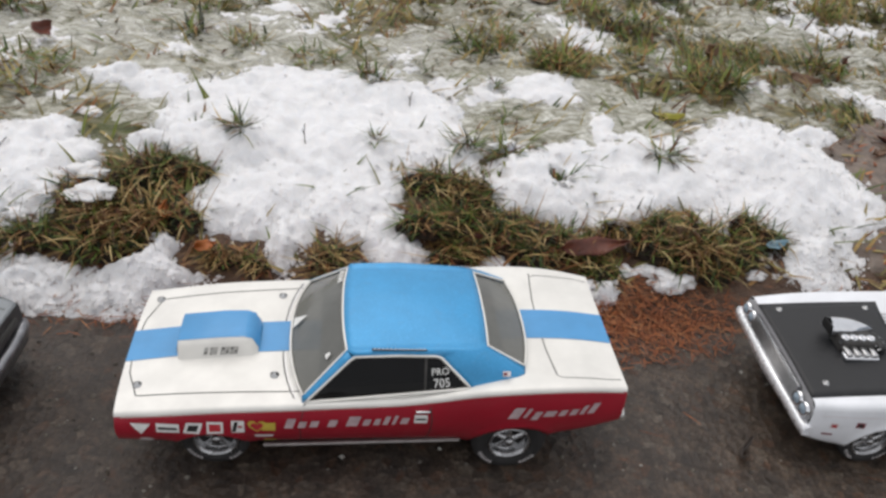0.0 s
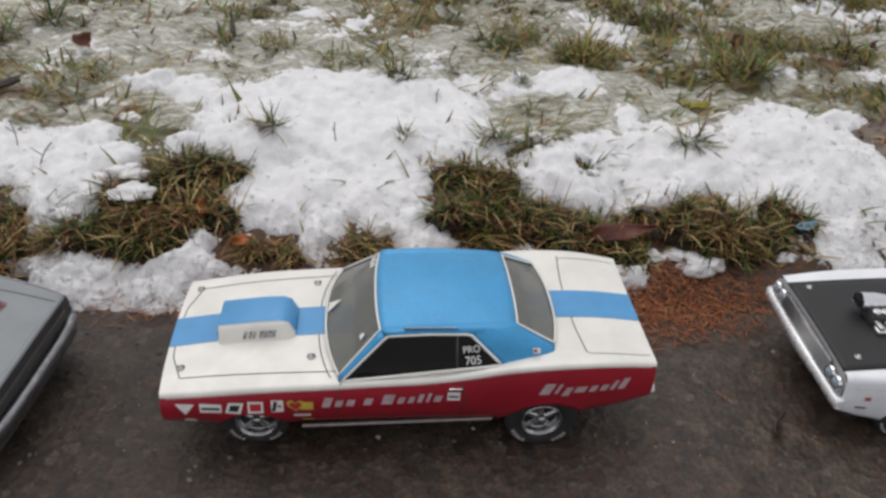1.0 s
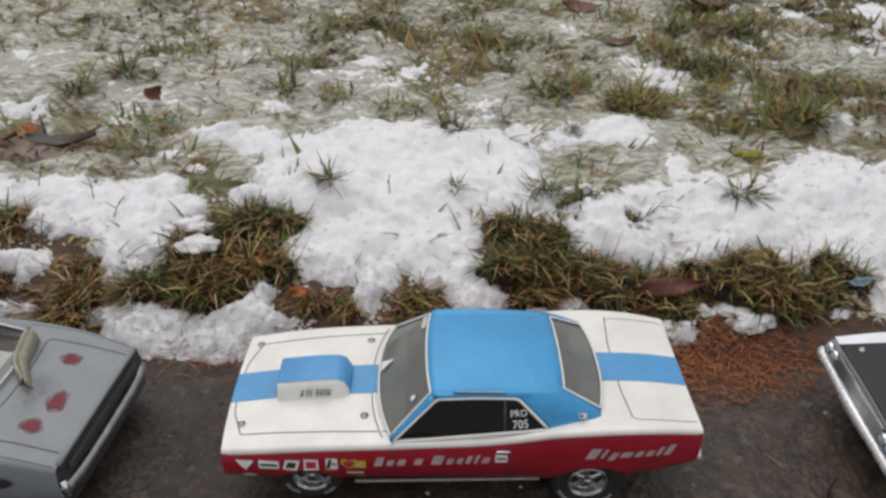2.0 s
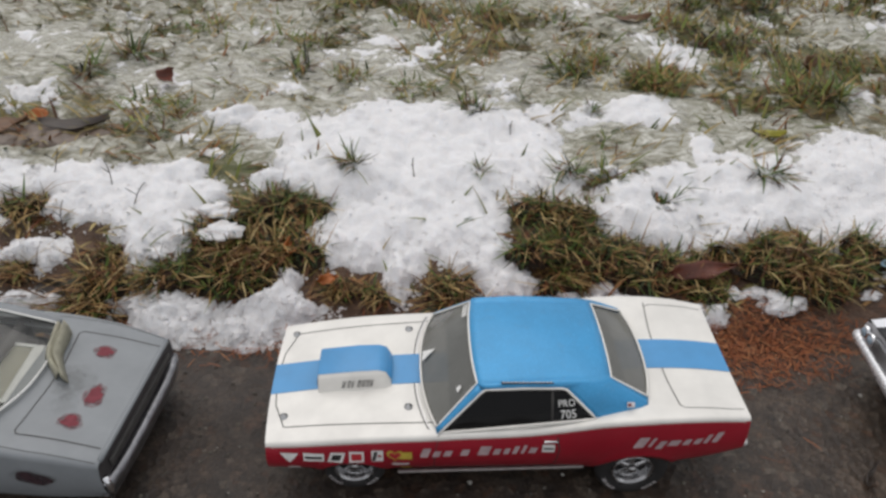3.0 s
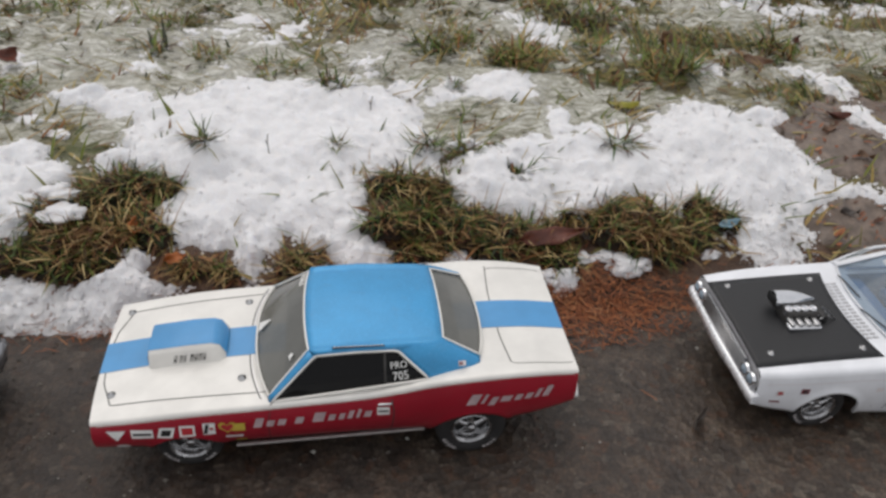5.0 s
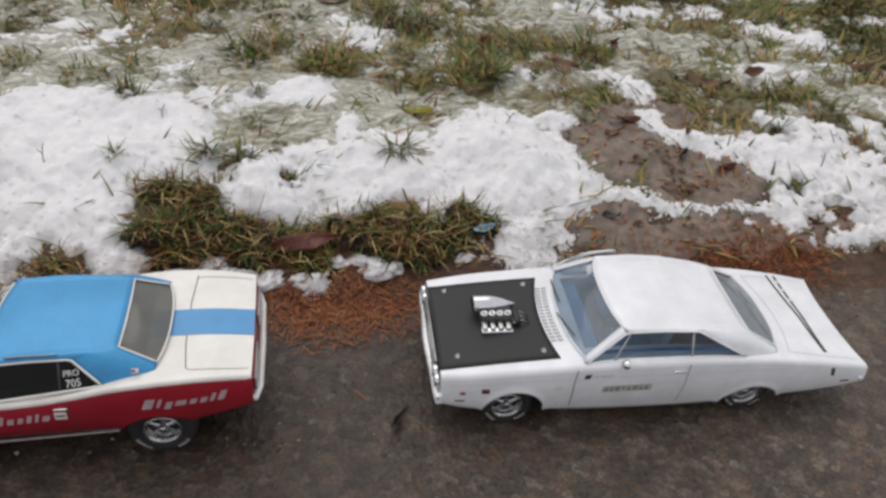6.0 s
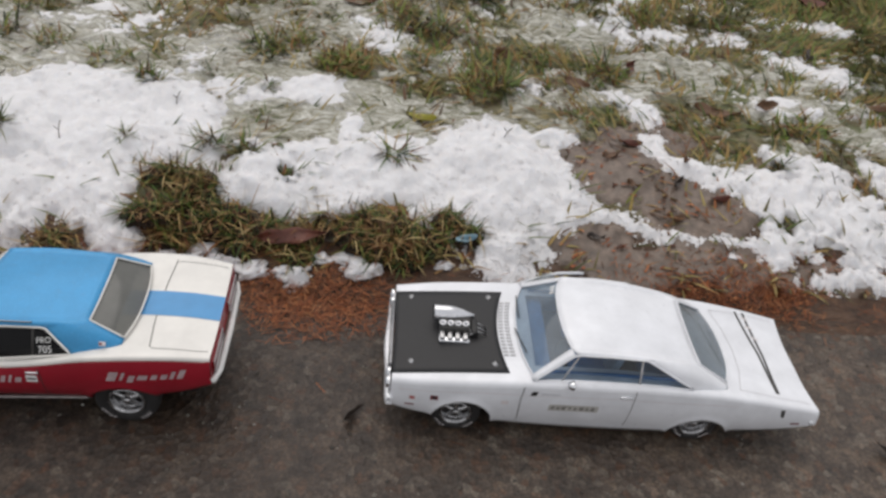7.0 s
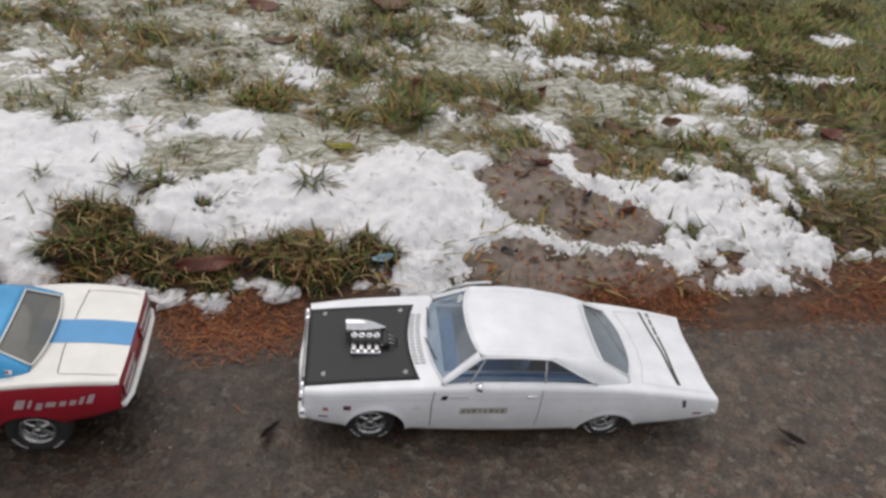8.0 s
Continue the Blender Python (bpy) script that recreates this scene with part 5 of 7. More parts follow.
class Cabin:
    """Roof, pillars and panes from a few key points of the near side (y is negative there)."""

    def __init__(self, wsb, wst, rwt, rwb, crown, roof_front, roof_rear, a_base, tip, sail_end, belt):
        self.wsb, self.wst, self.rwt, self.rwb, self.crown = wsb, wst, rwt, rwb, crown
        self.rf, self.rr, self.a, self.tip, self.sail_end, self.belt = roof_front, roof_rear, a_base, tip, sail_end, belt

    def roof_point(self, u, v):
        p = bow(*self.wst, v).lerp(bow(*self.rwt, v), u)
        p.z += self.crown * (1 - (2 * u - 1) ** 2) * (1 - 0.55 * v * v)
        return p

    @staticmethod
    def mirror(p, s):
        return Vector((p[0], p[1] if s < 0 else -p[1], p[2]))

    def top_edge(self, u):
        """The side window's upper edge, from front to rear."""
        return poly([self.rf, seg(self.rf, self.rr, 0.5) + Vector((0, -0.0006, 0.0012)), self.rr], u)

    def build(self, thing, roof_mat, pane_front, pane_side, pane_rear, trim_mat, quarter=0.72, post_mat=None):
        roof_bm = bmesh.new()
        us, vs = np.linspace(0, 1, 17), np.linspace(-1, 1, 21)
        grid_bm(roof_bm, [[self.roof_point(u, v) for v in vs] for u in us])
        for s in (-1, 1):
            mi = lambda p: self.mirror(p, s)
            # roll from the roof's edge down to the side window
            rows = []
            for u in us:
                e, w = self.roof_point(u, 1), self.top_edge(u)
                rows.append([mi(e.lerp(w, k) + Vector((0, -0.0012, 0.0012)) * math.sin(math.pi * k)) for k in np.linspace(0, 1, 9)])
            grid_bm(roof_bm, rows)
            # front pillar
            rows = []
            for t in np.linspace(0, 1, 9):
                rows.append([mi(bow(*self.wsb, 1).lerp(bow(*self.wst, 1), t)), mi(seg(self.a, self.rf, t) + Vector((-0.0012, -0.0004, 0.0004))), mi(seg(self.a, self.rf, t))])
            grid_bm(roof_bm, rows)
            # rear pillar
            rows = []
            for t in np.linspace(0, 1, 13):
                row = []
                for k in np.linspace(0, 1, 9):
                    hi = bow(*self.rwt, 1).lerp(Vector(self.rr), k) + Vector((0, -0.0012, 0.0012)) * math.sin(math.pi * k)
                    lo = poly([bow(*self.rwb, 1), self.sail_end, self.tip], k) + Vector((0, 0, -0.0006))
                    row.append(mi(hi.lerp(lo, t) + Vector((0, -0.0014, 0.0012)) * math.sin(math.pi * k) * math.sin(math.pi * t)))
                rows.append(row)
            grid_bm(roof_bm, rows)
        roof = part("roof", welded(roof_bm, 0.0001), roof_mat, thing)
        roof.modifiers.new("solid", "SOLIDIFY").thickness = -0.0009
        # windscreen and rear window, bowed and let in a little
        for name, lo, hi, mat in (("windscreen", self.wsb, self.wst, pane_front), ("rear_window", self.rwb, self.rwt, pane_rear)):
            bm = bmesh.new()
            grid_bm(bm, [[bow(*lo, v).lerp(bow(*hi, v), t) + Vector((0, 0, 0.0016 * math.sin(math.pi * t) * (1 - v * v) - 0.0004)) for v in np.linspace(-1, 1, 15)] for t in np.linspace(0, 1, 9)])
            bmesh.ops.recalc_face_normals(bm, faces=bm.faces)
            pane = part(name, bm, mat, thing)
            pane.visible_shadow = False
            rim = [bow(*lo, v) for v in np.linspace(-1, 1, 15)] + [bow(*lo, 1).lerp(bow(*hi, 1), t) for t in np.linspace(0.1, 0.9, 7)] + [bow(*hi, v) for v in np.linspace(1, -1, 15)] + [bow(*hi, -1).lerp(bow(*lo, -1), t) for t in np.linspace(0.1, 1, 8)]
            part("window_trim", tube_bm([p + Vector((0, 0, 0.0007)) for p in rim], 0.00065), trim_mat, pane)
        for s in (-1, 1):
            mi = lambda p: self.mirror(p, s)
            bot = lambda t: seg(self.a, self.tip, t) + Vector((0, 0, -0.0006))
            upper = [self.a, self.rf, seg(self.rf, self.rr, 0.5) + Vector((0, -0.0006, 0.0012)), self.rr, self.tip]
            length = self.tip[0] - self.a[0]

            def up_at(x):
                pts = [Vector(p) for p in upper]
                for p, q in zip(pts, pts[1:]):
                    if p.x <= x <= q.x:
                        return p.lerp(q, (x - p.x) / (q.x - p.x))
                return pts[-1]

            for name, t0, t1 in (("side_window", 0.0, quarter), ("quarter_window", quarter, 1.0)):
                bm = bmesh.new()
                rows = []
                for t in np.linspace(t0, t1, 13):
                    b = bot(t)
                    u = up_at(b.x)
                    rows.append([mi(b.lerp(u, k) + Vector((0, 0.0006 - 0.0008 * math.sin(math.pi * k), 0))) for k in np.linspace(0, 1, 5)])
                grid_bm(bm, rows)
                bmesh.ops.recalc_face_normals(bm, faces=bm.faces)
                pane = part(name, welded(bm), pane_side, thing)
                pane.visible_shadow = False
            rim = [poly([*upper, self.a], t) for t in np.linspace(0, 1, 60)]
            part("window_trim", tube_bm([mi(p + Vector((0, -0.0008, 0.0003))) for p in rim], 0.0008), trim_mat, roof)
            b = bot(quarter)
            part("window_post", tube_bm([mi(b), mi(up_at(b.x))], 0.0007), post_mat or trim_mat, roof)
        return roof

    def interior(self, thing, x0, x1, half, z, mat, mat2, wheel_mat):
        """Floor, dashboard, seats and steering wheel."""
        part("cabin_floor", box_bm((x1 - x0, half * 2, 0.002), ((x0 + x1) / 2, 0, z - 0.017)), M["interior_dark"], thing)
        for s in (-1, 1):
            part("door_card", box_bm((x1 - x0 - 0.004, 0.0015, 0.024), ((x0 + x1) / 2, s * (half + 0.001), z - 0.009), 0.0004), mat, thing)
        part("dashboard", box_bm((0.012, half * 2, 0.007), (x0 + 0.006, 0, z - 0.006), 0.0015), mat, thing)
        for s in (-1, 1):
            seat = part("seat", box_bm((0.026, 0.026, 0.008), (x0 + 0.04, s * 0.019, z - 0.012), 0.0025), mat, thing)
            part("seat_back", box_bm((0.006, 0.026, 0.024), (x0 + 0.056, s * 0.019, z - 0.002), 0.0022, turn=Matrix.Rotation(0.2, 4, "Y")), mat2, seat)
        part("rear_bench", box_bm((0.022, half * 1.9, 0.008), (x1 - 0.022, 0, z - 0.012), 0.0025), mat, thing)
        part("bench_back", box_bm((0.006, half * 1.9, 0.02), (x1 - 0.007, 0, z - 0.006), 0.002, turn=Matrix.Rotation(0.35, 4, "Y")), mat2, thing)
        ring = [Vector((x0 + 0.019 + 0.003 * math.sin(a), -0.019 + 0.0095 * math.cos(a), z + 0.001 + 0.008 * math.sin(a))) for a in np.linspace(0, 2 * math.pi, 25)]
        part("steering_wheel", tube_bm(ring, 0.0008), wheel_mat, thing)


def car_thing(name, x, y, yaw, label):
    ob = new(name)
    ob.matrix_world = pose(x, y, 0, 0, 0, yaw)
    ob.empty_display_size = 0.02
    return tagged(ob, label, "model car", "row of model cars", "thing")


def chassis(thing, sh, half=0.0285, z0=0.009, z1=0.03):
    part("chassis", box_bm((sh.tail - sh.nose - 0.03, half * 2, z1 - z0), ((sh.tail + sh.nose) / 2, 0, (z0 + z1) / 2), 0.002), M["black"], thing)


def pin(thing, sh, x, y):
    p = sh.top(x, y)
    a = part("hood_pin", lathe_bm([(0.0023, 0.0), (0.0023, 0.0005), (0.0012, 0.0006), (0.0009, 0.0016), (0.0001, 0.0018)], 14, axis="z", at=p), M["steel"], thing, "small silver hood pin")
    part("clip", tube_bm([p + Vector((-0.0015, 0.0006, 0.0011)), p + Vector((0, -0.0004, 0.0013)), p + Vector((0.0017, 0.0004, 0.0011))], 0.0003, 5), M["black"], a)

# ---- drag-racer coupe: cream, blue roof and stripe, red flanks ----
def striped_coupe():
    th = car_thing("model_car", 0.103, 0.5515, 0.0, "cream and red model drag coupe with blue roof and stripe")
    sh = Shell(-0.047, 0.2095,
               [(-0.047, 0.0446), (-0.02, 0.0492), (0.036, 0.0536), (0.1, 0.058), (0.16, 0.0645), (0.19, 0.0638), (0.2095, 0.0612)],
               [(-0.047, 0.0425), (0.0, 0.0482), (0.054, 0.0515), (0.1, 0.0548), (0.112, 0.057), (0.13, 0.0612), (0.155, 0.0638), (0.19, 0.0632), (0.2095, 0.0605)],
               [(-0.047, 0.0468), (-0.02, 0.0486), (0.02, 0.0495), (0.1, 0.0495), (0.15, 0.0508), (0.185, 0.0492), (0.2095, 0.0466)],
               [(-0.047, 0.025), (-0.03, 0.0182), (-0.01, 0.0145), (0.025, 0.0118), (0.125, 0.0158), (0.16, 0.024), (0.185, 0.0315), (0.2095, 0.041)],
               [(-0.0015, 0.0155, 0.0195), (0.1535, 0.0165, 0.0226)], 0.0038, 0.0125, 0.0022, 0.0004, 0.0022, 2.0)
    body, (front, rear) = sh.build(th, M["white"], M["red"], 0.0115, (0.05, 0.148, 0.0385), M["blue"],
                                    [("hood", -0.0395, 0.034, 0.0365), ("trunk_lid", 0.1715, 0.2075, 0.0375)], [(0.0425, "front_fender"), (0.108, "door"), (1, "rear_quarter")])
    part("front_panel", welded(front), M["red"], th)
    part("grille", box_bm((0.003, 0.06, 0.009), (-0.0486, 0, 0.034), 0.0008), M["black"], th)
    part("rear_panel", welded(rear), M["red"], th)
    chassis(th, sh)
    # end trim
    for y in (-0.027, 0.027):
        lamp = part("tail_lamp", box_bm((0.0022, 0.03, 0.009), (0.2102, y, 0.051), 0.0008), M["tail_red"], th)
        part("lamp_frame", tube_bm([(0.2114, y - 0.015, 0.0465), (0.2114, y + 0.015, 0.0465), (0.2114, y + 0.015, 0.0555), (0.2114, y - 0.015, 0.0555), (0.2114, y - 0.015, 0.0465)], 0.0005), M["steel"], lamp)
    part("rear_bumper", tube_bm([(0.2055, -0.0468, 0.0432), (0.2105, -0.0462, 0.043), (0.2128, -0.037, 0.0425), (0.2135, 0, 0.0425), (0.2128, 0.037, 0.0425), (0.2105, 0.0462, 0.043)], 0.0021, 8), M["letter"], th, "pale silver rear bumper")
    part("front_bumper", tube_bm([(-0.046, -0.0465, 0.0285), (-0.048, -0.036, 0.028), (-0.0495, 0, 0.028), (-0.048, 0.036, 0.028), (-0.046, 0.0465, 0.0285)], 0.0016, 8), M["red"], th)
    # cream rocker strips, greyed in colour to stand in for their shade
    for s in (-1, 1):
        part("rocker", box_bm((0.105, 0.0016, 0.0048), (0.075, s * 0.0390, 0.0130), 0.0006, turn=Matrix.Rotation(-0.03, 4, "Y") @ Matrix.Rotation(-s * 0.9, 4, "X")), M["sill"], th, "cream sill strip greyed by painted shade")
    # panel gaps
    top_line(sh, [(0.047, -0.0402), (0.0, -0.0385), (-0.038, -0.0365), (-0.0435, -0.02), (-0.045, 0.0), (-0.0435, 0.02), (-0.038, 0.0365), (0.0, 0.0385), (0.047, 0.0402)], 0.00028, M["gap"], body)
    top_line(sh, [(0.1725, -0.04), (0.1705, -0.02), (0.17, 0.0), (0.1705, 0.02), (0.1725, 0.043)], 0.00028, M["gap"], body)
    for s in (-1, 1):
        top_line(sh, [(0.1725, s * 0.04), (0.1755, s * 0.0415), (0.2, s * 0.041), (0.2075, s * 0.04)], 0.00018, M["gap"], body)
        side_line(sh, [(0.107, 0.0535), (0.1085, 0.045), (0.1075, 0.022)], 0.0003, M["gap"], th, sign=s)
        side_line(sh, [(0.044, 0.0505), (0.0425, 0.043), (0.0425, 0.022)], 0.00022, M["gap"], th, sign=s)
        top_line(sh, [(0.044, s * 0.049), (0.0465, s * 0.0465)], 0.00025, M["gap"], body, steps=6)
        # bright edge along the belt
        side_line(sh, [(x, float(sh.zs(x)) - 0.0002) for x in np.linspace(-0.044, 0.207, 30)], 0.00035, M["white"], th, "belt_trim", sign=s, steps=1)
    # hood scoop
    zf = float(sh.zc(-0.023))
    sb = bmesh.new()
    rows = []
    for x, h, w, dz in ((-0.022, 0.0092, 0.0106, 0.0), (-0.0212, 0.01, 0.011, 0.0), (0.0, 0.0104, 0.0112, 0.0), (0.0115, 0.0102, 0.011, 0.0), (0.0158, 0.0085, 0.0108, 0.0), (0.0188, 0.0015, 0.0105, 0.0)):
        zb = float(sh.zc(x)) - 0.0008
        rows.append([(x, -w - 0.0035, zb), (x, -w - 0.001, zb + h * 0.8), (x, -w + 0.0008, zb + h + 0.0006), (x, -0.006, zb + h + 0.0011), (x, 0.006, zb + h + 0.0011), (x, w - 0.0008, zb + h + 0.0006), (x, w + 0.001, zb + h * 0.8), (x, w + 0.0035, zb)])
    sv = grid_bm(sb, rows)
    sb.faces.new(sv[0])
    scoop = part("hood_scoop", welded(sb), M["white"], th, "cream hood scoop with blue top")
    tb = bmesh.new()
    grid_bm(tb, [[Vector(p) + Vector((0, 0, 0.0003)) for p in r[2:6]] for r in rows[:5]] + [[Vector(p) + Vector((0.0002, 0, 0.0004)) for p in rows[5][2:6]]])
    part("scoop_top", welded(tb), M["blue"], scoop, "blue painted scoop top")
    part("intake", box_bm((0.0008, 0.023, 0.0045), (-0.0222, 0, zf + 0.004), 0.0004), M["black"], scoop)
    # illegible dark letters on the scoop's flank
    lb = bmesh.new()
    for k, (x, w) in enumerate([(-0.0075, 0.0013), (-0.0045, 0.0011), (-0.0025, 0.0009), (0.0012, 0.0015), (0.0035, 0.0013), (0.0058, 0.0013), (0.0079, 0.0012)]):
        for d, ww in ((-0.3, 0.3), (0.3, 0.3), (0.0, 0.75)):
            hh = 0.0044 if ww < 0.5 else 0.0008
            zc = float(sh.zc(x)) + 0.0042 + (0.0 if ww < 0.5 else (0.0014 if k % 2 else -0.0007))
            x0 = x + d * w * 1.3
            lb.faces.new([lb.verts.new((x0 + q * ww * w + r * 0.25, -0.0142 + (zc + r - float(sh.zc(x)) - 0.0008) * 0.29 - 0.0008, zc + r)) for q, r in ((-0.5, -hh / 2), (0.5, -hh / 2), (0.5, hh / 2), (-0.5, hh / 2))])
    part("lettering", lb, M["decal_black"], scoop, "black slanted lettering bars", smooth=False)
    for x, y in ((-0.0385, -0.029), (-0.0395, 0.0365), (0.0285, -0.0285), (0.0285, 0.0335)):
        pin(th, sh, x, y)
    # cabin
    ab, tp, se = sh.top(0.0446, -0.0464, -0.0004), sh.top(0.1272, -0.0452, -0.0006), sh.top(0.1552, -0.0398, -0.0004)
    cab = Cabin(((0.0352, 0.0572), (0.0434, -0.0444, float(ab.z) + 0.0016)), ((0.0622, 0.0765), (0.0645, -0.0326, 0.0748)), ((0.137, 0.0765), (0.136, -0.0298, 0.0758)), ((0.1605, 0.0662), (0.156, -0.0343, 0.0662)),
                0.0032, (0.068, -0.0353, 0.0737), (0.1108, -0.0352, 0.0745), tuple(ab), tuple(tp), tuple(se), 0.057)
    roof = cab.build(th, M["blue_roof"], M["sky_haze_glass"], M["smoke"], M["sky_haze_glass"], M["white"], 0.72, M["gap"])
    cab.interior(th, 0.05, 0.146, 0.036, 0.056, M["interior_dark"], M["interior_dark"], M["black"])
    # script and sponsor decals on the near flank, as bars and plain shapes
    side_bars(sh, 0.0355, 0.0535, 0.0395, 0.0405, 0.0043, [(0.75, 1.5, 0), (0.65, 1, 0), (0.7, 1, 0)], M["letter_script"], th, "lettering")
    side_bars(sh, 0.0565, 0.0625, 0.0405, 0.0408, 0.0043, [(0.8, 1.1, 0)], M["letter_script"], th, "lettering")
    side_bars(sh, 0.066, 0.0985, 0.0408, 0.0425, 0.0043, [(1.0, 1.5, 0), (0.6, 1, 0), (0.5, 1, 0), (0.45, 1.3, 0), (0.3, 1.4, 0), (0.65, 1, 0)], M["letter_script"], th, "lettering")
    side_bars(sh, 0.1485, 0.1965, 0.0478, 0.0492, 0.0042, [(0.9, 1.75, 0.1), (0.3, 1.6, 0), (0.6, 1, 0.5), (0.95, 1, 0), (0.6, 1, 0), (0.6, 1, 0), (0.4, 1.5, 0), (0.6, 1.7, 0)], M["letter_script"], th, "lettering", 0.4)
    side_shape(sh, [(-0.0395, 0.0405), (-0.0345, 0.0337), (-0.0295, 0.0409)], M["letter"], th, "decal", label="white triangle decal")
    d = side_shape(sh, rect(-0.0215, 0.0386, 0.011, 0.0058), M["letter"], th, "decal")
    side_shape(sh, rect(-0.0215, 0.0386, 0.0092, 0.0016), M["decal_black"], d, "decal_mark", out=0.0004)
    d = side_shape(sh, rect(-0.0095, 0.0392, 0.0078, 0.0068, 0.3), M["letter"], th, "decal")
    side_shape(sh, rect(-0.0095, 0.0392, 0.0048, 0.004, 0.3), M["decal_black"], d, "decal_mark", out=0.0004)
    d = side_shape(sh, rect(0.0012, 0.0399, 0.0078, 0.0072), M["letter"], th, "decal")
    side_shape(sh, rect(0.0012, 0.0399, 0.0056, 0.0046), M["decal_red"], d, "decal_mark", out=0.0004)
    d = side_shape(sh, rect(0.0122, 0.0404, 0.0062, 0.0082), M["letter"], th, "decal")
    side_shape(sh, rect(0.0108, 0.0404, 0.0018, 0.0068, 0.2), M["decal_black"], d, "decal_mark", out=0.0004)
    side_shape(sh, rect(0.0134, 0.0408, 0.002, 0.0014), M["decal_red"], d, "decal_mark", out=0.0004)
    heart = [(0.0215 + 0.0046 * math.sin(a) ** 3, 0.0412 + 0.0004 * (9 * math.cos(a) - 4 * math.cos(2 * a) - 1.6 * math.cos(3 * a) - 0.8 * math.cos(4 * a))) for a in np.linspace(0, 2 * math.pi, 18)[:-1]]
    side_shape(sh, heart, M["decal_yellow"], th, "decal", label="red heart decal with yellow rim")
    side_shape(sh, rect(0.0272, 0.0409, 0.0066, 0.0056), M["decal_yellow"], th, "decal", out=0.0004)
    side_shape(sh, [(0.0215 + (x - 0.0215) * 0.7, 0.041 + (z - 0.041) * 0.68) for x, z in heart], M["decal_red"], th, "decal", out=0.0004)
    side_shape(sh, rect(0.0245, 0.0329, 0.009, 0.0024), M["letter_silver"], th, "decal")
    side_shape(sh, rect(0.0272, 0.0266, 0.0056, 0.0028), M["decal_yellow"], th, "decal")
    side_shape(sh, [(-0.033 + 0.0036 * math.cos(a), 0.0275 + 0.0022 * math.sin(a)) for a in np.linspace(0, 6.1, 12)], M["letter_silver"], th, "decal")
    d = side_shape(sh, rect(0.1027, 0.0459, 0.0066, 0.0056), M["letter"], th, "decal")
    side_shape(sh, rect(0.1027, 0.0459, 0.0052, 0.0012), M["decal_black"], d, "decal_mark", out=0.0004)
    # class number on the quarter window
    for s, z, txt in ((0.0052, 0.0675, "PRO"), (0.0064, 0.0626, "705")):
        x = 0.1068 if txt == "PRO" else 0.108
        text_part(txt, s, Matrix.Translation((x, -0.0462 + (z - 0.0605) * 0.74 - 0.0014, z)) @ Matrix.Rotation(-0.12, 4, "Y") @ Matrix.Rotation(radians(53.5), 4, "X"), M["letter"], roof, "class_number", 0.9)
    # roof strip badge, flag, door handle, windscreen marks
    part("roof_badge", box_bm((0.0275, 0.0034, 0.0006), (0.0905, -0.0346, 0.0778), 0.0002, turn=Matrix.Rotation(radians(-36), 4, "X")), M["gap"], th, "dark strip badge at the roof edge")
    bb = bmesh.new()
    for k in range(13):
        box_bm((0.0011, 0.0022, 0.0004), (0.0782 + k * 0.00205, -0.0348, 0.07825), 0, bb, Matrix.Rotation(radians(-36), 4, "X"))
    part("badge_bars", bb, M["letter_silver"], th)
    flag = part("flag_badge", box_bm((0.004, 0.0006, 0.0028), (0.1452, -0.0417, 0.0682), 0.0002, turn=Matrix.Rotation(radians(-40), 4, "X")), M["letter_silver"], th, "small pale flag badge")
    part("flag_mark", box_bm((0.0018, 0.0006, 0.0014), (0.1444, -0.0421, 0.0687), 0.0001, turn=Matrix.Rotation(radians(-40), 4, "X")), M["dark_red"], flag)
    hz = sh.side(0.1035, 0.0508)
    part("door_handle", box_bm((0.0075, 0.0014, 0.0012), (hz.x, hz.y - 0.0004, 0.0508), 0.0004), M["chrome"], th, "small chrome door handle")
    pb = bmesh.new()
    p0 = bow(*cab.wsb, 0.02).lerp(bow(*cab.wst, 0.02), 0.05)
    p1 = bow(*cab.wsb, -0.16).lerp(bow(*cab.wst, -0.16), 0.07)
    p2 = bow(*cab.wsb, -0.1).lerp(bow(*cab.wst, -0.1), 0.33)
    pb.faces.new([pb.verts.new(p + Vector((-0.0006, 0, 0.0016))) for p in (p0, p1, p2)])
    part("paper_scrap", pb, M["letter"], th, "white paper triangle behind the windscreen", smooth=False)
    wb = bmesh.new()
    for k in range(6):
        v = -0.58 - 0.055 * k
        a, b = (bow(*cab.wsb, v).lerp(bow(*cab.wst, v), t) + Vector((-0.0003, 0, 0.0018)) for t in (0.86, 0.97))
        c, d = (bow(*cab.wsb, v - 0.035).lerp(bow(*cab.wst, v - 0.035), t) + Vector((-0.0003, 0, 0.0018)) for t in (0.97, 0.86))
        wb.faces.new([wb.verts.new(p) for p in (a, b, c, d)])
    part("windscreen_lettering", wb, M["letter"], th, "row of pale bars along the windscreen top", smooth=False)
    db = bmesh.new()
    db.faces.new([db.verts.new(bow(*cab.wsb, v).lerp(bow(*cab.wst, v), t) + Vector((-0.0003, 0, 0.0014))) for v, t in ((0.8, 0.6), (0.8, 0.68), (0.85, 0.7), (0.88, 0.6))])
    part("windscreen_sticker", db, M["letter"], th, smooth=False)
    # cowl gap ahead of the windscreen
    top_line(sh, [(bow(*cab.wsb, v).x - 0.0028 - 0.0006 * abs(v), bow(*cab.wsb, v).y) for v in np.linspace(-1, 1, 17)], 0.0005, M["steel"], body, "cowl_strip", steps=2)
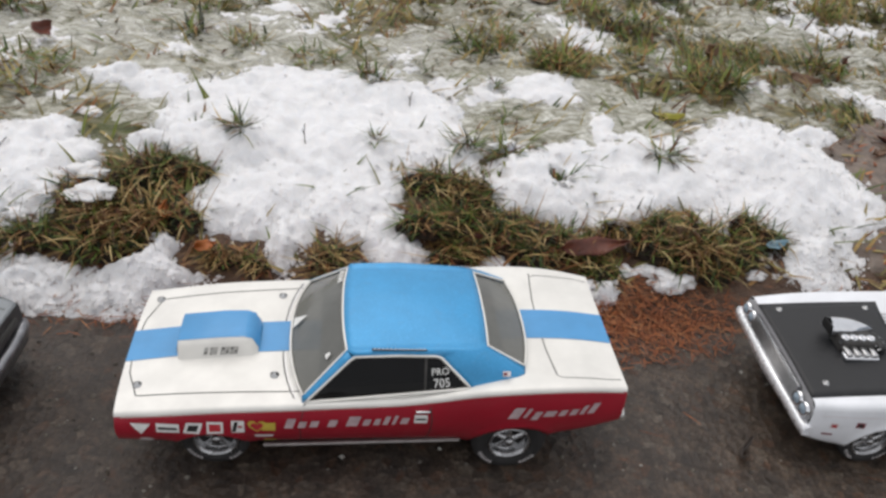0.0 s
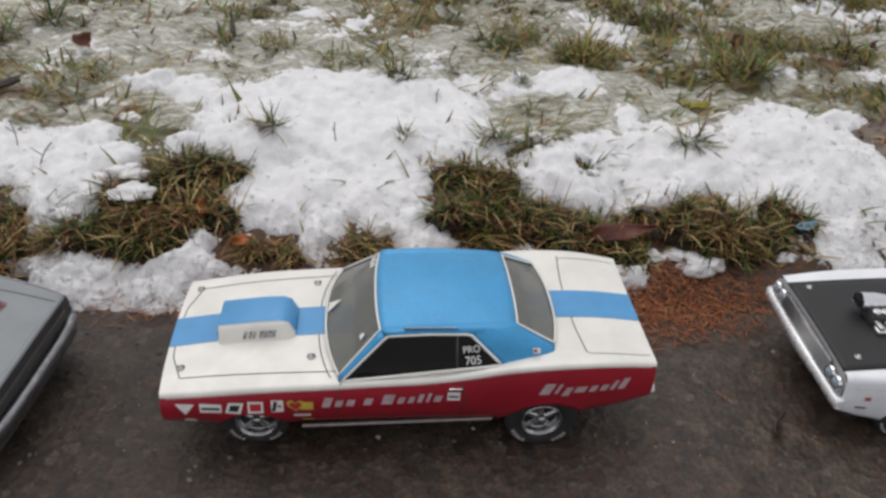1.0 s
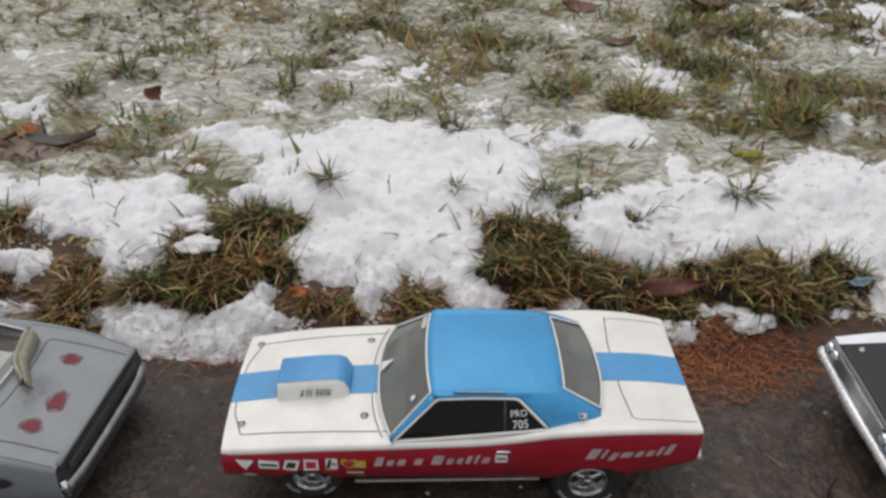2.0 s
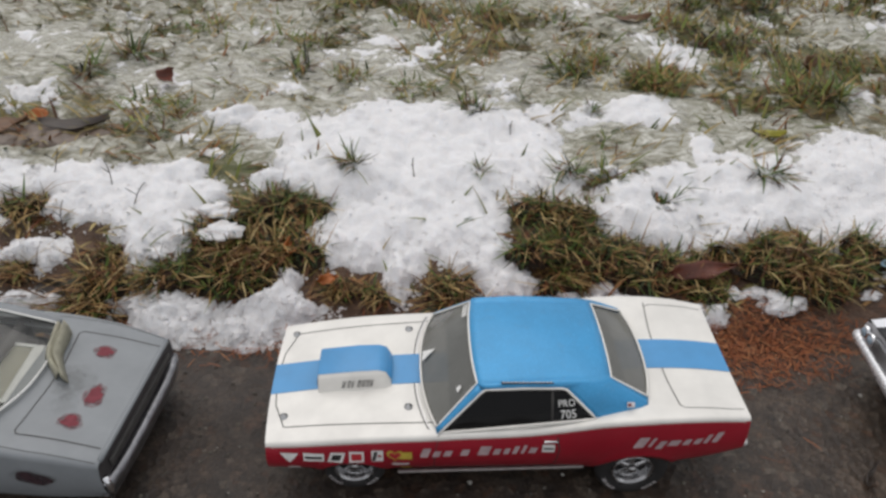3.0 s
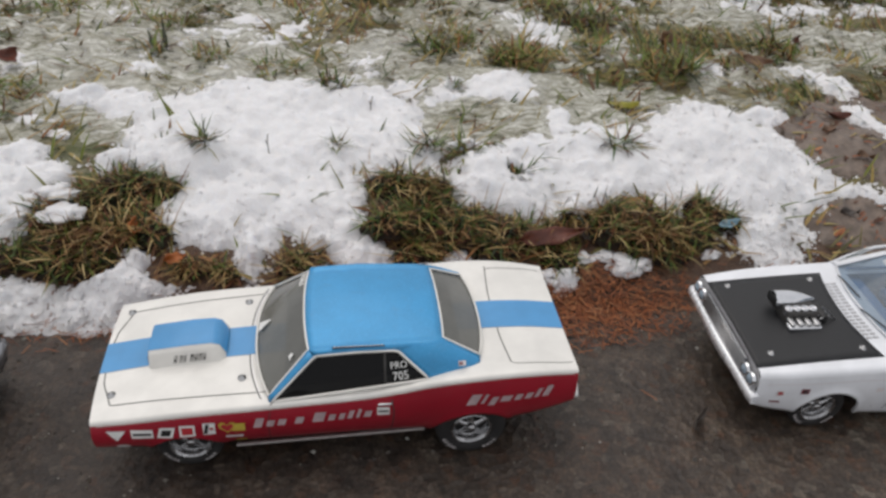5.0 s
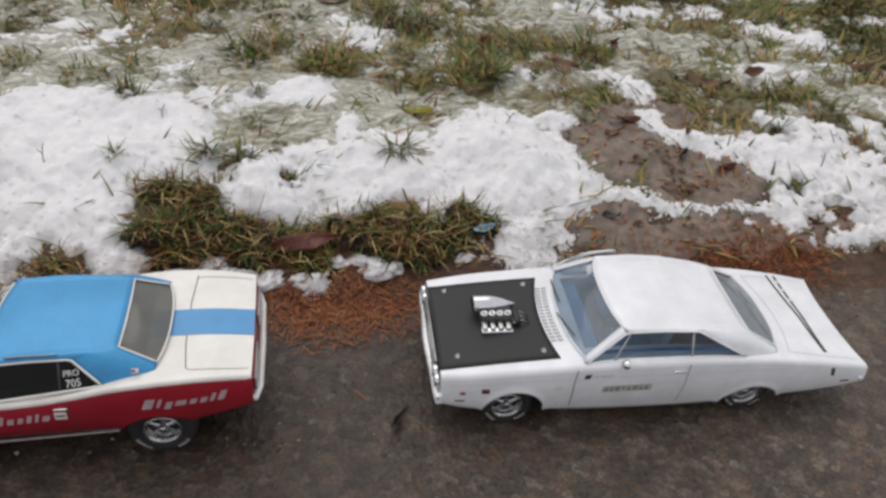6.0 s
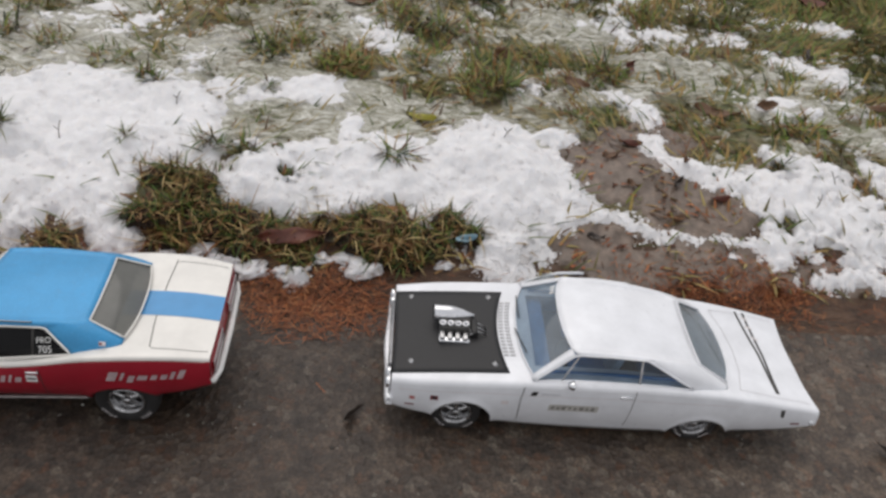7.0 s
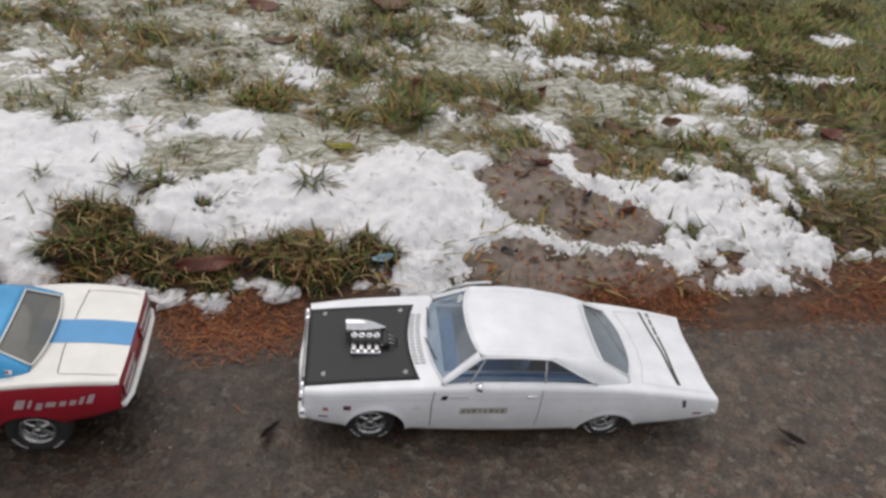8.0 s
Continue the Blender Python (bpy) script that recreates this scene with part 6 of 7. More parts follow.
    top_line(sh, [(bow(*cab.wsb, v).x - 0.0037 - 0.0006 * abs(v), bow(*cab.wsb, v).y) for v in np.linspace(-1, 1, 17)], 0.0003, M["gap"], body, steps=2)
    for x, r, y in ((-0.0015, 0.018, 0.0345), (0.1535, 0.0205, 0.0388)):
        for s in (-1, 1):
            wheel(th, r, 0.014 if x < 0.05 else 0.016, 0.0112, (x, s * y, r - 0.0012), s)
    return th


striped_coupe()


# ---- white coupe with a black hood and a supercharger ----
def white_coupe():
    th = car_thing("model_car", 0.474, 0.5535, -2.2, "white model muscle coupe with black hood and chrome blower")
    sh = Shell(-0.0455, 0.2515,
               [(-0.0455, 0.0465), (-0.02, 0.0492), (0.036, 0.0535), (0.1, 0.056), (0.16, 0.051), (0.195, 0.0457), (0.225, 0.0417), (0.2515, 0.0375)],
               [(-0.0455, 0.0425), (0.0, 0.0465), (0.05, 0.0495), (0.11, 0.0495), (0.15, 0.049), (0.19, 0.0455), (0.22, 0.0408), (0.2515, 0.0345)],
               [(-0.0455, 0.0475), (-0.02, 0.05), (0.02, 0.051), (0.1, 0.0505), (0.17, 0.0495), (0.22, 0.0484), (0.2515, 0.047)],
               [(-0.0455, 0.0225), (-0.03, 0.0175), (0.0, 0.0145), (0.03, 0.0118), (0.14, 0.0088), (0.19, 0.013), (0.225, 0.019), (0.2515, 0.026)],
               [(0.0035, 0.0138, 0.0205), (0.1705, 0.0062, 0.0215)], 0.0016, 0.002, -0.0012, -0.0035, 0.0036)
    body, (front, rear) = sh.build(th, M["cold_white"], M["cold_white"], 0.0, (0.05, 0.165, 0.036), None,
                                    [("trunk_lid", 0.199, 0.247, 0.0395)], [(0.041, "front_fender"), (0.117, "door"), (1, "rear_quarter")])
    part("front_panel", welded(front), M["vent_grey"], th)
    part("rear_panel", welded(rear), M["cold_white"], th)
    chassis(th, sh)
    # black hood panel
    hb = bmesh.new()
    hw = 0.0395
    grid_bm(hb, [[sh.top(-0.0462 + 0.0725 * t + (0.006 * (1 - (v / 1.0) ** 2) - 0.002) * t * -1 + 0.004 * t, v * hw - 0.0022, 0.0005) for v in np.linspace(-1, 1, 15)] for t in np.linspace(0, 1, 22)])
    hood = part("hood", welded(hb), M["satin_black"], th, "satin black hood panel")
    hood.modifiers.new("solid", "SOLIDIFY").thickness = 0.0008
    for x, y in ((-0.033, -0.0315), (-0.034, 0.0315), (0.0232, -0.0338), (0.0225, 0.031)):
        pin(th, sh, x, y)
    # grille, lamps, bumper
    part("grille", box_bm((0.002, 0.062, 0.0105), (-0.0466, 0, 0.0385), 0.0005), M["dull_bumper"], th, "grey grille with bright bars")
    for k in range(7):
        part("grille_bar", tube_bm([(-0.0481, -0.031, 0.0345 + 0.0014 * k), (-0.0481, 0.031, 0.0345 + 0.0014 * k)], 0.00042, 5), M["steel"], th)
    for y in (-0.0425, -0.0345, 0.0345, 0.0425):
        lamp = part("headlight", lathe_bm([(0.0043, 0.0), (0.0043, -0.0022), (0.0037, -0.0024), (0.0031, -0.0012), (0.0001, -0.0016)], 20, axis="x", at=(-0.0465, y, 0.0385)), M["chrome"], th, "round chrome-ringed headlight")
        part("lens", lathe_bm([(0.0034, -0.0015), (0.0024, -0.0026), (0.0001, -0.003)], 18, axis="x", at=(-0.0465, y, 0.0385)), M["interior_pale"], lamp)
    bmp = bmesh.new()
    rows = []
    for y in np.linspace(-0.0515, 0.0515, 25):
        u = abs(y) / 0.0515
        x = -0.0508 + 0.0022 * u ** 6 - 0.0008 * math.cos(u * 5.2)
        dz = 0.0012 * max(0, 1 - (abs(y) / 0.02) ** 2)
        rows.append([(x + 0.005, y, 0.0325 + dz), (x + 0.001, y, 0.0322 + dz), (x, y, 0.0295 + dz), (x + 0.0008, y, 0.026), (x + 0.005, y, 0.0255)])
    grid_bm(bmp, rows)
    part("front_bumper", welded(bmp), M["satin_chrome"], th, "bright chrome front bumper").modifiers.new("solid", "SOLIDIFY").thickness = 0.0008
    part("rear_bumper", tube_bm([(0.247, -0.049, 0.0285), (0.2525, -0.043, 0.028), (0.2535, 0, 0.028), (0.2525, 0.043, 0.028), (0.247, 0.049, 0.0285)], 0.0021, 8), M["cold_white"], th)
    part("tail_lamp", box_bm((0.0015, 0.064, 0.005), (0.2474, 0, 0.0325), 0.0005), M["tail_red"], th)
    # blower: scoop, injector bank, belts
    z = float(sh.zc(-0.01))
    bl = part("supercharger", box_bm((0.021, 0.0135, 0.009), (-0.0035, -0.0015, z + 0.0035), 0.0012), M["gap"], th, "chrome supercharger standing through the hood")
    sc = bmesh.new()
    rows = []
    for t in np.linspace(0, 1, 10):
        x = -0.0185 + 0.0285 * t
        w = 0.0058 * (1 - 0.93 * max(0, (t - 0.35) / 0.65) ** 1.7)
        h = 0.0078 * (1 - 0.75 * max(0, (t - 0.3) / 0.7) ** 1.6)
        rows.append([(x, 0.0055 + w * math.cos(a), z + 0.0065 + h * max(0.0, math.sin(a)) - (0.0012 if math.sin(a) < 0 else 0)) for a in np.linspace(0, 2 * math.pi, 21)])
    rv = grid_bm(sc, rows)
    part("air_scoop", welded(sc), M["chrome"], bl, "bullet-shaped chrome air scoop")
    part("scoop_mouth", box_bm((0.0006, 0.0098, 0.0058), (-0.0188, 0.0055, z + 0.0092), 0.0008), M["black"], bl)
    for k in range(4):
        x = -0.0125 + 0.0053 * k
        part("injector", lathe_bm([(0.0023, 0.0), (0.0023, 0.0035), (0.0026, 0.0042), (0.0021, 0.0052), (0.0013, 0.0046), (0.0012, 0.002)], 14, axis="z", at=(x, -0.0048, z + 0.0048)), M["chrome"], bl)
        part("fin", box_bm((0.0036, 0.0078, 0.0026), (x, -0.0118, z + 0.0042), 0.0009), M["steel"], bl)
    part("valve_cover", box_bm((0.0215, 0.0062, 0.0034), (-0.0042, -0.0132, z + 0.0016), 0.001), M["chrome"], bl)
    part("belt_drive", box_bm((0.0052, 0.0145, 0.0085), (0.0098, -0.0035, z + 0.003), 0.0014), M["black"], bl)
    for k in range(3):
        part("throttle_rod", tube_bm([(0.006, -0.011 + 0.003 * k, z + 0.0055), (0.0125, -0.009 + 0.004 * k, z + 0.0065), (0.0185, -0.0085 + 0.0035 * k, z + 0.003)], 0.0005, 6), M["steel"], bl)
    # cowl vent
    for s in (0, 1):
        vb = bmesh.new()
        for k in range(17):
            y = -0.026 + 0.0032 * k
            p = sh.top(0.0355 + (0.001 if s else -0.0035) - 0.003 * (1 - (y / 0.03) ** 2), y, 0.0003)
            box_bm((0.0034, 0.0013, 0.0005), p, 0, vb)
        part("cowl_vent", vb, M["vent_grey"], th, "row of grey cowl vent slots")
    ab, tp, se = sh.top(0.0475, -0.0468, -0.0002), sh.top(0.1565, -0.0454, 0.0002), sh.top(0.1835, -0.041, -0.0004)
    cab = Cabin(((0.0395, 0.0545), (0.0475, -0.0432, float(ab.z) + 0.0006)), ((0.0655, 0.0742), (0.0715, -0.0337, 0.0708)), ((0.1598, 0.0632), (0.1625, -0.0318, 0.0608)), ((0.1905, 0.0478), (0.1825, -0.0357, 0.0505)),
                0.0056, (0.0742, -0.0374, 0.0698), (0.123, -0.0376, 0.0688), tuple(ab), tuple(tp), tuple(se), 0.054)
    roof = cab.build(th, M["cold_white"], M["misty_glass"], M["deep_glass"], M["grey_glass"], M["cold_white"], 0.66, M["vent_grey"])
    va, vb = seg(cab.a, cab.tip, 0.17), seg(cab.rf, cab.rr, 0.06)
    for s in (-1, 1):
        part("vent_post", tube_bm([cab.mirror(va, s), cab.mirror(vb, s)], 0.0006), M["vent_grey"], roof)
    cab.interior(th, 0.05, 0.16, 0.0385, 0.053, M["interior_blue"], M["interior_pale"], M["gap"])
    # near details
    for s in (-1, 1):
        side_line(sh, [(0.042, 0.0505), (0.0405, 0.04), (0.0412, 0.0165)], 0.00026, M["gap"], th, sign=s)
        side_line(sh, [(0.1175, 0.0515), (0.117, 0.04), (0.1165, 0.014)], 0.0002, M["gap"], th, sign=s)
        # flank crease has no fold: its shading is painted as a grey line
        side_line(sh, [(-0.04, 0.0395), (0.02, 0.0435), (0.1, 0.044), (0.19, 0.0425)], 0.00022, M["letter_silver"], th, "crease_shade", sign=s)
        top_line(sh, [(0.193, s * 0.0395), (0.22, s * 0.041), (0.247, s * 0.0405)], 0.0002, M["vent_grey"], body)
    top_line(sh, [(0.193, -0.0395), (0.199, -0.02), (0.201, 0.0), (0.199, 0.02), (0.193, 0.0395)], 0.00025, M["vent_grey"], body)
    # tail stripe: two dark bands that draw together
    top_line(sh, [(0.216, 0.043), (0.2215, 0.0), (0.222, -0.037)], 0.0009, M["gap"], body, "tail_stripe")
    top_line(sh, [(0.2225, 0.043), (0.2248, 0.0), (0.223, -0.037)], 0.0009, M["gap"], body, "tail_stripe")
    for y in (0.018, 0.029, 0.038):
        x = 0.2185 + (0.05 - y) * 0.11
        top_line(sh, [(x, y), (x + 0.0045, y - 0.002)], 0.0011, M["letter_silver"], body, "stripe_mark", up=0.0003, steps=2)
    side_shape(sh, [(0.2235, 0.0335), (0.2258, 0.0335), (0.225, 0.0398), (0.222, 0.0398)], M["gap"], th, "tail_stripe")
    p = sh.side(0.0425 + 0.0285, 0.053)
    mir = part("door_mirror", lathe_bm([(0.0003, -0.004), (0.0022, -0.0035), (0.0031, -0.001), (0.0032, 0.0), (0.0026, 0.0004), (0.0002, 0.0006)], 16, axis="x", at=(0.0735, p.y - 0.001, 0.0555)), M["chrome"], th, "round chrome door mirror")
    part("mirror_stem", tube_bm([(0.073, p.y - 0.001, 0.0535), (0.0725, p.y + 0.002, 0.0505)], 0.0008), M["chrome"], mir)
    hz = sh.side(0.111, 0.0465)
    part("door_handle", box_bm((0.0085, 0.0016, 0.0012), (0.111, hz.y - 0.0006, 0.0465), 0.0005), M["chrome"], th)
    side_shape(sh, rect(0.0775, 0.0335, 0.034, 0.0062), M["decal_smear"], th, "decal", label="grey rectangular door decal with dark bars")
    side_bars(sh, 0.062, 0.0935, 0.0318, 0.0318, 0.0034, [(0.5, 1, 0), (0.4, 0.8, 0), (0.6, 1, 0), (0.4, 0.9, 0), (0.5, 0.8, 0), (0.6, 1, 0), (0.4, 0.8, 0), (0.5, 0.9, 0)], M["decal_dim"], th, "lettering", 0.2)
    side_shape(sh, rect(0.049, 0.0455, 0.004, 0.0034, 0.4), M["decal_black"], th, "decal")
    side_line(sh, [(0.053, 0.0452), (0.066, 0.0455)], 0.00018, M["gap"], th, "side_trim")
    side_shape(sh, rect(-0.031, 0.0335, 0.0046, 0.0042), M["letter_silver"], th, "decal")
    side_shape(sh, rect(-0.031, 0.0335, 0.003, 0.0022), M["decal_red"], th, "decal", out=0.0004)
    side_shape(sh, rect(-0.0165, 0.0355, 0.0052, 0.004), M["dark_red"], th, "decal")
    side_shape(sh, rect(-0.0165, 0.0355, 0.0026, 0.0022), M["decal_black"], th, "decal", out=0.0004)
    side_shape(sh, rect(0.0305, 0.036, 0.0048, 0.0032), M["letter_silver"], th, "decal")
    side_shape(sh, rect(-0.0325, 0.0262, 0.0062, 0.0016), M["dark_red"], th, "marker_lamp")
    side_shape(sh, rect(0.236, 0.0275, 0.0066, 0.0016), M["dark_red"], th, "marker_lamp")
    wb = bmesh.new()
    for k in range(4):
        v = -0.5 - 0.075 * k
        pts = [bow(*cab.wsb, q).lerp(bow(*cab.wst, q), t) + Vector((-0.0003, 0, 0.0018)) for q, t in ((v, 0.84), (v, 0.95), (v - 0.04, 0.95), (v - 0.04, 0.84))]
        wb.faces.new([wb.verts.new(q) for q in pts])
    part("windscreen_lettering", wb, M["letter"], th, smooth=False)
    for v0, v1 in ((-0.75, -0.15), (0.05, 0.62)):
        a, b = bow(*cab.wsb, v0) + Vector((-0.001, 0, 0.001)), bow(*cab.wsb, v1).lerp(bow(*cab.wst, v1), 0.12) + Vector((-0.001, 0, 0.0012))
        part("wiper", tube_bm([a, a.lerp(b, 0.5) + Vector((-0.0006, 0, 0.0006)), b], 0.0005, 5), M["gap"], th)
    # far door, not quite shut, with its window frame
    door = part("door", box_bm((0.072, 0.003, 0.034), (0.036, 0.0, -0.018), 0.001), M["cold_white"], th, "white door standing ajar")
    door.matrix_local = pose(0.043, 0.0500, 0.050, 0, 0, 7)
    part("vent_window", box_bm((0.022, 0.0008, 0.011), (0.018, -0.0035, 0.0075), 0.0003, turn=Matrix.Rotation(-0.5, 4, "Y") @ Matrix.Rotation(radians(20), 4, "X")), M["clear_glass"], door)
    part("door_frame", tube_bm([(0.0, -0.001, 0.0), (0.014, -0.003, 0.0085), (0.03, -0.005, 0.0155), (0.046, -0.006, 0.0165), (0.05, -0.0055, 0.0155)], 0.0012, 7), M["cold_white"], door)
    for x, r, y, zz in ((0.0, 0.0174, 0.0418, 0.0164), (0.169, 0.0168, 0.0392, 0.0158)):
        for s in (-1, 1):
            wheel(th, r, 0.0135, 0.0105, (x, s * y, zz), s)
    return th


white_coupe()


# ---- grey primer coupe with red splashes, seen tail first ----
def primer_coupe():
    th = car_thing("model_car", -0.2255, 0.5665, -7.0, "weathered grey primer model coupe splashed with red paint")
    sh = Shell(-0.05, 0.205,
               [(-0.05, 0.046), (0.0, 0.051), (0.036, 0.054), (0.1, 0.057), (0.15, 0.0555), (0.18, 0.051), (0.205, 0.0445)],
               [(-0.05, 0.042), (0.0, 0.0465), (0.05, 0.05), (0.11, 0.0505), (0.15, 0.0488), (0.18, 0.045), (0.205, 0.039)],
               [(-0.05, 0.046), (-0.02, 0.049), (0.02, 0.05), (0.1, 0.052), (0.15, 0.0528), (0.18, 0.0515), (0.205, 0.0485)],
               [(-0.05, 0.024), (0.0, 0.017), (0.03, 0.014), (0.1, 0.012), (0.15, 0.0115), (0.205, 0.0115)],
               [(0.0, 0.0145, 0.0195), (0.118, 0.0115, 0.021)], 0.0012, 0.003, 0.004, 0.0015)
    body, (front, rear) = sh.build(th, M["primer"], M["primer"], 0.0, (0.05, 0.146, 0.034), None,
                                    [("trunk_lid", 0.1612, 0.2035, 0.0377)], [(0.041, "front_fender"), (0.1, "door"), (1, "rear_quarter")])
    part("front_panel", welded(front), M["primer"], th)
    # flush end panel: its darker colour alone makes the recess
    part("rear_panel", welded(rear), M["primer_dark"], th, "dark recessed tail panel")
    chassis(th, sh)
    # tail: overhanging lip, dark recess, dull bumper
    part("tail_lip", tube_bm([sh.top(0.2045, y, -0.0004) for y in np.linspace(-0.045, 0.045, 13)], 0.0016, 8), M["primer"], th)
    # dark strip across the tail, in the panel gap colour
    part("tail_lamp", box_bm((0.002, 0.08, 0.0055), (0.2068, 0, 0.0345), 0.0006), M["gap"], th)
    bmp = bmesh.new()
    rows = []
    for y in np.linspace(-0.0495, 0.0495, 21):
        x = 0.2115 - 0.004 * (abs(y) / 0.0495) ** 4
        rows.append([(x - 0.005, y, 0.0285), (x - 0.0005, y, 0.028), (x, y, 0.0235), (x - 0.001, y, 0.0185), (x - 0.005, y, 0.018)])
    grid_bm(bmp, rows)
    part("rear_bumper", welded(bmp), M["dull_bumper"], th, "dull silver rear bumper").modifiers.new("solid", "SOLIDIFY").thickness = 0.0008
    part("bumper_end", tube_bm([(0.2075, -0.0485, 0.034), (0.2085, -0.0485, 0.026), (0.207, -0.0478, 0.0175)], 0.0016, 8), M["chrome"], th)
    # trunk lid gap and stains
    top_line(sh, [(0.202, -0.0385), (0.1605, -0.0405), (0.1592, -0.0385), (0.1605, -0.03), (0.1622, -0.012), (0.1622, 0.008), (0.1592, 0.029), (0.158, 0.034), (0.16, 0.0365), (0.203, 0.0385)], 0.00032, M["gap"], body)
    top_line(sh, [(0.14, -0.0485), (0.17, -0.049), (0.203, -0.047)], 0.00018, M["gap"], body)
    top_line(sh, [(0.14, 0.0475), (0.17, 0.0485), (0.203, 0.0465)], 0.00018, M["gap"], body)
    for x, y, rx, ry, seed in ((0.1785, 0.0235, 0.0056, 0.0048, 4), (0.1865, -0.0085, 0.0048, 0.0076, 7), (0.1825, -0.0275, 0.0056, 0.0046, 9)):
        splash = blob_on_top(sh, x, y, rx * 1.12, ry * 1.12, seed + 20, M["stain_rim"], th, "red_stain", "dried red splash with faded rim", 0.0002, 0.35)
        blob_on_top(sh, x, y, rx * 0.95, ry * 0.95, seed + 10, M["stain_rim"], splash, "stain_layer", "", 0.0003, 0.5)
        blob_on_top(sh, x, y, rx * 0.72, ry * 0.78, seed, M["stain_core"], splash, "stain_core", "", 0.0004, 0.6)
    for x, y, rx, ry, seed in ((0.172, -0.002, 0.011, 0.013, 31), (0.172, -0.002, 0.007, 0.008, 33), (0.1755, -0.018, 0.007, 0.008, 35)):
        blob_on_top(sh, x, y, rx, ry, seed, M["soot"], th, "soot_smear", "faint sooty smear on the trunk", 0.0001 + 0.0001 * (seed == 33), 0.4)
    for k, (rx, rz, mat) in enumerate(((0.0118, 0.0066, "soot"), (0.0108, 0.006, "soot"), (0.0096, 0.0051, "scorch"))):
        side_shape(sh, [(0.171 + rx * (1 + 0.1 * math.sin(3 * a + k)) * math.cos(a), 0.0338 - 0.12 * rx * math.cos(a) + rz * (1 + 0.12 * math.sin(4 * a)) * math.sin(a)) for a in np.linspace(0, 2 * math.pi, 23)[:-1]], M[mat], th, "scorch_mark", out=0.0002 + 0.0001 * k, label="dark purple-brown scorched dent on the flank" if k == 2 else "sooty rim round the scorch mark")
    cab = Cabin(((0.04, 0.0545), (0.0505, -0.041, 0.053)), ((0.066, 0.0725), (0.0695, -0.0335, 0.07)), ((0.107, 0.0725), (0.106, -0.0325, 0.0705)), ((0.1545, 0.0569), (0.1435, -0.0375, 0.0568)),
                0.0025, (0.069, -0.0375, 0.0685), (0.098, -0.0375, 0.069), (0.049, -0.044, 0.0535), (0.122, -0.0458, 0.055), (0.144, -0.043, 0.0545), 0.055)
    roof = cab.build(th, M["primer"], M["clear_glass"], M["clear_glass"], M["clear_glass"], M["letter"], 0.7)
    cab.interior(th, 0.05, 0.128, 0.037, 0.055, M["interior_dark"], M["primer_dark"], M["black"])
    # pale frame and card lying under the rear window
    frame_bar = lambda size, at, turn=0.0: part("cage_bar", box_bm(size, at, 0.0005, turn=Matrix.Rotation(turn, 4, "Z")), M["letter"], th, "white flat bar inside the rear window")
    frame_bar((0.0062, 0.044, 0.0014), (0.143, -0.0005, 0.0536), 0.085)
    frame_bar((0.022, 0.0022, 0.0014), (0.1305, 0.021, 0.0534), -0.05)
    frame_bar((0.022, 0.0022, 0.0014), (0.1325, -0.0215, 0.0534), 0.0)
    frame_bar((0.0022, 0.046, 0.0014), (0.1215, -0.0005, 0.0533), 0.06)
    part("parcel_card", box_bm((0.019, 0.041, 0.0008), (0.132, -0.0005, 0.0526), 0.0002), M["torn"], th, "olive-grey card inside the pale frame")
    for x in (0.0, 0.118):
        for s in (-1, 1):
            wheel(th, 0.0175, 0.0135, 0.0105, (x, s * 0.043, 0.0163), s, M["steel"], False)
    # torn strip of vinyl curling up from the trunk's front edge
    tb = bmesh.new()
    rows = []
    for t in np.linspace(0, 1, 19):
        y = 0.0315 - 0.0345 * t
        base = sh.top(0.1515 + 0.0145 * t * t, y, 0.0003)
        h = 0.0118 * (1 - 0.5 * t) + 0.0013 * math.sin(9 * t)
        crease = 0.35 + 0.2 * math.sin(7 * t)
        fold = ((-0.0085, 0.0), (-0.0062, 0.55), (-0.0036, 0.85), (-0.0014, 0.8), (0.0002, crease), (0.0016, 0.85), (0.0036, 1.0), (0.0056, 0.6), (0.0066 + 0.004 * t * t, 0.06))
        rows.append([base + Vector((dx * (0.5 + 0.22 * math.sin(3 * t + 0.4)) + 0.0012 * math.sin(8 * t + 40 * dx), 0.0006 * math.sin(11 * t + k) - 0.002 * t * t * (k > 4), h * q)) for k, (dx, q) in enumerate(fold)])
    grid_bm(tb, rows)
    part("torn_vinyl", welded(tb), M["torn"], th, "crumpled beige strip peeling up").modifiers.new("solid", "SOLIDIFY").thickness = 0.0006
    return th


primer_coupe()

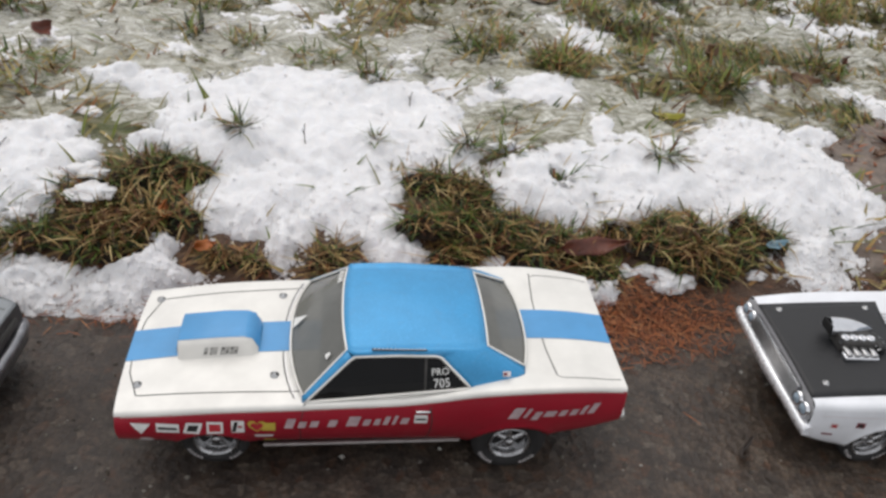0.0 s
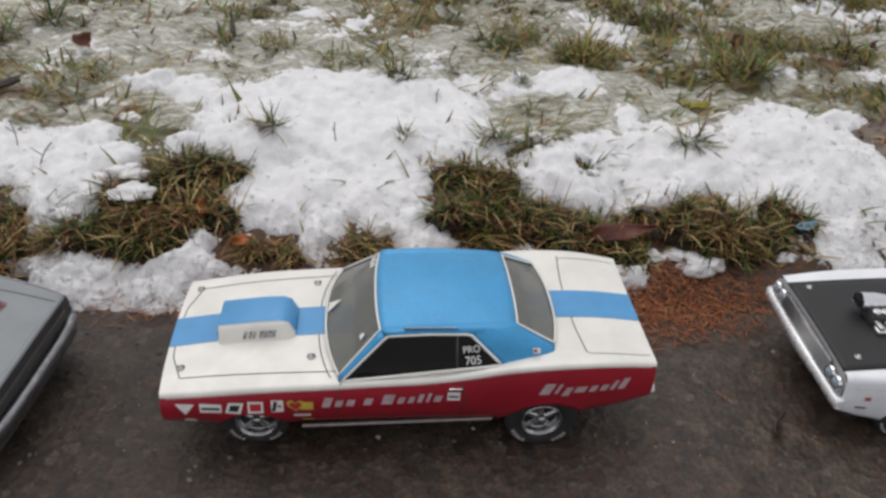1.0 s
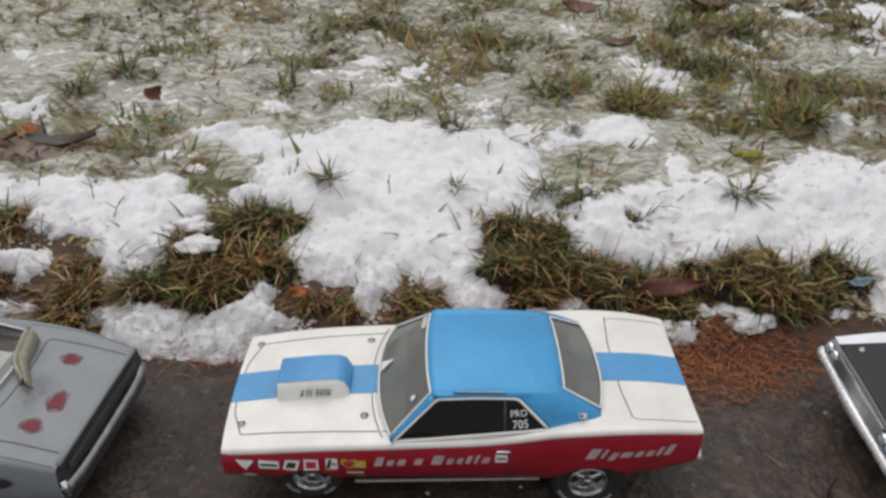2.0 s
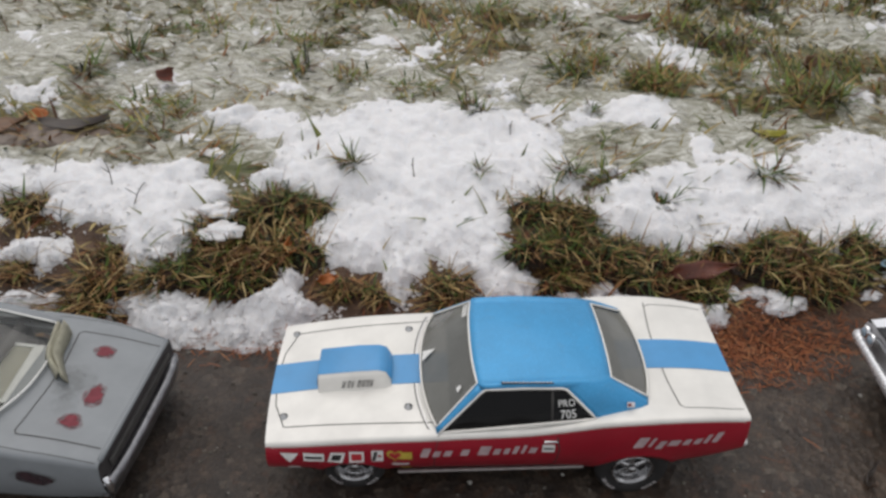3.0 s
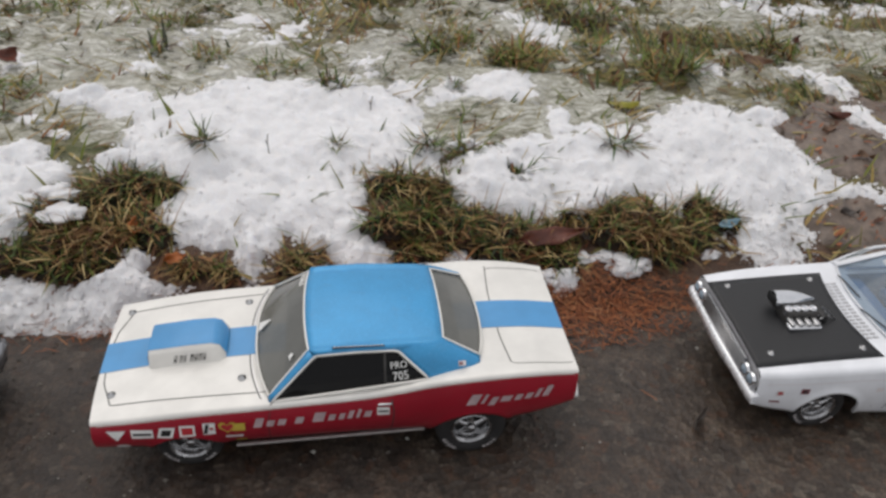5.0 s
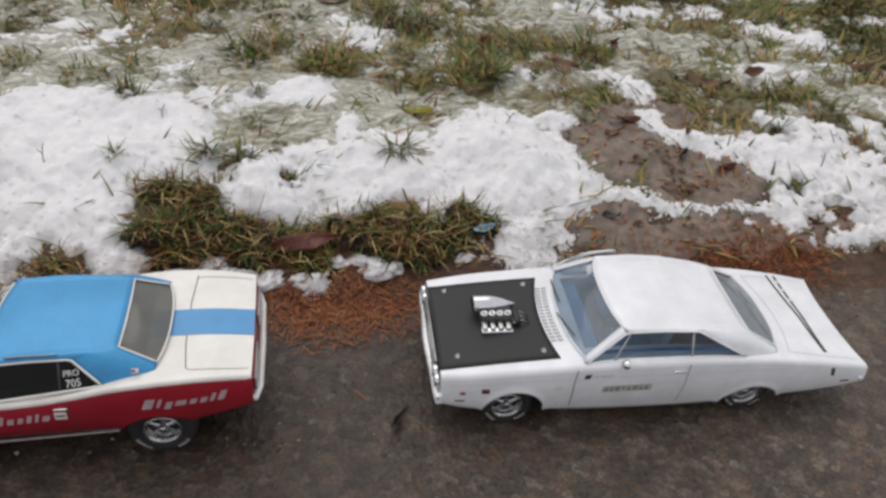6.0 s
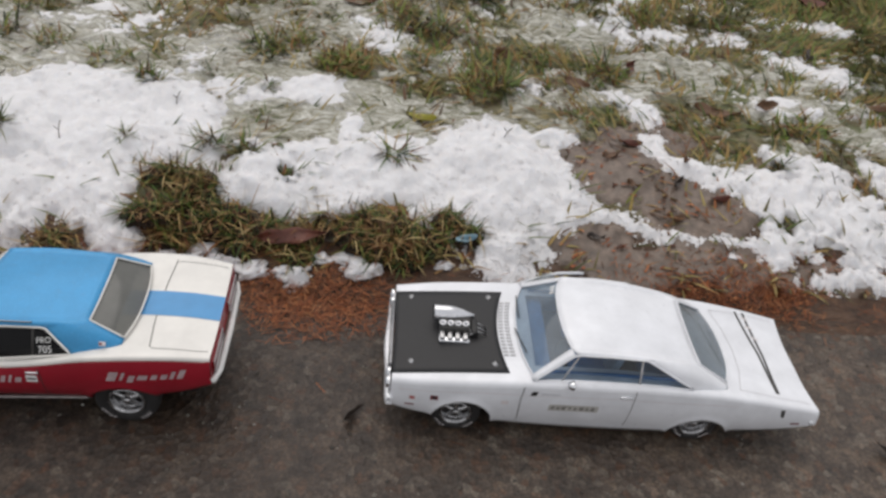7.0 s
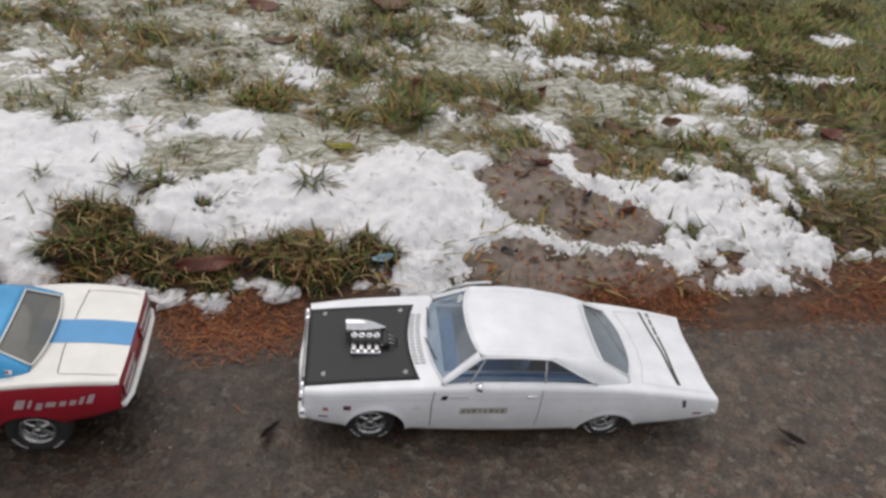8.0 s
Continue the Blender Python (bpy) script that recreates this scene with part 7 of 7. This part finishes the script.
# ---- fallen leaves and litter ----
def leaf(name, label, x, y, length, width, yaw, material, lift=0.002, pitch=0.0, seed=1, category="leaf"):
    """A curled leaf with a ridged midrib and a wavy rim."""
    r = random.Random(seed)
    ph = r.uniform(0, 6)
    bm = bmesh.new()
    rows = []
    for t in np.linspace(0, 1, 11):
        w = width * 0.5 * math.sin(math.pi * t ** 0.85) ** 0.8 * (1 + 0.16 * math.sin(14 * t + ph))
        rows.append([Vector((length * (t - 0.5), v * w, 0.0028 * abs(v) ** 1.5 + 0.0018 * math.sin(5 * t + ph + 2 * v) + 0.12 * length * (2 * t - 1) ** 2)) for v in np.linspace(-1, 1, 7)])
    grid_bm(bm, rows)
    bmesh.ops.recalc_face_normals(bm, faces=bm.faces)
    me = bpy.data.meshes.new(name)
    for f in bm.faces:
        f.smooth = True
    welded(bm, 0.00001).to_mesh(me)
    bm.free()
    me.materials.append(material)
    ob = new(name, me)
    z = max(float(lawn_height(x, y)) if y > EDGE else 0.0, float(snow_height(x, y)) if snow_cover(np.array(x), np.array(y)) > 0 else -1)
    ob.matrix_world = pose(x, y, z + lift, pitch, 0, yaw)
    ob.modifiers.new("solid", "SOLIDIFY").thickness = 0.0004
    return tagged(ob, label, category, "litter", "thing")


leaf("leaf", "curled wet red-brown leaf on the grass bank", 0.345, 0.676, 0.056, 0.014, 10, M["leaf_red"], 0.0125, 40, 2)
leaf("plastic_scrap", "pale blue scrap of plastic in the grass", 0.4905, 0.682, 0.02, 0.008, 15, M["plastic_blue"], 0.010, 25, 3, "litter")
leaf("leaf", "bright yellow-green leaf beside the snow", 0.456, 0.848, 0.03, 0.011, -12, M["leaf_yellow"], 0.004, 10, 4)
leaf("leaf", "large brown leaf out on the lawn", 0.536, 1.238, 0.06, 0.03, 8, M["leaf_brown"], 0.006, 8, 5)
leaf("leaf", "dark curled leaf on the lawn", 0.926, 1.284, 0.04, 0.024, 30, M["leaf_dark"], 0.006, 10, 6)
leaf("leaf", "dark rotting leaf standing in the snow", 0.913, 0.748, 0.026, 0.012, 80, M["leaf_dark"], 0.006, 45, 7)
leaf("leaf", "brown leaf beside a snow streak", 0.978, 0.919, 0.036, 0.013, 0, M["leaf_brown"], 0.004, 10, 8)
leaf("leaf", "small dark leaf beside a snow streak", 1.01, 0.915, 0.02, 0.008, 10, M["leaf_dark"], 0.004, 10, 9)
leaf("leaf", "rust-brown leaf in the far grass", 1.043, 0.9, 0.04, 0.02, 20, M["leaf_red"], 0.004, 10, 10)
leaf("leaf", "red-brown leaf in the far grass", 1.024, 1.212, 0.042, 0.022, -20, M["leaf_red"], 0.004, 10, 11)
leaf("leaf", "orange leaf on slushy grass", -0.201, 0.869, 0.022, 0.013, 0, M["leaf_orange"], 0.005, 20, 12)
leaf("leaf", "dark red-brown leaf standing in slush", -0.103, 0.926, 0.026, 0.016, 75, M["leaf_red"], 0.008, 40, 13)
leaf("leaf", "dull purple-brown leaf flat in slush", -0.162, 0.852, 0.06, 0.02, 8, M["leaf_dark"], 0.003, 8, 14)
leaf("leaf", "brown leaf flat in slush", -0.225, 0.846, 0.05, 0.024, 15, M["leaf_brown"], 0.003, 8, 15)
leaf("leaf", "dark curled leaf lying on the asphalt", 0.79, 0.49, 0.022, 0.006, -48, M["leaf_dark"], 0.002, 20, 16)
leaf("leaf", "dark twig-like leaf lying on the asphalt", 0.402, 0.514, 0.022, 0.006, 50, M["leaf_dark"], 0.002, 30, 17)
leaf("leaf", "orange-brown leaf in the far grass", 0.386, 1.094, 0.045, 0.018, 10, M["leaf_brown"], 0.004, 10, 18)
leaf("leaf", "rust leaf on the far lawn", 0.362, 1.206, 0.05, 0.026, -10, M["leaf_red"], 0.004, 10, 19)
leaf("leaf", "flat brown leaf in the bare grass", 0.778, 0.892, 0.05, 0.017, -15, M["leaf_brown"], 0.003, 8, 20)

# thin dead stalks that stand out of the snow
def stalk(x, y, length, yaw, seed):
    r = random.Random(seed)
    bend = r.uniform(-0.25, 0.25)
    main = [Vector((length * 0.5 * t, bend * length * t * t, length * (0.75 * t - 0.25 * t * t))) for t in np.linspace(-0.15, 1, 5)]
    fork = [main[2], main[2] + Vector((-0.2 * length, 0.12 * length, 0.3 * length))]
    bm = tube_bm(main, 0.00042, 5)
    tube_bm(fork, 0.00034, 5, bm)
    me = bpy.data.meshes.new("stalk")
    bm.to_mesh(me)
    bm.free()
    me.materials.append(M["leaf_dark"])
    ob = new("stalk", me)
    z = max(float(lawn_height(x, y)), float(snow_height(x, y)))
    ob.matrix_world = pose(x, y, z - 0.001, 0, 0, yaw)
    return tagged(ob, "thin dark dead grass stalk standing in snow", "stalk", "litter", "thing")


for i, (x, y, l, a) in enumerate([(-0.103, 0.76, 0.03, 100), (-0.13, 0.72, 0.034, 120), (0.02, 0.672, 0.03, 30), (0.135, 0.77, 0.024, 110), (-0.08, 0.735, 0.03, 75), (0.3, 0.77, 0.03, 70), (0.83, 0.74, 0.022, 40), (0.86, 0.77, 0.02, 120), (0.9, 0.72, 0.024, 60), (0.8, 0.72, 0.02, 20), (0.88, 0.8, 0.02, 80), (0.93, 0.77, 0.022, 150), (0.53, 0.79, 0.018, 30), (0.05, 0.86, 0.02, 60), (0.22, 0.84, 0.02, 100), (-0.15, 0.77, 0.028, 65)]):
    stalk(x, y, l, a, i)


# more dead leaves caught in the bank's grass
for i, (x, y, l, w, a, m) in enumerate([
        (0.012, 0.69, 0.017, 0.01, -40, "leaf_red"), (0.042, 0.694, 0.02, 0.01, 100, "leaf_orange"),
        (0.245, 0.7, 0.022, 0.012, 50, "leaf_brown"), (0.27, 0.683, 0.026, 0.012, -20, "leaf_red"), (0.375, 0.684, 0.02, 0.011, 60, "leaf_dark"), (0.425, 0.69, 0.024, 0.012, -60, "leaf_brown"),
        (0.072, 0.672, 0.016, 0.008, 20, "leaf_orange"), (-0.12, 0.665, 0.022, 0.012, 0, "leaf_dark"), (0.55, 0.99, 0.03, 0.016, 40, "leaf_brown"), (0.63, 0.93, 0.03, 0.014, -30, "leaf_brown"),
        (0.84, 0.91, 0.03, 0.012, 15, "leaf_brown"), (0.7, 0.98, 0.026, 0.012, 60, "leaf_red"), (1.1, 1.02, 0.03, 0.016, 10, "leaf_brown"), (0.95, 1.05, 0.028, 0.012, 70, "leaf_dark")]):
    leaf("leaf", "withered curled leaf caught in the grass", x, y, l, w, a, M[m], 0.007, 30 + 7 * i % 30, 40 + i)

# dead leaves pressed into the mud between the drifts
for i, (x, y, l, w, a, m) in enumerate([
        (0.64, 0.8, 0.02, 0.008, 20, "leaf_brown"), (0.668, 0.83, 0.024, 0.01, -15, "leaf_red"), (0.7, 0.765, 0.018, 0.007, 50, "leaf_dark"), (0.735, 0.745, 0.02, 0.008, 5, "leaf_red"),
        (0.655, 0.76, 0.014, 0.006, -40, "leaf_brown"), (0.69, 0.72, 0.016, 0.007, 30, "leaf_brown"), (0.712, 0.79, 0.014, 0.006, 80, "leaf_brown"), (0.61, 0.7, 0.016, 0.006, -10, "leaf_dark")]):
    leaf("leaf", "wet dead leaf pressed into the mud", x, y, l, w, a, M[m], 0.0032, 6, 70 + i)
